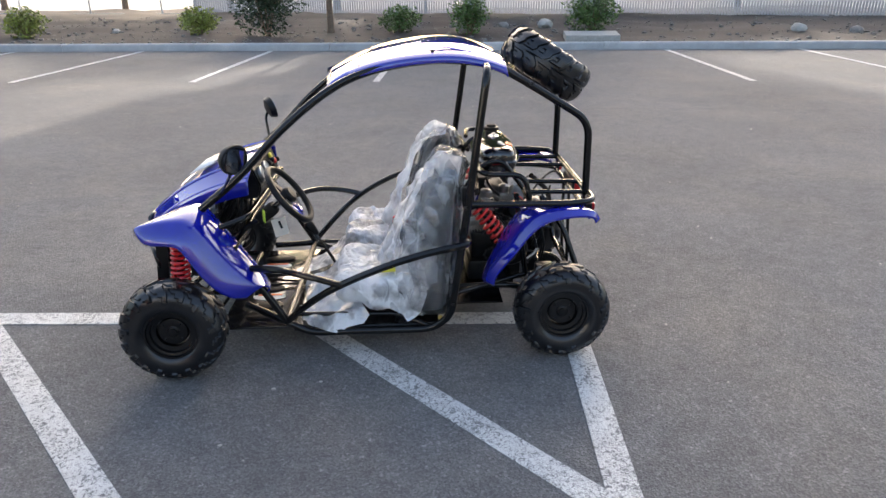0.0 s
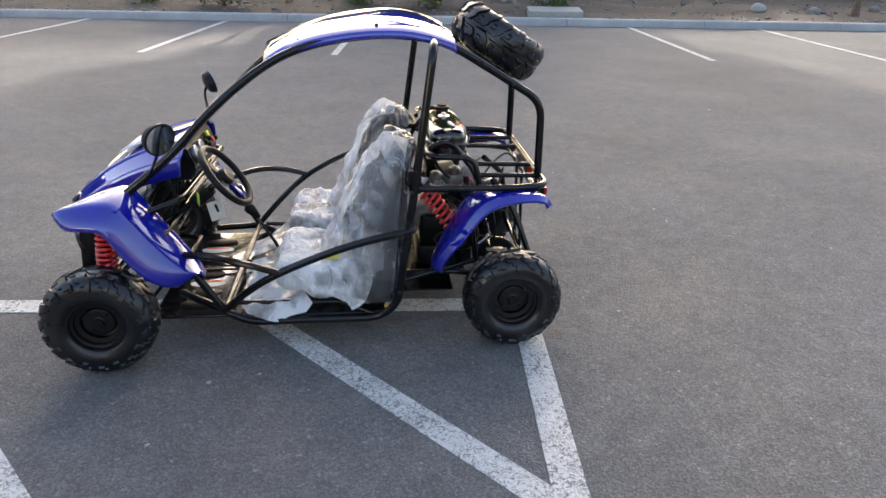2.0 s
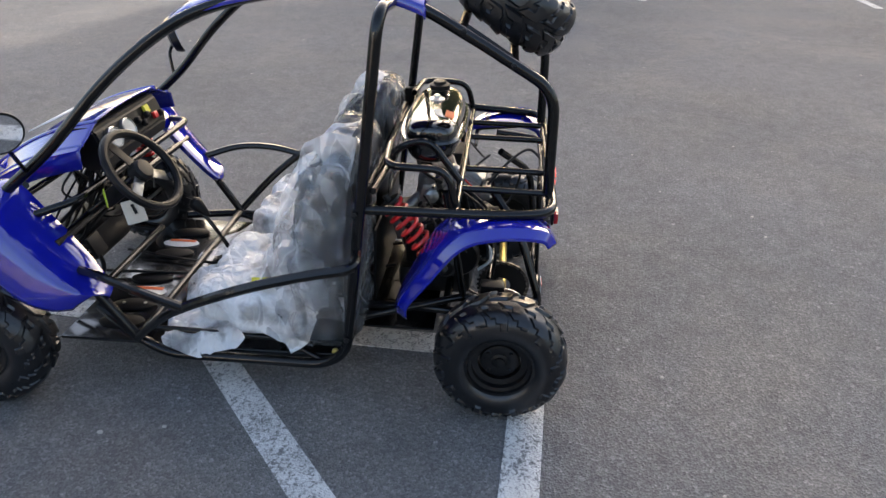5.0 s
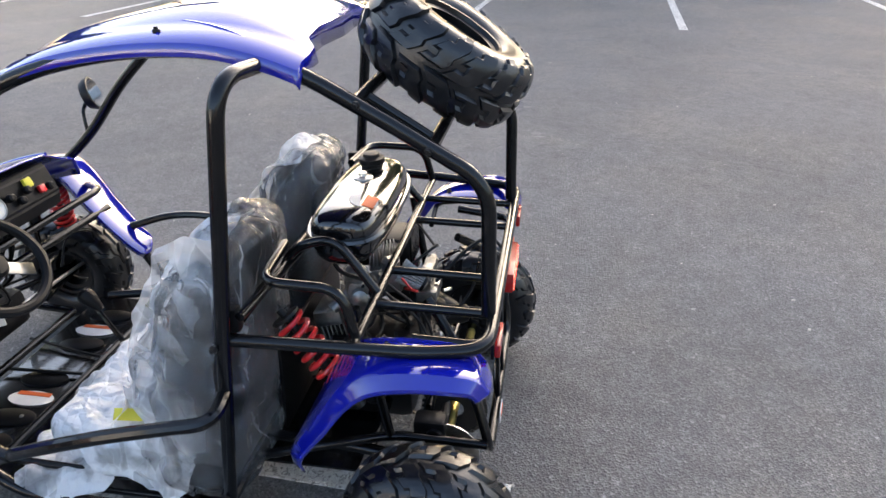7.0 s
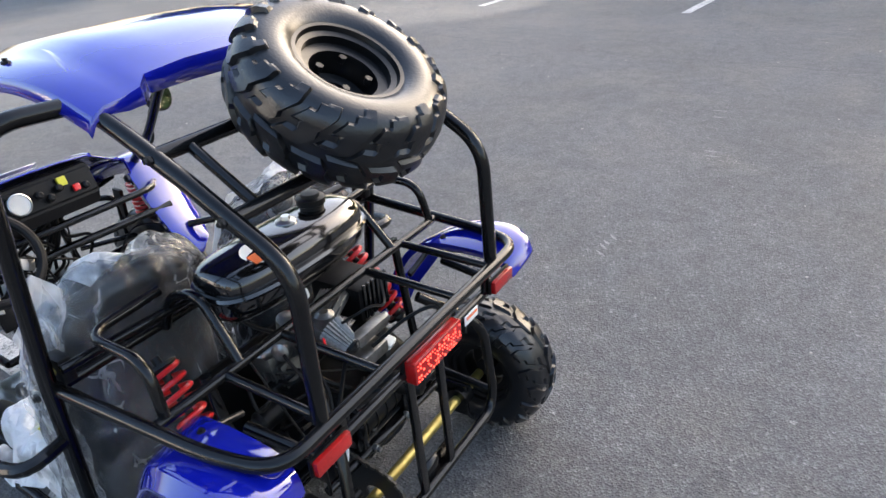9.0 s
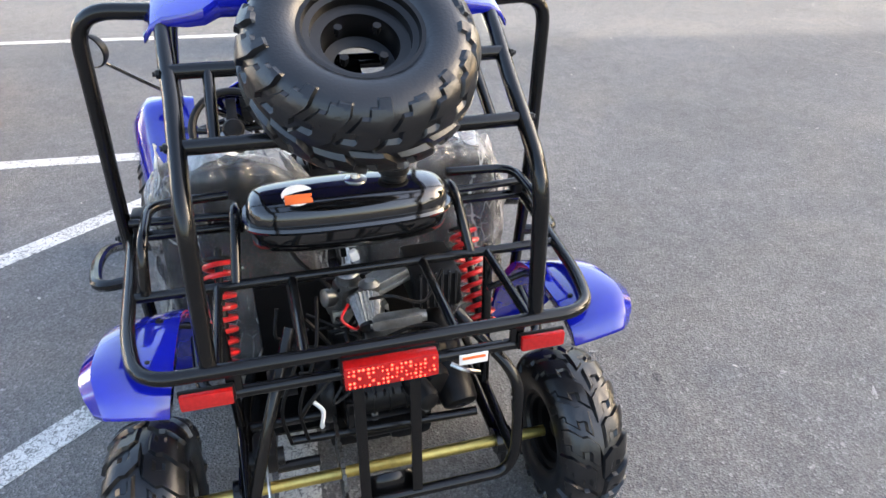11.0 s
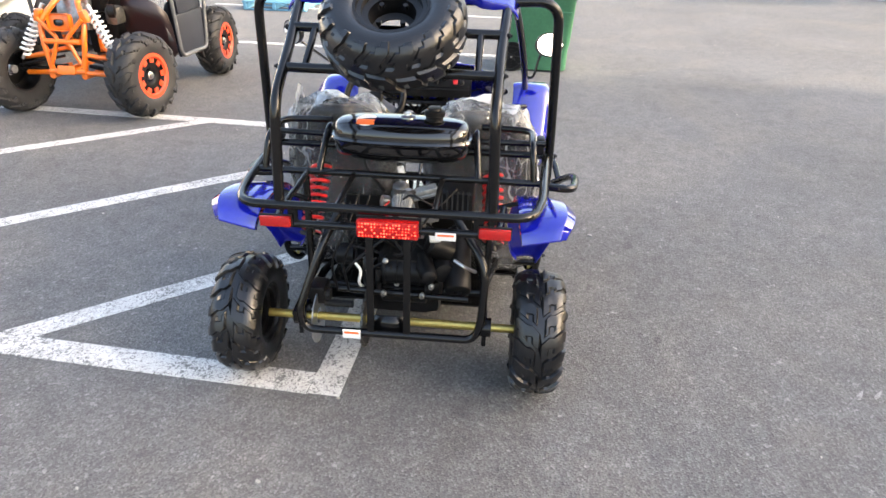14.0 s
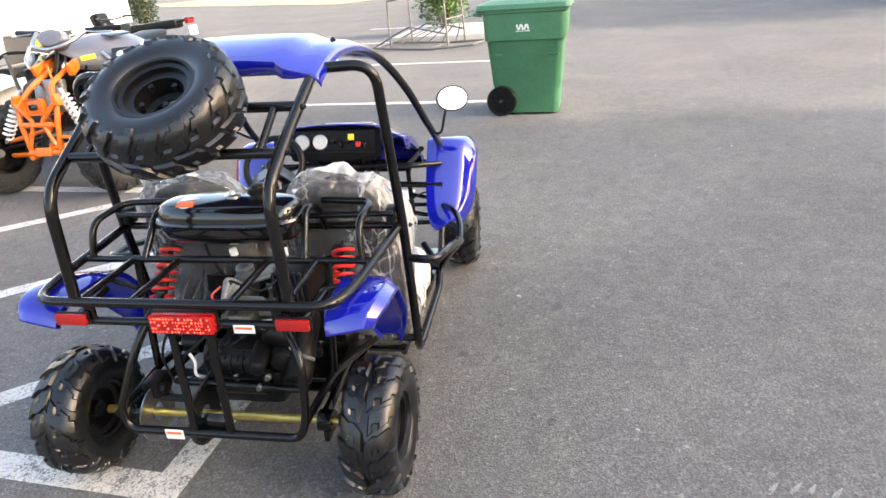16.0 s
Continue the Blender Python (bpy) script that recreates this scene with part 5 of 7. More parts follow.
# tags hanging at the column
bm = box(bmesh.new(), (-0.545, -0.335, 0.615), (0.004, 0.028, 0.055), 0.001, pose(0, 0, 0, 8, 0, 30))
tag = part("key_tag", bm, "green_tag", kart, "yellow-green key tag")
bm = box(bmesh.new(), (-0.49, -0.285, 0.545), (0.004, 0.065, 0.080), 0.001, pose(0, 0, 0, 6, -14, -60))
tag = part("card_tag", bm, "card", kart, "pale card tag with printed marks")
bm = box(bmesh.new(), (-0.4885, -0.285, 0.555), (0.006, 0.010, 0.035), 0, pose(0, 0, 0, 14, -14, -60))
part("mark", bm, "black", tag)
# steering wheel
WC = Vector((-0.437, -0.265, 0.690))
axis = Vector((0.80, 0.0, 0.60)).normalized()
q = Matrix.Translation(WC) @ axis.to_track_quat("Z", "Y").to_matrix().to_4x4()
ring = [q @ Vector((0.137 * math.cos(a), 0.137 * math.sin(a), 0)) for a in [2 * math.pi * k / 48 for k in range(49)]]
wheel_rim = part("steering_wheel", sweep(bmesh.new(), ring, 0.0145, 10, cap=False), "black", kart, "black steering wheel with silver spokes")
for k in range(3):
    a = math.radians((90, 210, 330)[k])
    bm = bmesh.new()
    box(bm, (0.068, 0, -0.010), (0.115, 0.036, 0.005), 0.002)
    sp = part("spoke", bm, "alloy" if k else "black", wheel_rim)
    sp.matrix_basis = q @ pose(0, 0, 0, 0, 0, math.degrees(a)) @ pose(0, 0, 0, 0, 8, 0)
hb = part("hub", lathe(bmesh.new(), [(0.036, -0.03), (0.038, 0.004), (0.030, 0.014), (0.012, 0.016)], seg=24), "black", wheel_rim)
hb.matrix_basis = q
part("steering_column", rod(bmesh.new(), WC - axis * 0.01, WC - axis * 0.46, 0.0125), "tube", kart)
bm = box(bmesh.new(), (-0.545, -0.265, 0.605), (0.10, 0.06, 0.055), 0.012, pose(0, 0, 0, 0, -37, 0))
part("column_shroud", bm, "black", kart)
# gear lever
part("gear_lever", sweep(bmesh.new(), spline([(-0.27, -0.045, 0.14), (-0.285, -0.045, 0.25), (-0.345, -0.035, 0.36), (-0.395, -0.025, 0.43)], 6), 0.008, 8), "tube", kart)
kn = part("gear_knob", lathe(bmesh.new(), [(0.010, -0.04), (0.016, -0.02), (0.026, 0.015), (0.024, 0.032), (0.012, 0.042)], seg=20), "black", kart)
kn.matrix_basis = pose(-0.392, -0.026, 0.438, 0, -40, 0)
# mirrors
for s, place, turn in ((-1, (-0.548, -0.68, 0.957), (0, 0, -36)), (1, (-0.645, 0.553, 0.930), (0, 0, 25))):
    stem = [(-0.69, 0.45 * s, 0.76), (-0.665, 0.49 * s, 0.775), (place[0] - 0.03, place[1] * 0.93, place[2] - 0.06), (place[0] - 0.025, place[1], place[2] - 0.02)]
    mir = part("mirror_stem", sweep(bmesh.new(), spline(stem, 6), 0.0065, 8), "tube", kart)
    size = 0.82 if s < 0 else 1.0
    bm = lathe(bmesh.new(), [(0.020, -0.036), (0.052, -0.026), (0.062, -0.006), (0.062, 0.004), (0.058, 0.005)], Matrix.Diagonal(((1.12 if s < 0 else 0.92) * size, 1.22 * size, 1, 1)), 32)
    m = Matrix.Translation(place) @ pose(0, 0, 0, *turn) @ pose(0, 0, 0, 0, 99 if s < 0 else 74, 0)
    hs = part("mirror_housing", bm, "black", mir)
    hs.matrix_basis = m
    gl = part("mirror_glass", lathe(bmesh.new(), [(0.056, 0.003), (0.056, 0.0065)], Matrix.Diagonal(((1.12 if s < 0 else 0.92) * size, 1.22 * size, 1, 1)), 32), "mirror", mir, "round silver mirror glass")
    gl.matrix_basis = m


# ---------------------------------------------------------------- seats and wrap
def seat_back(bm, yc):
    """A bucket back, wider at the shoulders, with side bolsters."""
    st = [(0.165, 0.20, 0.20, 0.085), (0.17, 0.33, 0.205, 0.095), (0.18, 0.48, 0.205, 0.095), (0.197, 0.60, 0.20, 0.085), (0.218, 0.70, 0.19, 0.072), (0.247, 0.785, 0.16, 0.054), (0.262, 0.82, 0.12, 0.040), (0.268, 0.838, 0.065, 0.02)]
    rings = []
    for x, z, w, th in st:
        ring = []
        for k in range(20):
            a = 2 * math.pi * k / 20
            cy, cx = math.cos(a), math.sin(a)
            yy = math.copysign(abs(cy) ** 0.6, cy) * w
            xx = math.copysign(abs(cx) ** 0.6, cx) * th
            if cx < 0:
                xx *= 0.65 + 0.55 * abs(cy) ** 2
            ring.append(bm.verts.new((x + xx, yc + yy, z)))
        rings.append(ring)
    for u, v in zip(rings, rings[1:]):
        for k in range(20):
            bm.faces.new((u[k], u[(k + 1) % 20], v[(k + 1) % 20], v[k]))
    bm.faces.new(rings[0])
    bm.faces.new(rings[-1][::-1])
    return bm


def seat_base(bm, yc):
    st = [(-0.225, 0.03, 0.30, 0.14), (-0.215, 0.05, 0.31, 0.185), (-0.15, 0.065, 0.30, 0.20), (-0.05, 0.065, 0.285, 0.205), (0.06, 0.06, 0.27, 0.205), (0.10, 0.05, 0.27, 0.19)]
    rings = []
    for x, th, z, w in st:
        ring = []
        for k in range(20):
            a = 2 * math.pi * k / 20
            cy, cz = math.cos(a), math.sin(a)
            yy = math.copysign(abs(cy) ** 0.55, cy) * w
            zz = math.copysign(abs(cz) ** 0.6, cz) * th
            if cz > 0:
                zz *= 0.7 + 0.7 * abs(cy) ** 2
            ring.append(bm.verts.new((x, yc + yy, z + zz)))
        rings.append(ring)
    for u, v in zip(rings, rings[1:]):
        for k in range(20):
            bm.faces.new((u[k], u[(k + 1) % 20], v[(k + 1) % 20], v[k]))
    bm.faces.new(rings[0])
    bm.faces.new(rings[-1][::-1])
    return bm


FOLDS = [(Vector((r.gauss(0, 1), r.gauss(0, 1), r.gauss(0, 0.55))).normalized(), r.uniform(5.0, 17.0), r.random()) for r in [random.Random(77)] for _ in range(9)]


def crumple(p, seed):
    """Straight-edged creases: folded bands that cross in many directions, about -1 to 1."""
    w = 0.45 * noise.noise(p * 4 + Vector((seed, 0, 0)))
    total = 0.0
    for d, f, ph in FOLDS:
        t = (p.dot(d) * f + ph + seed * f * 0.37 + w) % 1.0
        total += (abs(t - 0.5) * 4 - 1) * 6.0 / f * (0.35 + max(0, noise.noise(p * 3.5 + d * 9 + Vector((0, seed, 0))) + 0.35))
    return total / 2.4


def draped(ob, seed, amount, grow, level=2):
    """Blow a copy of a seat form up into loose creased film."""
    bm = bmesh.new()
    bm.from_mesh(ob.data)
    bmesh.ops.subdivide_edges(bm, edges=bm.edges[:], cuts=6, use_grid_fill=True, smooth=0.5)
    bm.normal_update()
    for v in bm.verts:
        p = Vector((v.co.x * 11.0 + 3.0 * v.co.z, v.co.y * 11.0 - 2.0 * v.co.z, v.co.z * 3.2)) + Vector((seed, seed * 2, 0))
        warp = Vector((noise.noise(p), noise.noise(p + Vector((7, 3, 1))), noise.noise(p + Vector((2, 9, 4))))) * 0.6
        v.co += v.normal * (grow * (1 + 0.8 * max(0, (v.co.z - 0.7) / 0.15)) + amount * (0.3 + 0.30 * (1 - 3.2 * abs(noise.noise(p + warp * 0.5))) + 0.20 * (1 - 3.0 * abs(noise.noise(p * 2.3 + warp))) + 0.55 * crumple(v.co, seed)))
    return bm


for yc, seat_label in ((-0.270, "black vinyl driver's seat"), (0.270, "black vinyl passenger seat")):
    back = part("seat_back", seat_back(bmesh.new(), yc), "vinyl", kart, seat_label, smooth=60)
    base = part("seat_base", seat_base(bmesh.new(), yc), "vinyl", kart, seat_label, smooth=60)
    part("seat_frame", tube([(0.02, yc - 0.17, 0.14), (0.04, yc - 0.17, 0.22), (0.04, yc + 0.17, 0.22), (0.02, yc + 0.17, 0.14)], 0.011, 0.03), "tube", kart)
    part("seat_slot", box(bmesh.new(), (0.285, yc - 0.09, 0.71), (0.03, 0.045, 0.10), 0.012), "black", back)
    bm = draped(back, yc * 20, 0.024, 0.016)
    bag = part("plastic_wrap", bm, "film", smooth=11)
    bag.matrix_basis = KART
    tagged(bag, "crumpled clear plastic wrap over a seat back", "plastic wrap", "seat wraps")
    bm = draped(base, yc * 31 + 4, 0.022, 0.012)
    bag = part("bubble_wrap", bm, "milk_film", smooth=11)
    bag.matrix_basis = KART
    tagged(bag, "milky bubble wrap over a seat cushion", "bubble wrap", "seat wraps")
for s in (1, -1):
    buckle = part("belt_buckle", box(bmesh.new(), (0.03, 0.030 * s, 0.435), (0.030, 0.020, 0.075), 0.006, pose(0, 0, 0, 0, -25, 0)), "black", kart)
    part("button", box(bmesh.new(), (0.013, 0.030 * s, 0.468), (0.020, 0.012, 0.012), 0.003, pose(0, 0, 0, 0, -25, 0)), "red", buckle)
    part("belt_strap", sweep(bmesh.new(), spline([(0.045, 0.030 * s, 0.405), (0.085, 0.032 * s, 0.30), (0.15, 0.035 * s, 0.20)], 6), 0.018, 8, flat=0.15), "black", kart)
    reel = part("belt_reel", box(bmesh.new(), (0.335, 0.485 * s, 0.745), (0.055, 0.030, 0.06), 0.010), "black", kart)
    part("brass_bolt", lathe(bmesh.new(), [(0.010, 0), (0.010, 0.008), (0.006, 0.011)], pose(0.335, 0.50 * s, 0.745, -90 * s, 0, 0), 6), "brass", reel)
    part("brass_bolt", lathe(bmesh.new(), [(0.011, 0), (0.011, 0.009), (0.006, 0.012)], pose(0.215, 0.487 * s, 0.175, -90 * s, 0, 0), 6), "brass", kart)
bm = box(bmesh.new(), (-0.015, -0.44, 0.395), (0.075, 0.006, 0.03), 0.002, pose(0, 0, 0, -40, 0, 6))
part("seat_label", bm, "yellow_label", kart, "yellow paper label on the wrap")


def film_sheet(rows, mat, label, seed, amount=0.02):
    """A loose sheet of film through rows of points, creased, resting on the sill and floor."""
    bm = loft(rows)
    bmesh.ops.subdivide_edges(bm, edges=bm.edges[:], cuts=8, use_grid_fill=True, smooth=0.6)
    bm.normal_update()
    for v in bm.verts:
        p = v.co * 11 + Vector((seed, 0, seed))
        v.co += v.normal * amount * (0.6 * noise.noise(p * 0.6) + 1.15 * crumple(v.co, seed) + 0.3 * (1 - 3 * abs(noise.noise(Vector((p.x + p.z * 0.5, p.y, p.z * 0.35))))))
        v.co.y += 0.012 * noise.noise(p * 0.4 + Vector((9, 1, 2)))
    ob = part("plastic_sheet", bm, mat, smooth=11)
    ob.matrix_basis = KART
    return tagged(ob, label, "plastic sheet", "seat wraps")


film_sheet([[(-0.19, -0.20, 0.37), (-0.05, -0.24, 0.38), (0.10, -0.28, 0.40)], [(-0.18, -0.40, 0.36), (-0.02, -0.43, 0.37), (0.14, -0.44, 0.38)],
            [(-0.16, -0.47, 0.33), (0.02, -0.49, 0.33), (0.17, -0.49, 0.32)], [(-0.10, -0.49, 0.28), (0.06, -0.51, 0.22), (0.15, -0.50, 0.26)], [(0.01, -0.50, 0.225), (0.07, -0.515, 0.165), (0.13, -0.505, 0.20)]],
           "milk_film", "milky bubble wrap hanging over the sill", 3)
film_sheet([[(-0.42, -0.10, 0.20), (-0.30, -0.12, 0.27), (-0.20, -0.13, 0.34)], [(-0.43, -0.24, 0.155), (-0.30, -0.25, 0.22), (-0.20, -0.26, 0.33)], [(-0.42, -0.36, 0.15), (-0.28, -0.38, 0.18), (-0.16, -0.38, 0.24)],
            [(-0.40, -0.45, 0.16), (-0.24, -0.47, 0.165), (-0.10, -0.46, 0.18)], [(-0.37, -0.50, 0.15), (-0.25, -0.52, 0.135), (-0.13, -0.49, 0.16)]],
           "milk_film", "milky bubble wrap lying over the floor edge", 8)
film_sheet([[(0.02, -0.44, 0.34), (0.03, -0.47, 0.55), (0.09, -0.465, 0.72), (0.17, -0.42, 0.865)], [(0.13, -0.48, 0.30), (0.14, -0.49, 0.55), (0.18, -0.48, 0.74), (0.24, -0.42, 0.90)],
            [(0.25, -0.475, 0.28), (0.265, -0.485, 0.55), (0.285, -0.475, 0.73), (0.315, -0.41, 0.88)]], "side_film", "creased clear plastic hanging down the side of a seat", 21, 0.016)
film_sheet([[(0.0, 0.44, 0.37), (0.10, 0.45, 0.39), (0.22, 0.45, 0.42)], [(0.0, 0.50, 0.33), (0.12, 0.515, 0.33), (0.25, 0.50, 0.36)], [(0.03, 0.51, 0.27), (0.13, 0.52, 0.25), (0.24, 0.505, 0.28)]],
           "film", "creased clear plastic hanging over the sill", 41)
film_sheet([[(0.02, 0.46, 0.36), (0.05, 0.475, 0.55), (0.11, 0.47, 0.72), (0.19, 0.42, 0.83)], [(0.13, 0.485, 0.33), (0.15, 0.50, 0.55), (0.19, 0.49, 0.72), (0.25, 0.42, 0.85)], [(0.25, 0.48, 0.32), (0.27, 0.49, 0.55), (0.29, 0.475, 0.72), (0.32, 0.40, 0.83)]],
           "side_film", "creased clear plastic hanging down the side of a seat", 47, 0.016)
film_sheet([[(-0.04, -0.47, 0.37), (0.07, -0.46, 0.60), (0.14, -0.44, 0.76), (0.22, -0.37, 0.845), (0.275, -0.36, 0.850)], [(-0.06, -0.27, 0.39), (0.05, -0.27, 0.60), (0.135, -0.27, 0.79), (0.225, -0.27, 0.875), (0.285, -0.27, 0.885)], [(-0.02, -0.08, 0.37), (0.07, -0.09, 0.60), (0.14, -0.11, 0.76), (0.22, -0.16, 0.845), (0.275, -0.17, 0.850)]],
           "white_film", "creased clear plastic over the front of a seat back", 27, 0.018)
film_sheet([[(-0.04, 0.47, 0.37), (0.07, 0.47, 0.60), (0.14, 0.45, 0.76), (0.22, 0.40, 0.850), (0.275, 0.40, 0.850)], [(-0.06, 0.27, 0.39), (0.04, 0.27, 0.60), (0.125, 0.27, 0.79), (0.225, 0.27, 0.880), (0.285, 0.27, 0.888)], [(-0.02, 0.08, 0.37), (0.06, 0.08, 0.60), (0.13, 0.10, 0.76), (0.22, 0.14, 0.850), (0.275, 0.15, 0.850)]],
           "white_film", "creased clear plastic over the front of a seat back", 33, 0.018)
film_sheet([[(-0.50, 0.06, 0.150), (-0.30, 0.10, 0.20), (-0.20, 0.13, 0.33)], [(-0.44, 0.26, 0.150), (-0.28, 0.26, 0.24), (-0.20, 0.27, 0.33)], [(-0.33, 0.40, 0.17), (-0.25, 0.42, 0.22), (-0.18, 0.42, 0.30)]],
           "white_film", "clear plastic trailing from the passenger seat", 14, 0.014)

# ---------------------------------------------------------------- tank, engine, lamps
bm = bmesh.new()
st = [(-0.232, 0.030, 0.55), (-0.222, 0.062, 0.8), (-0.195, 0.082, 0.95), (-0.12, 0.095, 1.0), (0.0, 0.10, 1.05), (0.12, 0.095, 1.0), (0.195, 0.082, 0.95), (0.222, 0.062, 0.8), (0.232, 0.030, 0.55)]
rings = []
for y, w, h in st:
    ring = []
    for k in range(20):
        a = 2 * math.pi * k / 20
        cx, cz = math.cos(a), math.sin(a)
        xx = math.copysign(abs(cx) ** 0.7, cx) * w
        zz = math.copysign(abs(cz) ** 0.75, cz) * (0.062 * h if cz > 0 else 0.088 * h)
        ring.append(bm.verts.new((0.497 + xx, y, 0.808 + zz)))
    rings.append(ring)
for u, v in zip(rings, rings[1:]):
    for k in range(20):
        bm.faces.new((u[k], u[(k + 1) % 20], v[(k + 1) % 20], v[k]))
bm.faces.new(rings[0])
bm.faces.new(rings[-1][::-1])
tank = part("fuel_tank", bm, "gloss_black", kart, "glossy black fuel tank", smooth=60)
s_ = tank.modifiers.new("smooth", "SUBSURF")
s_.levels = s_.render_levels = 1
seam = []
for k in range(81):
    a = 2 * math.pi * k / 80
    c, s__ = math.cos(a), math.sin(a)
    seam.append((0.497 + 0.102 * math.copysign(abs(c) ** 0.55, c), 0.236 * math.copysign(abs(s__) ** 0.75, s__), 0.805))
part("tank_seam", sweep(bmesh.new(), seam, 0.008, 6, cap=False), "gloss_black", tank)
part("filler_cap", lathe(bmesh.new(), [(0.030, -0.01), (0.030, 0.012), (0.036, 0.016), (0.036, 0.030), (0.024, 0.034), (0.022, 0.042), (0.010, 0.044)], pose(0.497, 0.11, 0.866), 20), "black", tank)
part("fuel_gauge", lathe(bmesh.new(), [(0.026, 0), (0.026, 0.006), (0.012, 0.010), (0.010, 0.018)], pose(0.497, 0.02, 0.868), 16), "steel", tank)
bm = lathe(bmesh.new(), [(0.036, 0), (0.036, 0.003)], pose(0.535, -0.115, 0.8625, 0, 14, 0), 22)
tl = part("tank_label", bm, "label", tank, "white round label, orange below")
bm = box(bmesh.new(), (0.552, -0.115, 0.8625), (0.030, 0.060, 0.003), 0.001, pose(0, 0, 0, 0, 16, 0))
part("band", bm, "orange_label", tl)
part("fuel_hose", sweep(bmesh.new(), spline([(0.44, -0.12, 0.76), (0.46, -0.14, 0.68), (0.52, -0.06, 0.60)], 6), 0.006, 6), "black", kart)

# engine: crankcase, finned barrel, head, covers
bm = bmesh.new()
box(bm, (0.52, 0.02, 0.335), (0.27, 0.18, 0.16), 0.025)
box(bm, (0.62, 0.03, 0.36), (0.12, 0.13, 0.12), 0.02)
lathe(bm, [(0.0, -0.01), (0.075, -0.005), (0.085, 0.01), (0.085, 0.03)], pose(0.58, -0.115, 0.335, -90, 0, 0), 28)
lathe(bm, [(0.085, 0.0), (0.085, 0.02), (0.07, 0.035), (0.03, 0.04)], pose(0.48, 0.11, 0.345, -90, 0, 0), 28)
engine = part("engine", bm, "engine", kart, "dark air-cooled engine casing")
bm = bmesh.new()
box(bm, (0.40, 0.02, 0.40), (0.12, 0.10, 0.09), 0.01, pose(0, 0, 0, 0, -12, 0))
cyl = part("cylinder", bm, "alloy", engine, "finned alloy cylinder")
fin = part("fin", box(bmesh.new(), (0, 0, 0), (0.005, 0.15, 0.12), 0.002), "alloy", cyl)
fin.matrix_basis = pose(0.37, 0.02, 0.39, 0, -12, 0)
for k in range(1, 8):
    share("fin", fin, cyl, pose(0.37 + 0.013 * k, 0.02, 0.39 + 0.004 * k, 0, -12, 0))
for x, y, z, r in ((0.62, 0.155, 0.375, 0.042), (0.70, 0.11, 0.40, 0.03)):
    bm = lathe(bmesh.new(), [(r, -0.07), (r, 0.05), (r * 0.8, 0.065), (r * 0.4, 0.07)], pose(x, y, z, 0, 90, 15), 20)
    part("starter_motor", bm, "black", engine)
for k in range(7):
    p = (0.655 + 0.01 * (k % 3), -0.05 + 0.028 * k, 0.30 + 0.03 * (k % 2) + 0.01 * k)
    part("engine_bolt", lathe(bmesh.new(), [(0.009, 0), (0.009, 0.012), (0.005, 0.014)], pose(*p, 0, 90, 0), 6), "steel", engine)
bm = bmesh.new()
for k in range(6):
    box(bm, (0.655, -0.035 + 0.022 * k, 0.375), (0.09, 0.006, 0.05), 0.001)
part("crankcase_ribs", bm, "engine", engine)
part("sump", box(bmesh.new(), (0.50, 0.01, 0.225), (0.27, 0.24, 0.11), 0.03), "engine", engine)
part("gearcase", box(bmesh.new(), (0.60, 0.10, 0.27), (0.16, 0.12, 0.13), 0.03), "engine", engine)
part("belly_plate", box(bmesh.new(), (0.36, 0, 0.150), (0.32, 0.62, 0.008), 0.003), "tube", kart)
part("seat_bulkhead", box(bmesh.new(), (0.310, 0, 0.36), (0.010, 0.50, 0.28), 0.004, pose(0, 0, 0, 0, 3, 0)), "black", kart)
# intake: carburettor, cone filter
bm = box(bmesh.new(), (0.555, 0.03, 0.56), (0.07, 0.06, 0.06), 0.012)
rod(bm, (0.50, 0.03, 0.555), (0.60, 0.03, 0.565), 0.022, 16)
lathe(bm, [(0.026, 0), (0.026, 0.03), (0.012, 0.04)], pose(0.555, 0.03, 0.59), 18)
part("carburettor", bm, "alloy", kart, "bare alloy carburettor")
bm = box(bmesh.new(), (0.462, -0.010, 0.545), (0.060, 0.075, 0.070), 0.014, pose(0, 0, 0, 0, 12, 20))
lathe(bm, [(0.030, -0.01), (0.030, 0.022), (0.022, 0.030), (0.010, 0.034)], pose(0.462, -0.010, 0.585, 0, 10, 0), 20)
lathe(bm, [(0.016, 0.0), (0.024, 0.012), (0.024, 0.034), (0.012, 0.040)], pose(0.478, -0.045, 0.545, 80, 0, 20), 18)
rod(bm, (0.440, -0.02, 0.53), (0.400, -0.06, 0.50), 0.018, 14)
rod(bm, (0.505, 0.02, 0.565), (0.535, -0.02, 0.560), 0.012, 12)
part("throttle_body", bm, "alloy", kart, "bare alloy throttle body")
bm = box(bmesh.new(), (0, 0, 0), (0.085, 0.095, 0.012), 0.003)
for k in range(8):
    box(bm, (-0.035 + 0.010 * k, 0, 0.014), (0.004, 0.090, 0.018), 0.001)
rect = part("rectifier", bm, "alloy", kart, "finned alloy rectifier")
rect.matrix_basis = pose(0.520, 0.085, 0.600, 14, -10, 12)
part("cylinder_head", box(bmesh.new(), (0.385, -0.012, 0.468), (0.085, 0.110, 0.050), 0.012, pose(0, 0, 0, 0, -12, 0)), "alloy", engine)
part("intake_pipe", sweep(bmesh.new(), spline([(0.50, 0.03, 0.555), (0.45, 0.025, 0.54), (0.42, 0.02, 0.47)], 5), 0.018, 10), "engine", kart)
bm = bmesh.new()
m = pose(0.585, 0.012, 0.600, 0, 118, 0)
rings = []
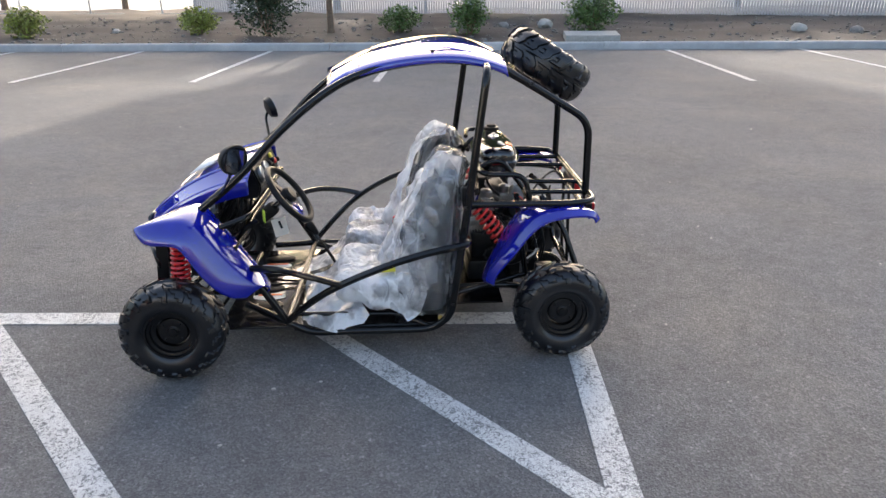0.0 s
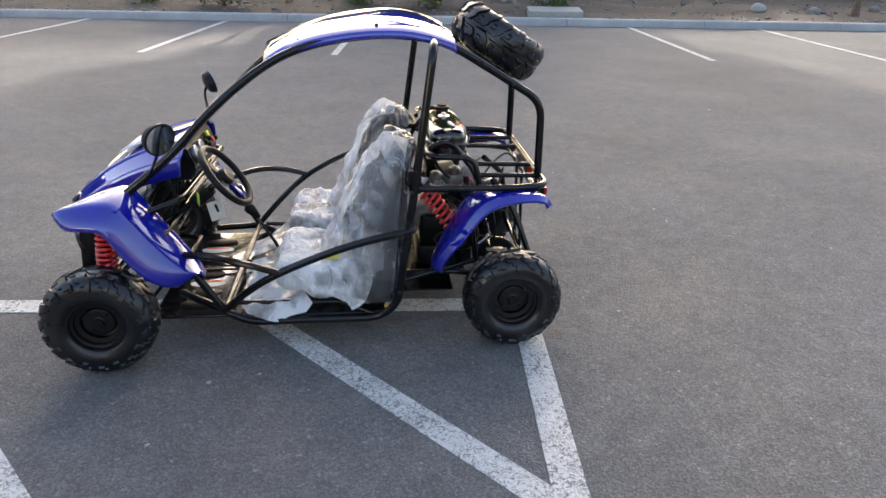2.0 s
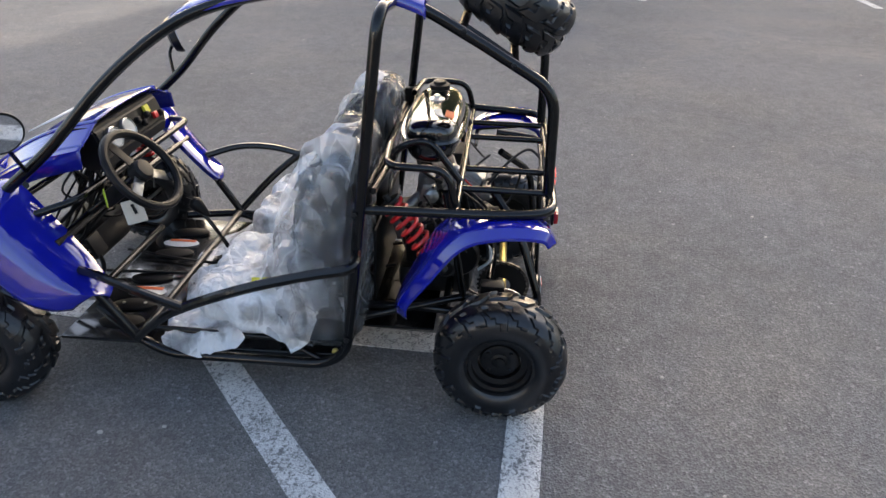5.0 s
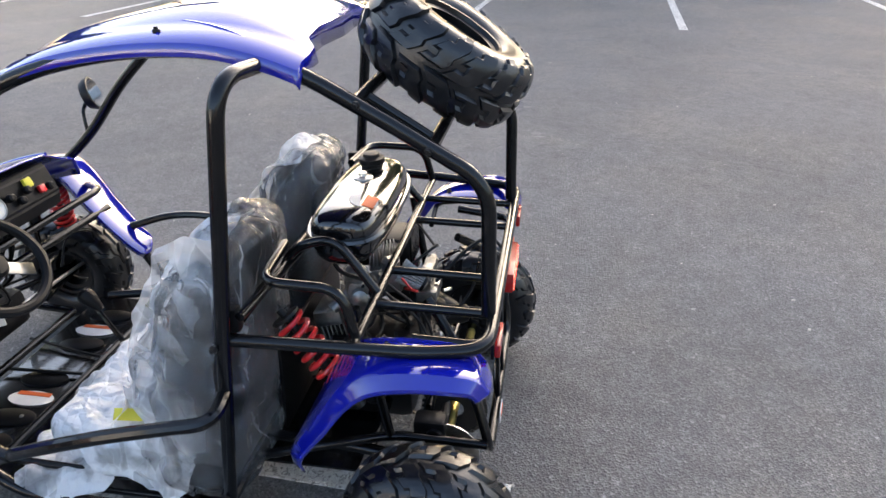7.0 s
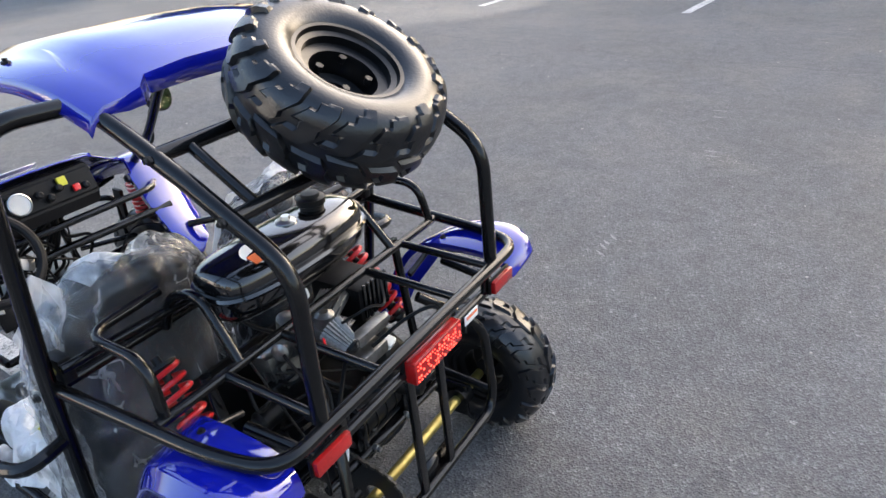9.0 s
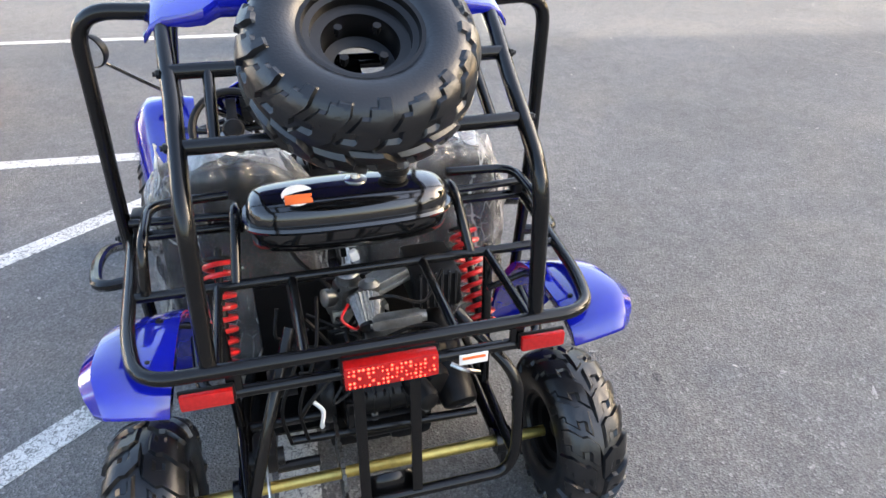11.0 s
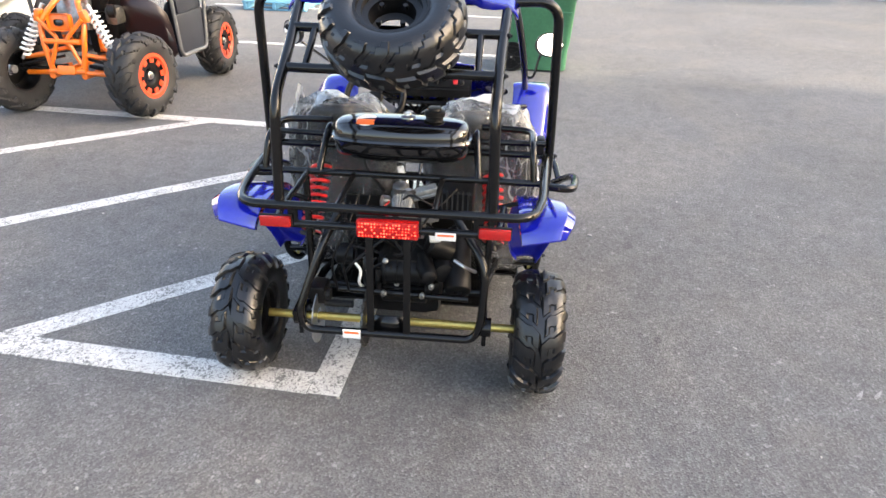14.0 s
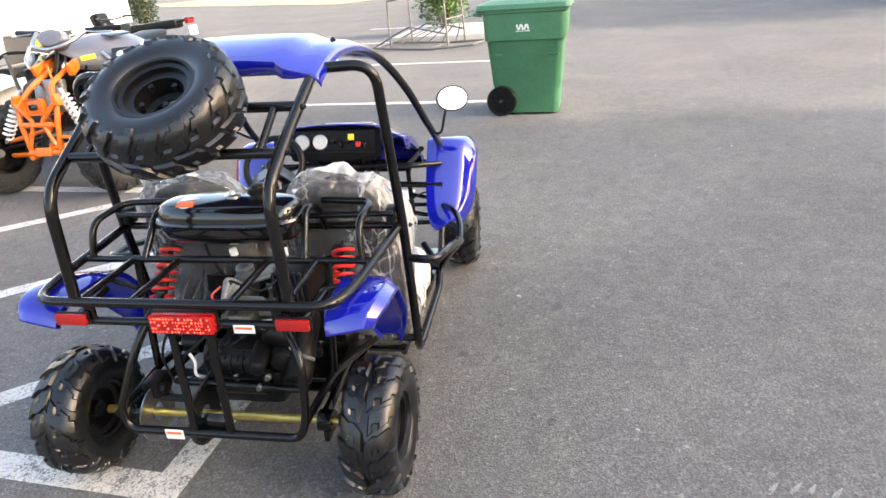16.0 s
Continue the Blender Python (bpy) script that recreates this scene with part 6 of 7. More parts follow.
for r, h in ((0.038, 0.0), (0.024, 0.075)):
    rings.append([bm.verts.new(m @ Vector((r * (1 if k % 2 else 0.86) * math.cos(math.pi * k / 22), r * (1 if k % 2 else 0.86) * math.sin(math.pi * k / 22), h))) for k in range(44)])
for k in range(44):
    bm.faces.new((rings[0][k], rings[0][(k + 1) % 44], rings[1][(k + 1) % 44], rings[1][k]))
bm.faces.new(rings[0])
bm.faces.new(rings[1])
filt = part("air_filter", bm, "pleat", kart, "pale pleated cone air filter")
part("filter_cap", lathe(bmesh.new(), [(0.025, 0.072), (0.025, 0.080), (0.010, 0.086)], m, 20), "engine", filt)
bm = box(bmesh.new(), (0.50, 0.195, 0.585), (0.17, 0.125, 0.10), 0.014)
bat = part("battery_box", bm, "black", kart, "black battery box")
bm = box(bmesh.new(), (0.66, 0.05, 0.525), (0.06, 0.10, 0.035), 0.006)
part("solenoid", bm, "alloy", kart)
# casings that show from behind: crankcase barrel, end covers, bosses, brackets
bm = bmesh.new()
lathe(bm, [(0.020, -0.095), (0.046, -0.092), (0.050, -0.08), (0.050, 0.07), (0.046, 0.08), (0.030, 0.082)], pose(0.655, 0.035, 0.365, 90, 0, 0), 28)
lathe(bm, [(0.020, -0.085), (0.034, -0.08), (0.034, 0.07), (0.025, 0.08)], pose(0.675, 0.03, 0.285, 90, 0, 0), 22)
for y in (-0.035, 0.005, 0.045, 0.085):
    lathe(bm, [(0.050, -0.003), (0.0535, -0.003), (0.0535, 0.003), (0.050, 0.003)], pose(0.655, y, 0.365, 90, 0, 0), 28, closed=True)
part("crankcase_barrel", bm, "engine", engine)
part("starter_drum", lathe(bmesh.new(), [(0.020, -0.05), (0.038, -0.045), (0.042, -0.03), (0.042, 0.035), (0.034, 0.045), (0.014, 0.048)], pose(0.62, 0.148, 0.445, 60, 25, 0), 24), "black", engine)
bm = box(bmesh.new(), (0.70, 0.03, 0.30), (0.022, 0.19, 0.024), 0.004)
box(bm, (0.695, -0.055, 0.34), (0.03, 0.02, 0.10), 0.005)
box(bm, (0.695, 0.118, 0.34), (0.03, 0.022, 0.10), 0.005)
part("engine_bracket", bm, "tube", engine)
for x, y, z in ((0.712, -0.035, 0.303), (0.712, 0.10, 0.303), (0.708, 0.118, 0.375), (0.70, 0.13, 0.335)):
    part("engine_bolt", lathe(bmesh.new(), [(0.011, 0), (0.011, 0.012), (0.007, 0.014), (0.007, 0.022)], pose(x, y, z, 0, 90, 0), 6), "alloy", engine)
part("breather_plug", lathe(bmesh.new(), [(0.008, 0), (0.010, 0.008), (0.010, 0.020), (0.004, 0.024)], pose(0.69, -0.03, 0.415, 0, 60, 0), 12), "alloy", engine)
part("spark_cap", box(bmesh.new(), (0.66, 0.135, 0.50), (0.03, 0.04, 0.018), 0.005, pose(0, 0, 0, 0, 20, 12)), "label", engine)
part("white_connector", box(bmesh.new(), (0.53, 0.0, 0.69), (0.018, 0.022, 0.028), 0.005, pose(0, 0, 0, 14, 0, 10)), "label", kart)
bm = box(bmesh.new(), (0.655, 0.075, 0.575), (0.035, 0.12, 0.030), 0.008)
rod(bm, (0.655, 0.01, 0.575), (0.655, 0.145, 0.575), 0.014, 12)
part("carburettor_bowl", bm, "alloy", kart)
for k in range(6):
    part("louvre", box(bmesh.new(), (0.588, 0.150 + 0.018 * k, 0.595), (0.008, 0.008, 0.10), 0.002), "gloss_black", bat)
for k, y in enumerate((-0.20, -0.16)):
    part("control_cable", sweep(bmesh.new(), spline([(0.71, y, 0.30), (0.72, y - 0.01, 0.42), (0.68, y + 0.04, 0.54), (0.58, y + 0.06, 0.62)], 6), 0.0045, 6), "black", kart)
part("control_cable", sweep(bmesh.new(), spline([(0.80, 0.09, 0.60), (0.78, 0.075, 0.52), (0.74, 0.03, 0.47), (0.70, 0.0, 0.45)], 6), 0.005, 6), "black", kart)
part("control_cable", sweep(bmesh.new(), spline([(0.62, 0.02, 0.62), (0.68, 0.06, 0.66), (0.66, 0.14, 0.62), (0.60, 0.20, 0.66)], 6), 0.004, 6), "black", kart)
part("red_lead", sweep(bmesh.new(), spline([(0.60, -0.03, 0.60), (0.63, -0.05, 0.58), (0.64, -0.02, 0.555), (0.60, 0.0, 0.55)], 6), 0.0038, 6), "red", kart)
# exhaust
part("exhaust_pipe", sweep(bmesh.new(), spline([(0.37, 0.05, 0.34), (0.36, 0.14, 0.27), (0.45, 0.20, 0.26), (0.52, 0.215, 0.33)], 6), 0.014, 10), "engine", kart)
bm = lathe(bmesh.new(), [(0.020, -0.02), (0.042, 0.0), (0.047, 0.02), (0.047, 0.225), (0.044, 0.24), (0.036, 0.245), (0.014, 0.246), (0.012, 0.235)], pose(0.505, 0.205, 0.455, 0, 124, 5), 28)
mf = part("muffler", bm, "black", kart, "matt black muffler can")
part("muffler_clamp", sweep(bmesh.new(), spline([(0.672, 0.205, 0.425), (0.69, 0.235, 0.415), (0.685, 0.26, 0.40), (0.675, 0.28, 0.385)], 5), 0.006, 6), "steel", mf)
part("clutch_lever", sweep(bmesh.new(), spline([(0.66, -0.12, 0.29), (0.70, -0.125, 0.33), (0.70, -0.118, 0.375), (0.69, -0.138, 0.40)], 6), 0.0052, 8), "label", kart, "white clutch lever")
part("skid_tube", tube([(0.70, -0.20, 0.30), (0.72, 0.26, 0.30)], 0.0115), "tube", kart)
rnd = random.Random(8)
for k in range(14):
    a = Vector((rnd.uniform(0.42, 0.66), rnd.uniform(-0.2, 0.25), rnd.uniform(0.36, 0.60)))
    b = Vector((rnd.uniform(0.40, 0.70), rnd.uniform(-0.2, 0.25), rnd.uniform(0.36, 0.62)))
    mid_ = (a + b) / 2 + Vector((0.03, rnd.uniform(-0.08, 0.08), rnd.uniform(-0.08, 0.04)))
    part("cable", sweep(bmesh.new(), spline([a, mid_, b], 6), rnd.choice((0.0035, 0.005, 0.006)), 6), "black", kart)
for k, (p, r) in enumerate((((0.55, -0.20, 0.36), 0.04), ((0.50, -0.16, 0.42), 0.03))):
    part("gearbox_cover", lathe(bmesh.new(), [(r, -0.03), (r, 0.03), (r * 0.7, 0.04)], pose(*p, 90, 0, 0), 18), "engine", kart)

# tail lamp, reflectors, stickers
bm = box(bmesh.new(), (0.893, 0.012, 0.637), (0.030, 0.190, 0.056), 0.006)
lamp = part("tail_lamp", bm, "lens", kart, "wide red faceted tail lamp")
# facets given a red glow that imitates bright glints in the lens
facet = material("glint_facet", (0.75, 0.035, 0.025), 0.15, coat=0.8)
em = facet.node_tree.nodes["Principled BSDF"]
em.inputs["Emission Color"].default_value = (1.0, 0.06, 0.03, 1)
em.inputs["Emission Strength"].default_value = 0.9
bm = bmesh.new()
rng = random.Random(12)
for i in range(19):
    for j in range(5):
        y, z = -0.073 + 0.0094 * i, 0.6165 + 0.0100 * j
        r = rng.choice((0.0, 0.0, 0.0018, 0.0026, 0.0034))
        if r:
            lathe(bm, [(r, 0), (r * 0.8, 0.0020), (r * 0.3, 0.0030)], pose(0.9075, y + rng.uniform(-0.001, 0.001), z, 0, 90, 0), 7)
part("glint_facets", bm, facet, lamp)
part("lamp_back", box(bmesh.new(), (0.874, 0.012, 0.637), (0.012, 0.20, 0.062), 0.004), "black", lamp)
for s in (1, -1):
    bm = box(bmesh.new(), (0.894, 0.335 * s, 0.640), (0.014, 0.096, 0.034), 0.005)
    rf = part("reflector", bm, "lens", kart, "flat red reflector")
    part("reflector_back", box(bmesh.new(), (0.884, 0.335 * s, 0.640), (0.008, 0.102, 0.040), 0.003), "black", rf)
for (x, y, z), (w, h), red in (((0.886, 0.187, 0.618), (0.062, 0.026), True), ((0.888, -0.115, 0.240), (0.060, 0.034), True)):
    lb = part("sticker", box(bmesh.new(), (x, y, z), (0.003, w, h), 0.001), "label", kart, "small white sticker with a red line")
    part("line", box(bmesh.new(), (x + 0.0025, y, z + h * 0.18), (0.002, w * 0.8, h * 0.22), 0), "orange_label", lb)
part("tail_wire", sweep(bmesh.new(), spline([(0.87, 0.11, 0.63), (0.82, 0.13, 0.66), (0.75, 0.10, 0.62), (0.68, 0.05, 0.55)], 6), 0.005, 6), "black", kart)

# ---------------------------------------------------------------- wheeled bin
def bin_ring(bm, x0, x1, y0, y1, z, r=0.06, n=4):
    pts = []
    for cx, cy, a0 in ((x1 - r, y1 - r, 0), (x0 + r, y1 - r, 90), (x0 + r, y0 + r, 180), (x1 - r, y0 + r, 270)):
        for k in range(n + 1):
            a = radians(a0 + 90 * k / n)
            pts.append(bm.verts.new((cx + r * math.cos(a), cy + r * math.sin(a), z)))
    return pts


def bridge(bm, rings, cap0=True, cap1=True):
    for u, v in zip(rings, rings[1:]):
        for k in range(len(u)):
            bm.faces.new((u[k], u[(k + 1) % len(u)], v[(k + 1) % len(u)], v[k]))
    if cap0:
        bm.faces.new(rings[0][::-1])
    if cap1:
        bm.faces.new(rings[-1])


wheelie = empty("wheeled_bin", pose(-4.73, 0.11, 0, 0, 0, 2.6), "tall green plastic wheeled bin with a closed lid", "bin")
bm = bmesh.new()
st = [(0.24, -0.20, 0.33, 0.02), (0.245, -0.215, 0.335, 0.05), (0.25, -0.30, 0.34, 0.24), (0.268, -0.325, 0.352, 0.30), (0.305, -0.365, 0.375, 0.72), (0.312, -0.372, 0.38, 0.735),
      (0.330, -0.385, 0.405, 0.745), (0.338, -0.395, 0.415, 0.99), (0.352, -0.41, 0.43, 1.0), (0.352, -0.41, 0.43, 1.025)]
bridge(bm, [bin_ring(bm, -w, w, a, b, z) for w, a, b, z in st])
part("body", bm, "bin_green", wheelie)
bm = bmesh.new()
bridge(bm, [bin_ring(bm, -w, w, a, b, z) for w, a, b, z in ((0.36, -0.46, 0.445, 1.022), (0.365, -0.465, 0.45, 1.035), (0.35, -0.45, 0.43, 1.075), (0.25, -0.35, 0.33, 1.10))])
part("lid", bm, "bin_green", wheelie, "green plastic lid")
part("handle", tube([(-0.30, -0.40, 0.985), (-0.30, -0.485, 0.995), (0.30, -0.485, 0.995), (0.30, -0.40, 0.985)], 0.016, 0.03), "bin_green", wheelie)
part("axle", rod(bmesh.new(), (-0.30, -0.235, 0.15), (0.32, -0.235, 0.15), 0.011), "rust", wheelie)
for x in (0.275, -0.275):
    bm = lathe(bmesh.new(), [(0.035, -0.028), (0.142, -0.030), (0.15, -0.02), (0.15, 0.02), (0.142, 0.030), (0.115, 0.028), (0.11, 0.012), (0.035, 0.012), (0.030, 0.030), (0.012, 0.034)], seg=32)
    w = part("wheel", bm, "black", wheelie, "black plastic wheel")
    w.matrix_basis = pose(x, -0.235, 0.15, 0, 90 if x > 0 else -90, 0)
    for k in range(8):
        a = 2 * math.pi * k / 8
        s = part("spoke", box(bmesh.new(), (0.072, 0, 0.018), (0.085, 0.012, 0.014), 0.002), "black", w)
        s.matrix_basis = pose(0, 0, 0, 0, 0, 45 * k)
for y in (-0.26, 0.29):
    part("grip", box(bmesh.new(), (0.292, y, 0.60), (0.028, 0.10, 0.035), 0.008, pose(0, 0, 0, 0, 6, 0)), "bin_green", wheelie)
bm = bmesh.new()
for k, (y, w) in enumerate(((-0.062, 0.016), (-0.040, 0.016), (-0.016, 0.018), (0.012, 0.016), (0.036, 0.018))):
    box(bm, (0.3372, y + 0.01, 0.865), (0.003, w, 0.052), 0.0005, pose(0, 0, 0, 16 * (-1) ** k, 0, 0))
box(bm, (0.3368, 0.0, 0.828), (0.003, 0.13, 0.007), 0)
part("logo_shape", bm, "label", wheelie, "small white logo shapes")

# ---------------------------------------------------------------- parked quad
quad = empty("quad_bike", pose(-1.86, -3.18, 0, 0, 0, 7) @ Matrix.Scale(1.12, 4), "orange-framed grey quad bike with orange wheel rims, parked", "quad bike")
# forward is +x; front axle at the origin, rear axle 1.36 m behind
QR, QW = 0.283, 0.20
q_tyre = None
for x, y in ((0.0, -0.45), (0.0, 0.45), (-1.36, -0.44), (-1.36, 0.44)):
    turn = pose(x, y, QR, 0, 0, (0 if y < 0 else 180) - (12 if x == 0 else 0))
    if q_tyre is None:
        w = part("wheel", lathe(bmesh.new(), [(0.118, 0.045), (0.118, 0.06), (0.09, 0.07), (0.055, 0.062), (0.045, 0.05)], TURN_Y, 28, closed=True), "rim", quad)
        w.matrix_basis = turn
        q_tyre = part("tyre", tyre_mesh(QR, QW, 0.135, 16, 0.018, 0.62), "dusty_rubber", w, smooth=28)
        q_rim = part("rim", lathe(bmesh.new(), [(0.146, 0.085), (0.146, 0.075), (0.13, 0.07), (0.12, -0.06), (0.14, -0.08), (0.128, -0.08), (0.112, -0.05), (0.112, 0.055), (0.128, 0.085)],
                                       TURN_Y, 36, closed=True), "rim", w)
        lug = part("rim_lug", box(bmesh.new(), (0.112, 0, 0.075), (0.052, 0.038, 0.008), 0.003), "rim_orange", w)
        lug.matrix_basis = TURN_Y
        lugs_ = [TURN_Y @ pose(0, 0, 0, 0, 0, 40 * k) for k in range(1, 9)]
        for lm in lugs_:
            share("rim_lug", lug, w, lm)
        bm = bmesh.new()
        lathe(bm, [(0.150, 0.082), (0.150, 0.090), (0.128, 0.092), (0.118, 0.080), (0.128, 0.078)], TURN_Y, 36, closed=True)
        q_sp = part("bead_ring", bm, "rim_orange", w, "orange bead ring")
        q_nave = part("nave", nave_mesh(0.055), "steel", w)
        q_hub = w
    else:
        w = share("wheel", q_hub, quad, turn)
        for src, nm in ((q_tyre, "tyre"), (q_rim, "rim"), (q_sp, "bead_ring"), (q_nave, "nave")):
            share(nm, src, w, Matrix())
        for lm in [TURN_Y, *lugs_]:
            share("rim_lug", lug, w, lm)


def qpart(name, bm, mat, label=""):
    return part(name, bm, mat, quad, label)


for s in (1, -1):
    qpart("front_tower", tube([(0.10, 0.11 * s, 0.30), (0.09, 0.14 * s, 0.50), (0.06, 0.15 * s, 0.62), (-0.03, 0.07 * s, 0.74), (-0.25, 0.06 * s, 0.82)], 0.018, 0.05), "orange")
    qpart("lower_rail", tube([(0.12, 0.11 * s, 0.28), (-0.30, 0.13 * s, 0.27), (-1.0, 0.13 * s, 0.28), (-1.25, 0.12 * s, 0.55), (-1.30, 0.11 * s, 0.72)], 0.020, 0.08), "orange")
    qpart("front_arm", tube([(0.10, 0.12 * s, 0.30), (0.01, 0.36 * s, 0.27), (-0.14, 0.12 * s, 0.30)], 0.017, 0.03), "orange")
    qpart("front_arm", tube([(0.10, 0.12 * s, 0.42), (0.01, 0.35 * s, 0.37), (-0.14, 0.12 * s, 0.42)], 0.014, 0.03), "orange")
    qpart("drive_shaft", rod(bmesh.new(), (-0.02, 0.08 * s, 0.32), (0.0, 0.40 * s, QR), 0.014), "black")
    qpart("half_shaft", rod(bmesh.new(), (-1.36, 0.05 * s, QR + 0.02), (-1.36, 0.40 * s, QR), 0.016), "black")
    a, b = Vector((-0.01, 0.16 * s, 0.70)), Vector((0.05, 0.34 * s, 0.37))
    d = b - a
    m = Matrix.Translation(a) @ d.to_track_quat("Z", "Y").to_matrix().to_4x4()
    sh = qpart("shock_absorber", lathe(bmesh.new(), [(0.016, -0.02), (0.016, 0.2), (0.011, 0.21), (0.011, d.length)], m, 12), "steel")
    pts = [m @ Vector((0.032 * math.cos(2 * math.pi * 9 * t / 140), 0.032 * math.sin(2 * math.pi * 9 * t / 140), 0.03 + (d.length - 0.07) * t / 140)) for t in range(141)]
    part("coil_spring", sweep(bmesh.new(), pts, 0.0085, 6), "white_paint", sh, "white coil spring")
    # plastics
    fw = [[(0.02, 0.12 * s, 1.00), (0.00, 0.20 * s, 0.99), (-0.04, 0.27 * s, 0.94)], [(-0.10, 0.14 * s, 1.05), (-0.12, 0.24 * s, 1.03), (-0.16, 0.33 * s, 0.96)],
          [(-0.22, 0.16 * s, 1.02), (-0.24, 0.30 * s, 0.98), (-0.27, 0.42 * s, 0.90)], [(-0.30, 0.18 * s, 0.80), (-0.34, 0.36 * s, 0.74), (-0.38, 0.52 * s, 0.66)], [(-0.35, 0.18 * s, 0.50), (-0.40, 0.36 * s, 0.44), (-0.44, 0.50 * s, 0.38)]]
    shell(qpart("mudflap", loft([[(x - 0.02, y, z) for x, y, z in r] for r in fw[3:]] + [[(-0.45, 0.20 * s, 0.36), (-0.47, 0.36 * s, 0.31), (-0.48, 0.50 * s, 0.30)]]), "flap", "dark red-black mudflap"), 0.006, 1, 0)
    fl = [[(-0.38, 0.17 * s, 0.60), (-0.40, 0.30 * s, 0.58), (-0.42, 0.50 * s, 0.56)], [(-0.44, 0.17 * s, 0.34), (-0.45, 0.32 * s, 0.30), (-0.46, 0.50 * s, 0.31)], [(-0.70, 0.17 * s, 0.31), (-0.70, 0.32 * s, 0.28), (-0.70, 0.51 * s, 0.30)],
          [(-0.95, 0.17 * s, 0.34), (-0.95, 0.32 * s, 0.31), (-0.95, 0.50 * s, 0.33)], [(-1.02, 0.17 * s, 0.66), (-1.02, 0.32 * s, 0.66), (-1.00, 0.50 * s, 0.66)]]
    shell(qpart("footwell", loft(fl), "charcoal", "charcoal plastic footwell"), 0.008, 1, 0)
    bm = box(bmesh.new(), (-0.70, 0.515 * s, 0.46), (0.46, 0.02, 0.30), 0.02)
    qpart("side_panel", box(bm, (-0.72, 0.505 * s, 0.70), (0.40, 0.02, 0.24), 0.02, pose(0, 0, 0, 0, 8, 0)), "charcoal")
    qpart("panel_trim", tube([(-0.40, 0.525 * s, 0.92), (-0.475, 0.53 * s, 0.32), (-0.93, 0.53 * s, 0.31), (-1.0, 0.525 * s, 0.74)], 0.014, 0.06), "pale_grey", "pale grey edge of the side panel")
    rw = [[(-1.02, 0.16 * s, 0.72), (-1.0, 0.34 * s, 0.70), (-0.98, 0.52 * s, 0.64)], [(-1.16, 0.16 * s, 0.84), (-1.15, 0.34 * s, 0.82), (-1.14, 0.54 * s, 0.77)], [(-1.42, 0.16 * s, 0.87), (-1.42, 0.34 * s, 0.85), (-1.42, 0.54 * s, 0.80)], [(-1.68, 0.16 * s, 0.84), (-1.68, 0.34 * s, 0.80), (-1.68, 0.50 * s, 0.74)]]
    shell(qpart("rear_mudguard", loft(rw), "quad_silver"), 0.006, 2, 0)
    bez = qpart("headlamp_bezel", box(bmesh.new(), (-0.52, 0.345 * s, 0.845), (0.16, 0.15, 0.13), 0.03, pose(0, 0, 0, 0, -18, 28 * s)), "gloss_black", "black headlamp housing under the cowl")
    part("headlamp", lathe(bmesh.new(), [(0.040, -0.03), (0.044, 0.0), (0.036, 0.014), (0.015, 0.020)], pose(-0.455, 0.375 * s, 0.862, 0, 78, 30 * s), 22), "dial", bez, "clear round headlamp")
    qpart("lamp_bracket", tube([(-0.43, 0.24 * s, 0.90), (-0.42, 0.36 * s, 0.80), (-0.50, 0.46 * s, 0.86), (-0.60, 0.47 * s, 0.95)], 0.012, 0.03), "steel")
    qpart("side_fairing", box(bmesh.new(), (-0.27, 0.12 * s, 0.84), (0.22, 0.04, 0.08), 0.015, pose(0, 0, 0, 0, 14, 12 * s)), "orange", "orange tank fairing")
    qpart("engine_lump", box(bmesh.new(), (-0.30, 0.17 * s, 0.62), (0.14, 0.09, 0.12), 0.03), "alloy")
    qpart("engine_lump", lathe(bmesh.new(), [(0.02, -0.03), (0.045, -0.02), (0.045, 0.02), (0.02, 0.03)], pose(-0.20, 0.20 * s, 0.66, 90, 0, 20), 16), "engine")
    qpart("hand_grip", rod(bmesh.new(), (-0.38, 0.19 * s, 1.055), (-0.46, 0.42 * s, 1.06), 0.021), "black")
    qpart("brake_lever", sweep(bmesh.new(), spline([(-0.35, 0.22 * s, 1.055), (-0.33, 0.30 * s, 1.05), (-0.38, 0.40 * s, 1.045)], 5), 0.006, 6), "steel")
qpart("handlebar", tube([(-0.455, -0.40, 1.058), (-0.38, -0.19, 1.055), (-0.33, -0.08, 0.98), (-0.33, 0.08, 0.98), (-0.38, 0.19, 1.055), (-0.455, 0.40, 1.058)], 0.012, 0.05), "steel")
qpart("front_crossmember", tube([(0.10, -0.12, 0.50), (0.10, 0.12, 0.50)], 0.018), "orange")
for s in (1, -1):
    qpart("tower_brace", tube([(0.085, 0.15 * s, 0.64), (0.10, 0.03 * s, 0.52), (0.11, 0.10 * s, 0.36)], 0.014, 0.03), "orange")
    qpart("tower_brace", tube([(0.06, 0.15 * s, 0.66), (-0.12, 0.13 * s, 0.58), (-0.14, 0.12 * s, 0.40)], 0.015, 0.04), "orange")
    qpart("tower_lug", box(bmesh.new(), (0.05, 0.155 * s, 0.655), (0.06, 0.04, 0.08), 0.012, pose(0, 0, 0, 18 * s, 0, 0)), "orange")
    qpart("steering_rod", rod(bmesh.new(), (0.05, 0.04 * s, 0.40), (0.06, 0.36 * s, 0.33), 0.010), "black")
qpart("steering_stem", rod(bmesh.new(), (-0.05, 0, 0.50), (-0.31, 0, 0.97), 0.017), "black")
qpart("front_crossmember", tube([(0.11, -0.12, 0.31), (0.11, 0.12, 0.31)], 0.018), "orange")
qpart("tower_plate", box(bmesh.new(), (0.085, 0, 0.62), (0.014, 0.15, 0.11), 0.03, pose(0, 0, 0, 0, -6, 0)), "orange", "orange tower plate")
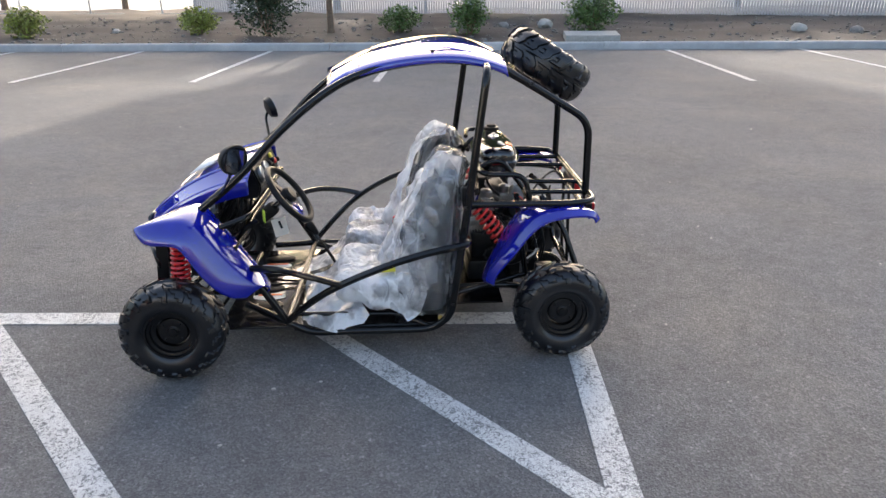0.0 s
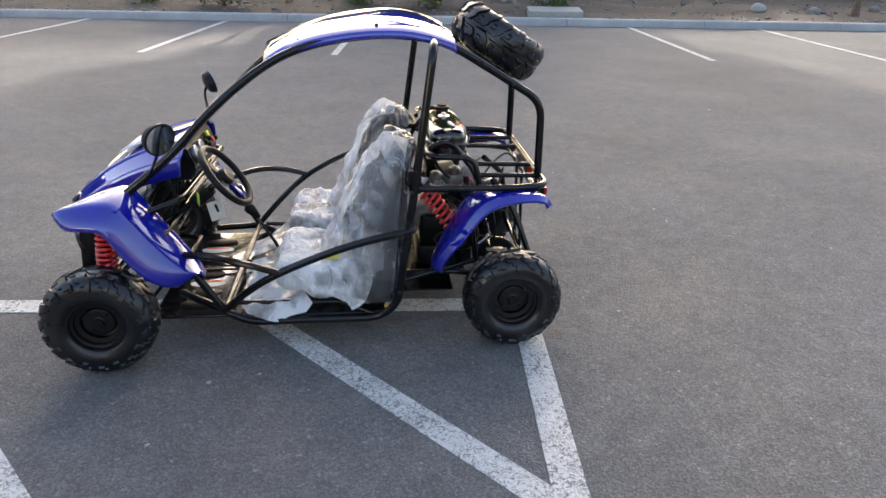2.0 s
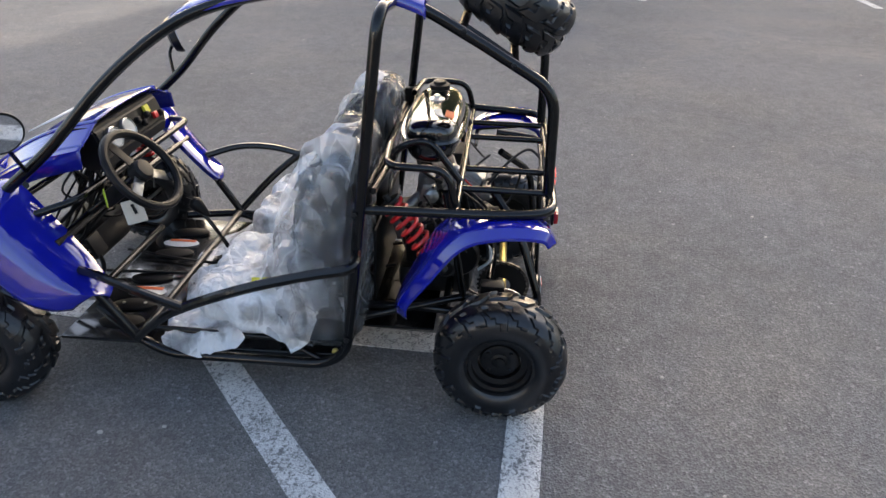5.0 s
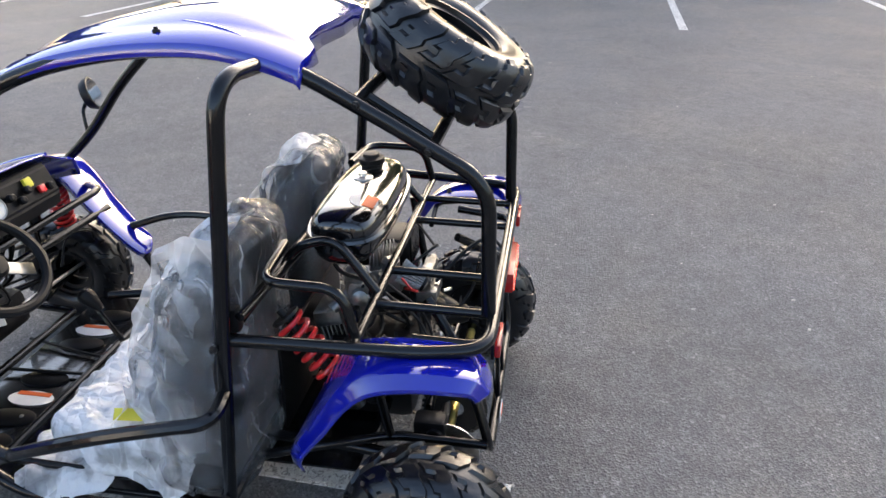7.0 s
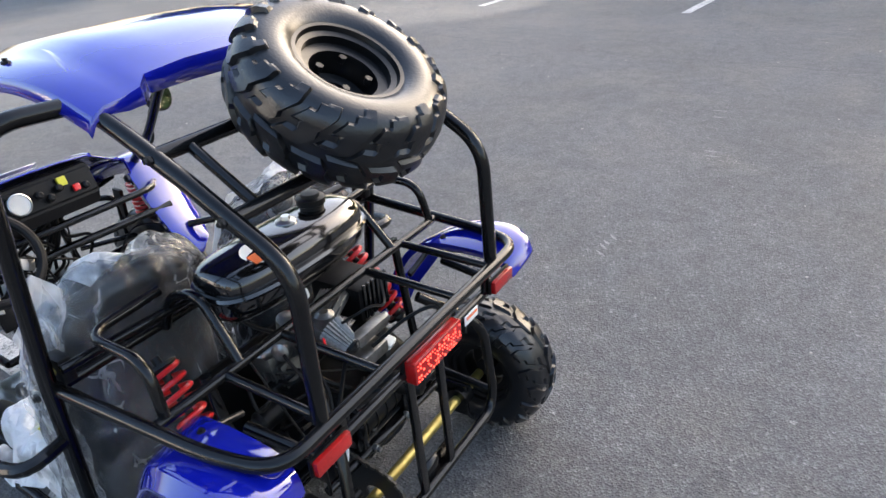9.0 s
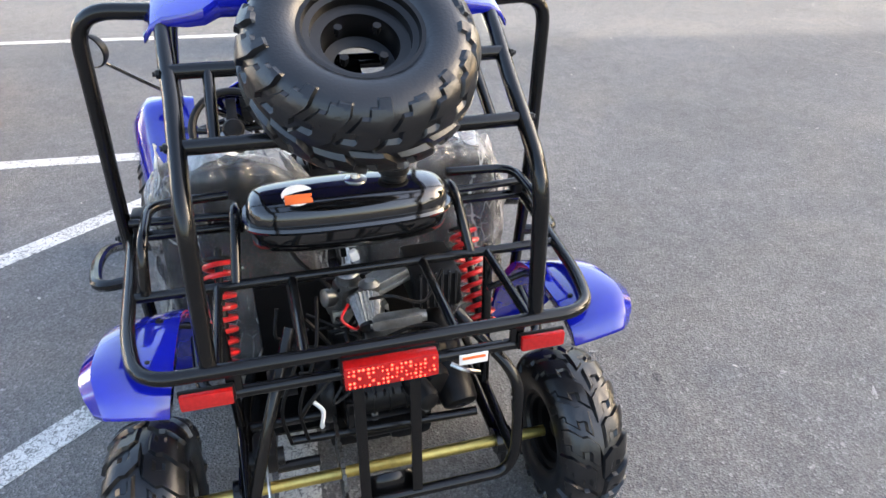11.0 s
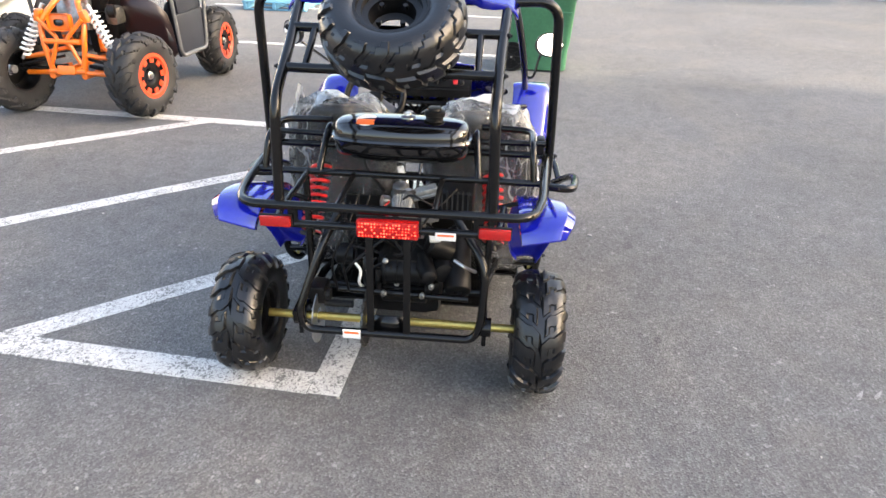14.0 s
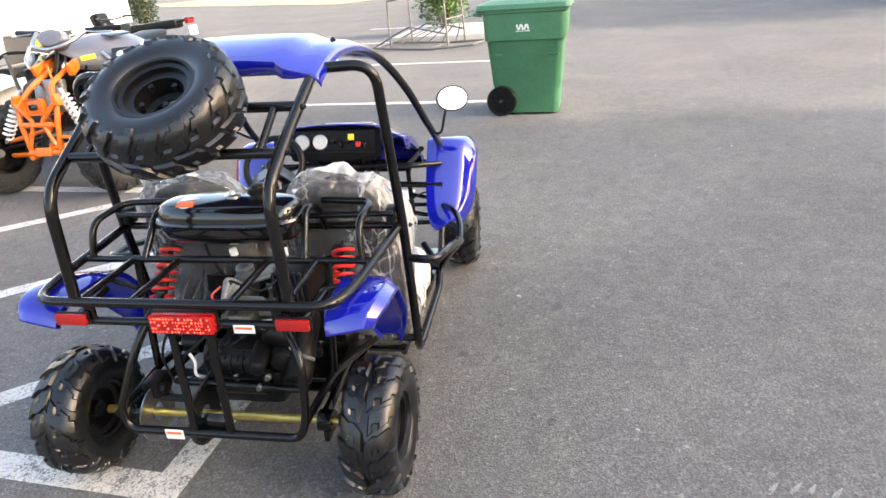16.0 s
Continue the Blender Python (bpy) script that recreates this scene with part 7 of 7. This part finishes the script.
qpart("tower_vent", box(bmesh.new(), (0.094, 0, 0.62), (0.010, 0.06, 0.04), 0.015, pose(0, 0, 0, 0, -6, 0)), "gloss_black")
qpart("skid_plate", box(bmesh.new(), (0.125, 0, 0.32), (0.02, 0.12, 0.06), 0.008, pose(0, 0, 0, 0, -12, 0)), "orange", "orange front plate")
for k in range(9):
    a = (rng.uniform(-0.3, 0.05), rng.uniform(-0.14, 0.14), rng.uniform(0.45, 0.72))
    b = (rng.uniform(-0.4, 0.0), rng.uniform(-0.2, 0.2), rng.uniform(0.55, 0.9))
    qpart("engine_hose", sweep(bmesh.new(), spline([a, ((a[0] + b[0]) / 2, (a[1] + b[1]) / 2 + 0.05, (a[2] + b[2]) / 2 - 0.06), b], 5), 0.009, 6), ("black", "alloy", "orange")[k % 3])
rows = []
for x, w, ze, zc in ((-0.27, 0.11, 0.885, 0.925), (-0.40, 0.24, 0.855, 0.965), (-0.58, 0.36, 0.855, 1.000), (-0.80, 0.41, 0.870, 1.010), (-0.96, 0.38, 0.86, 1.000), (-1.06, 0.32, 0.83, 0.97)):
    rows.append([(x - 0.01, -w - 0.004, ze - 0.075), (x, -w, ze), (x, -0.62 * w, ze * 0.45 + zc * 0.55), (x, -0.22 * w, zc), (x, 0.22 * w, zc), (x, 0.62 * w, ze * 0.45 + zc * 0.55), (x, w, ze), (x - 0.01, w + 0.004, ze - 0.075)])
shell(qpart("front_cowl", loft(dense(rows, 3)), "quad_silver", "silver-grey plastic front cowl", ), 0.006, 0, 0)
for s in (1, -1):
    slot = qpart("cowl_slot", box(bmesh.new(), (-0.72, 0.19 * s, 1.000), (0.20, 0.09, 0.012), 0.005, pose(0, 0, 0, -10 * s, 2, -14 * s)), "gloss_black", "black vent in the cowl")
pod = qpart("gauge_pod", lathe(bmesh.new(), [(0.02, -0.07), (0.075, -0.05), (0.09, 0.0), (0.075, 0.05), (0.02, 0.07)], pose(-0.29, 0.0, 1.01, 0, 60, 0) @ Matrix.Diagonal((0.8, 1.25, 1, 1)), 24), "quad_silver", "silver-grey gauge pod with a dark red mark")
part("decal", box(bmesh.new(), (-0.236, 0.0, 1.035), (0.004, 0.11, 0.02), 0.001, pose(0, 0, 0, 0, -32, 0)), "lens", pod)
qpart("pod_bar", tube([(-0.38, -0.20, 1.06), (-0.22, -0.14, 0.985), (-0.18, 0.0, 0.955), (-0.22, 0.14, 0.985), (-0.38, 0.20, 1.06)], 0.013, 0.05), "steel")
for s_side in (1, -1):
    qpart("yellow_sticker", box(bmesh.new(), (-0.335, 0.190 * s_side, 0.880), (0.10, 0.006, 0.032), 0.001, pose(0, 0, 0, 0, 6, 50 * -s_side)), "yellow_label")
bm = bmesh.new()
st = ((-0.42, 0.08, 0.88, 0.04), (-0.55, 0.12, 0.84, 0.055), (-0.75, 0.14, 0.81, 0.06), (-1.0, 0.155, 0.83, 0.06), (-1.25, 0.16, 0.88, 0.06), (-1.48, 0.14, 0.91, 0.05), (-1.58, 0.10, 0.925, 0.03))
rings = []
for x, w, z, h in st:
    rings.append([bm.verts.new((x, math.copysign(abs(math.cos(a)) ** 0.6, math.cos(a)) * w, z + math.copysign(abs(math.sin(a)) ** 0.7, math.sin(a)) * h)) for a in [2 * math.pi * k / 16 for k in range(16)]])
bridge(bm, rings)
qpart("seat", bm, "vinyl", "black padded seat")
bm = box(bmesh.new(), (-0.62, 0, 0.50), (0.46, 0.24, 0.36), 0.05)
box(bm, (-0.45, 0, 0.72), (0.40, 0.22, 0.18), 0.05)
qpart("engine", bm, "engine")
for k in range(5):
    qpart("engine_hose", sweep(bmesh.new(), spline([(-0.1, -0.1 + 0.05 * k, 0.60), (-0.2, -0.14 + 0.06 * k, 0.70 - 0.03 * k), (-0.34, -0.1 + 0.05 * k, 0.62)], 5), 0.010, 6), "black")
qpart("radiator", box(bmesh.new(), (-0.10, 0, 0.66), (0.05, 0.22, 0.22), 0.01, pose(0, 0, 0, 0, -15, 0)), "alloy")

# ---------------------------------------------------------------- second quad, white, beyond
def simple_quad(m, body_mat, label):
    root = empty("quad_bike", m, label, "quad bike")
    for x, y in ((0.0, -0.44), (0.0, 0.44), (-1.30, -0.43), (-1.30, 0.43)):
        w = share("wheel", q_hub, root, pose(x, y, QR, 0, 0, 0 if y < 0 else 180))
        share("tyre", q_tyre, w, Matrix())
        share("nave", q_nave, w, Matrix())
    st = [[(0.34, -0.34, 0.62), (0.38, 0, 0.62), (0.34, 0.34, 0.62)], [(0.22, -0.46, 0.66), (0.26, 0, 0.74), (0.22, 0.46, 0.66)], [(-0.05, -0.48, 0.70), (-0.05, 0, 0.80), (-0.05, 0.48, 0.70)], [(-0.32, -0.42, 0.64), (-0.34, 0, 0.82), (-0.32, 0.42, 0.64)]]
    shell(part("front_body", loft(st), body_mat, root), 0.008, 2, 0)
    st = [[(-0.95, -0.40, 0.58), (-0.95, 0, 0.72), (-0.95, 0.40, 0.58)], [(-1.10, -0.48, 0.68), (-1.10, 0, 0.76), (-1.10, 0.48, 0.68)], [(-1.40, -0.48, 0.68), (-1.40, 0, 0.76), (-1.40, 0.48, 0.68)], [(-1.62, -0.40, 0.60), (-1.64, 0, 0.68), (-1.62, 0.40, 0.60)]]
    shell(part("rear_body", loft(st), body_mat, root), 0.008, 2, 0)
    part("side_panels", box(bmesh.new(), (-0.30, 0, 0.56), (1.05, 0.60, 0.26), 0.09), body_mat, root)
    part("chassis", box(bmesh.new(), (-0.65, 0, 0.45), (1.2, 0.28, 0.36), 0.06), "engine", root)
    part("seat", box(bmesh.new(), (-0.80, 0, 0.74), (0.75, 0.28, 0.12), 0.05), "vinyl", root)
    part("handlebar", tube([(-0.42, -0.38, 0.94), (-0.36, -0.18, 0.95), (-0.30, 0, 0.84), (-0.36, 0.18, 0.95), (-0.42, 0.38, 0.94)], 0.016, 0.05), "black", root)
    part("bumper", tube([(0.30, -0.25, 0.40), (0.46, -0.25, 0.50), (0.46, 0.25, 0.50), (0.30, 0.25, 0.40)], 0.014, 0.06), "tube", root)
    return root


simple_quad(pose(-2.75, -4.95, 0, 0, 0, 6), "white_paint", "white quad bike with black tyres, parked")

# ---------------------------------------------------------------- trail bike behind the quad
bike = empty("trail_bike", pose(-6.29, -6.59, 0, 0, 0, -90) @ Matrix.Diagonal((1.1, 1.0, 0.98, 1)), "dark trail bike with a red tail lamp, parked", "motorcycle")
for x, r in ((0.0, 0.33), (-1.25, 0.31)):
    ring = [(x + (r - 0.04) * math.cos(a), 0, r + (r - 0.04) * math.sin(a)) for a in [2 * math.pi * k / 40 for k in range(41)]]
    w = part("wheel", sweep(bmesh.new(), ring, 0.045, 10, cap=False), "rubber", bike, "black knobbly motorcycle tyre")
    ring = [(x + (r - 0.085) * math.cos(a), 0, r + (r - 0.085) * math.sin(a)) for a in [2 * math.pi * k / 40 for k in range(41)]]
    part("rim", sweep(bmesh.new(), ring, 0.014, 8, cap=False), "steel", w)
    for k in range(12):
        a = 2 * math.pi * k / 12
        part("spoke", rod(bmesh.new(), (x, 0.02 * (-1) ** k, r), (x + (r - 0.085) * math.cos(a), 0, r + (r - 0.085) * math.sin(a)), 0.003, 5), "steel", w)
for s in (1, -1):
    part("fork", rod(bmesh.new(), (0, 0.08 * s, 0.33), (-0.28, 0.08 * s, 1.0), 0.02), "steel", bike)
    part("hand_grip", rod(bmesh.new(), (-0.33, 0.25 * s, 1.08), (-0.40, 0.40 * s, 1.07), 0.018), "black", bike)
    part("swing_arm", rod(bmesh.new(), (-0.75, 0.07 * s, 0.42), (-1.25, 0.08 * s, 0.31), 0.02), "tube", bike)
part("handlebar", tube([(-0.36, -0.36, 1.08), (-0.30, -0.1, 1.05), (-0.30, 0.1, 1.05), (-0.36, 0.36, 1.08)], 0.012, 0.04), "tube", bike)
part("frame", tube([(-0.28, 0, 0.95), (-0.45, 0, 0.40), (-0.78, 0, 0.38), (-0.85, 0, 0.78), (-0.30, 0, 0.88)], 0.02, 0.06), "tube", bike)
part("engine", box(bmesh.new(), (-0.60, 0, 0.52), (0.34, 0.20, 0.30), 0.05), "engine", bike)
part("tank", box(bmesh.new(), (-0.50, 0, 0.90), (0.38, 0.22, 0.17), 0.06, pose(0, 0, 0, 0, 8, 0)), "quad_grey", bike)
part("seat", box(bmesh.new(), (-0.98, 0, 0.92), (0.78, 0.20, 0.13), 0.045, pose(0, 0, 0, 0, 5, 0)), "vinyl", bike)
part("rear_mudguard", box(bmesh.new(), (-1.36, 0, 0.97), (0.42, 0.13, 0.03), 0.012, pose(0, 0, 0, 0, 12, 0)), "black", bike)
part("front_mudguard", box(bmesh.new(), (0.02, 0, 0.74), (0.50, 0.12, 0.03), 0.012, pose(0, 0, 0, 0, -8, 0)), "quad_grey", bike)
part("tail_lamp", box(bmesh.new(), (-1.52, 0, 0.99), (0.07, 0.14, 0.09), 0.02), "lens", bike, "red tail lamp")
part("number_plate", box(bmesh.new(), (-1.55, 0, 0.85), (0.012, 0.18, 0.13), 0.004), "label", bike, "blank white plate")
part("headlamp_cowl", box(bmesh.new(), (-0.16, 0, 1.00), (0.16, 0.24, 0.30), 0.06, pose(0, 0, 0, 0, 18, 0)), "black", bike, "black headlamp cowl")
part("stand", rod(bmesh.new(), (-0.75, 0.09, 0.38), (-0.78, 0.28, 0.01), 0.012), "tube", bike)

# ---------------------------------------------------------------- bare chassis frame, pallet, building
cart = empty("bare_chassis", pose(-10.29, -2.62, -0.08, 0, 0, 82), "bare grey steel kart chassis standing on the asphalt", "chassis")
for s in (1, -1):
    part("side_rail", tube([(-1.0, 0.45 * s, 0.12), (0.2, 0.50 * s, 0.10), (1.0, 0.35 * s, 0.15)], 0.02, 0.1), "rust", cart)
    part("upright", tube([(0.55, 0.42 * s, 0.12), (0.50, 0.40 * s, 1.0), (0.30, 0.30 * s, 1.12)], 0.018, 0.08), "rust", cart)
    part("upright", tube([(-0.6, 0.46 * s, 0.12), (-0.62, 0.44 * s, 0.95)], 0.018), "rust", cart)
    part("roof_bar", tube([(-0.62, 0.44 * s, 0.95), (0.30, 0.30 * s, 1.12)], 0.018), "rust", cart)
    part("diagonal", tube([(-1.0, 0.45 * s, 0.12), (-0.2, 0.47 * s, 0.5), (0.55, 0.42 * s, 0.35)], 0.015, 0.1), "rust", cart)
for x, z, w in ((-1.0, 0.12, 0.45), (0.2, 0.10, 0.5), (1.0, 0.15, 0.35), (0.30, 1.12, 0.3), (-0.62, 0.95, 0.44), (0.52, 0.6, 0.41)):
    part("cross_bar", tube([(x, -w, z), (x, w, z)], 0.016), "rust", cart)
for k in range(6):
    part("loose_bar", rod(bmesh.new(), (-0.8 + 0.25 * k, -0.3 + 0.1 * k, 0.16), (-0.3 + 0.2 * k, 0.35 - 0.1 * k, 0.34 + 0.03 * k), 0.012, 6), "rust", cart)

pallet = empty("pallet", pose(-8.15, -4.25, 0, 0, 0, 8), "weathered blue wooden pallet on the asphalt", "pallet")
for k in range(7):
    part("deck_board", box(bmesh.new(), (-0.5 + 0.167 * k, 0, 0.130), (0.10, 1.0, 0.020), 0.003), "pallet", pallet)
for y in (-0.46, 0, 0.46):
    part("stringer", box(bmesh.new(), (0, y, 0.068), (1.1, 0.05, 0.10), 0.004), "pallet", pallet)
for k in range(3):
    part("base_board", box(bmesh.new(), (-0.45 + 0.45 * k, 0, 0.010), (0.10, 1.0, 0.018), 0.003), "pallet", pallet)

BACK = pose(0.40, -0.9, 0, 0, 0, -2.5)
wall_root = empty("building", BACK, "white painted building with a plain wall beside the lot", "building")
bm = box(bmesh.new(), (-7.4, -13.2, 1.9), (9.0, 6.0, 3.8), 0.01)
part("wall", bm, "white_paint", wall_root, "smooth white painted wall")
part("plinth", box(bmesh.new(), (-7.4, -10.185, 0.10), (9.0, 0.03, 0.20), 0.005), "concrete", wall_root)
part("parapet", box(bmesh.new(), (-7.4, -13.2, 3.86), (9.2, 6.2, 0.14), 0.01), "concrete", wall_root)
ob = part("utility_box", box(bmesh.new(), (0, 0, 0.36), (0.70, 0.98, 0.72), 0.03), "charcoal")
ob.matrix_basis = pose(-8.35, -9.80, 0, 0, 0, 5)
tagged(ob, "dark utility box with a yellow sticker before the white wall", "utility box")
part("lid", box(bmesh.new(), (0, 0, 0.735), (0.74, 1.02, 0.03), 0.01), "charcoal", ob)
part("sticker", box(bmesh.new(), (0.353, 0.33, 0.60), (0.006, 0.26, 0.14), 0.001), "yellow_label", ob, "yellow sticker")
shrub(-12.9, -11.0, (0.42, 0.42, 0.85), 2200, 0.045, "shrub_dark", "dark upright shrub beside the white building", 9)

island = part("island", box(bmesh.new(), (0, 0, 0.06), (2.4, 2.0, 0.14), 0.02), "concrete")
island.matrix_basis = pose(-12.2, -2.7, 0, 0, 0, 4)
tagged(island, "pale concrete island with a raised kerb", "island", kind="structure")
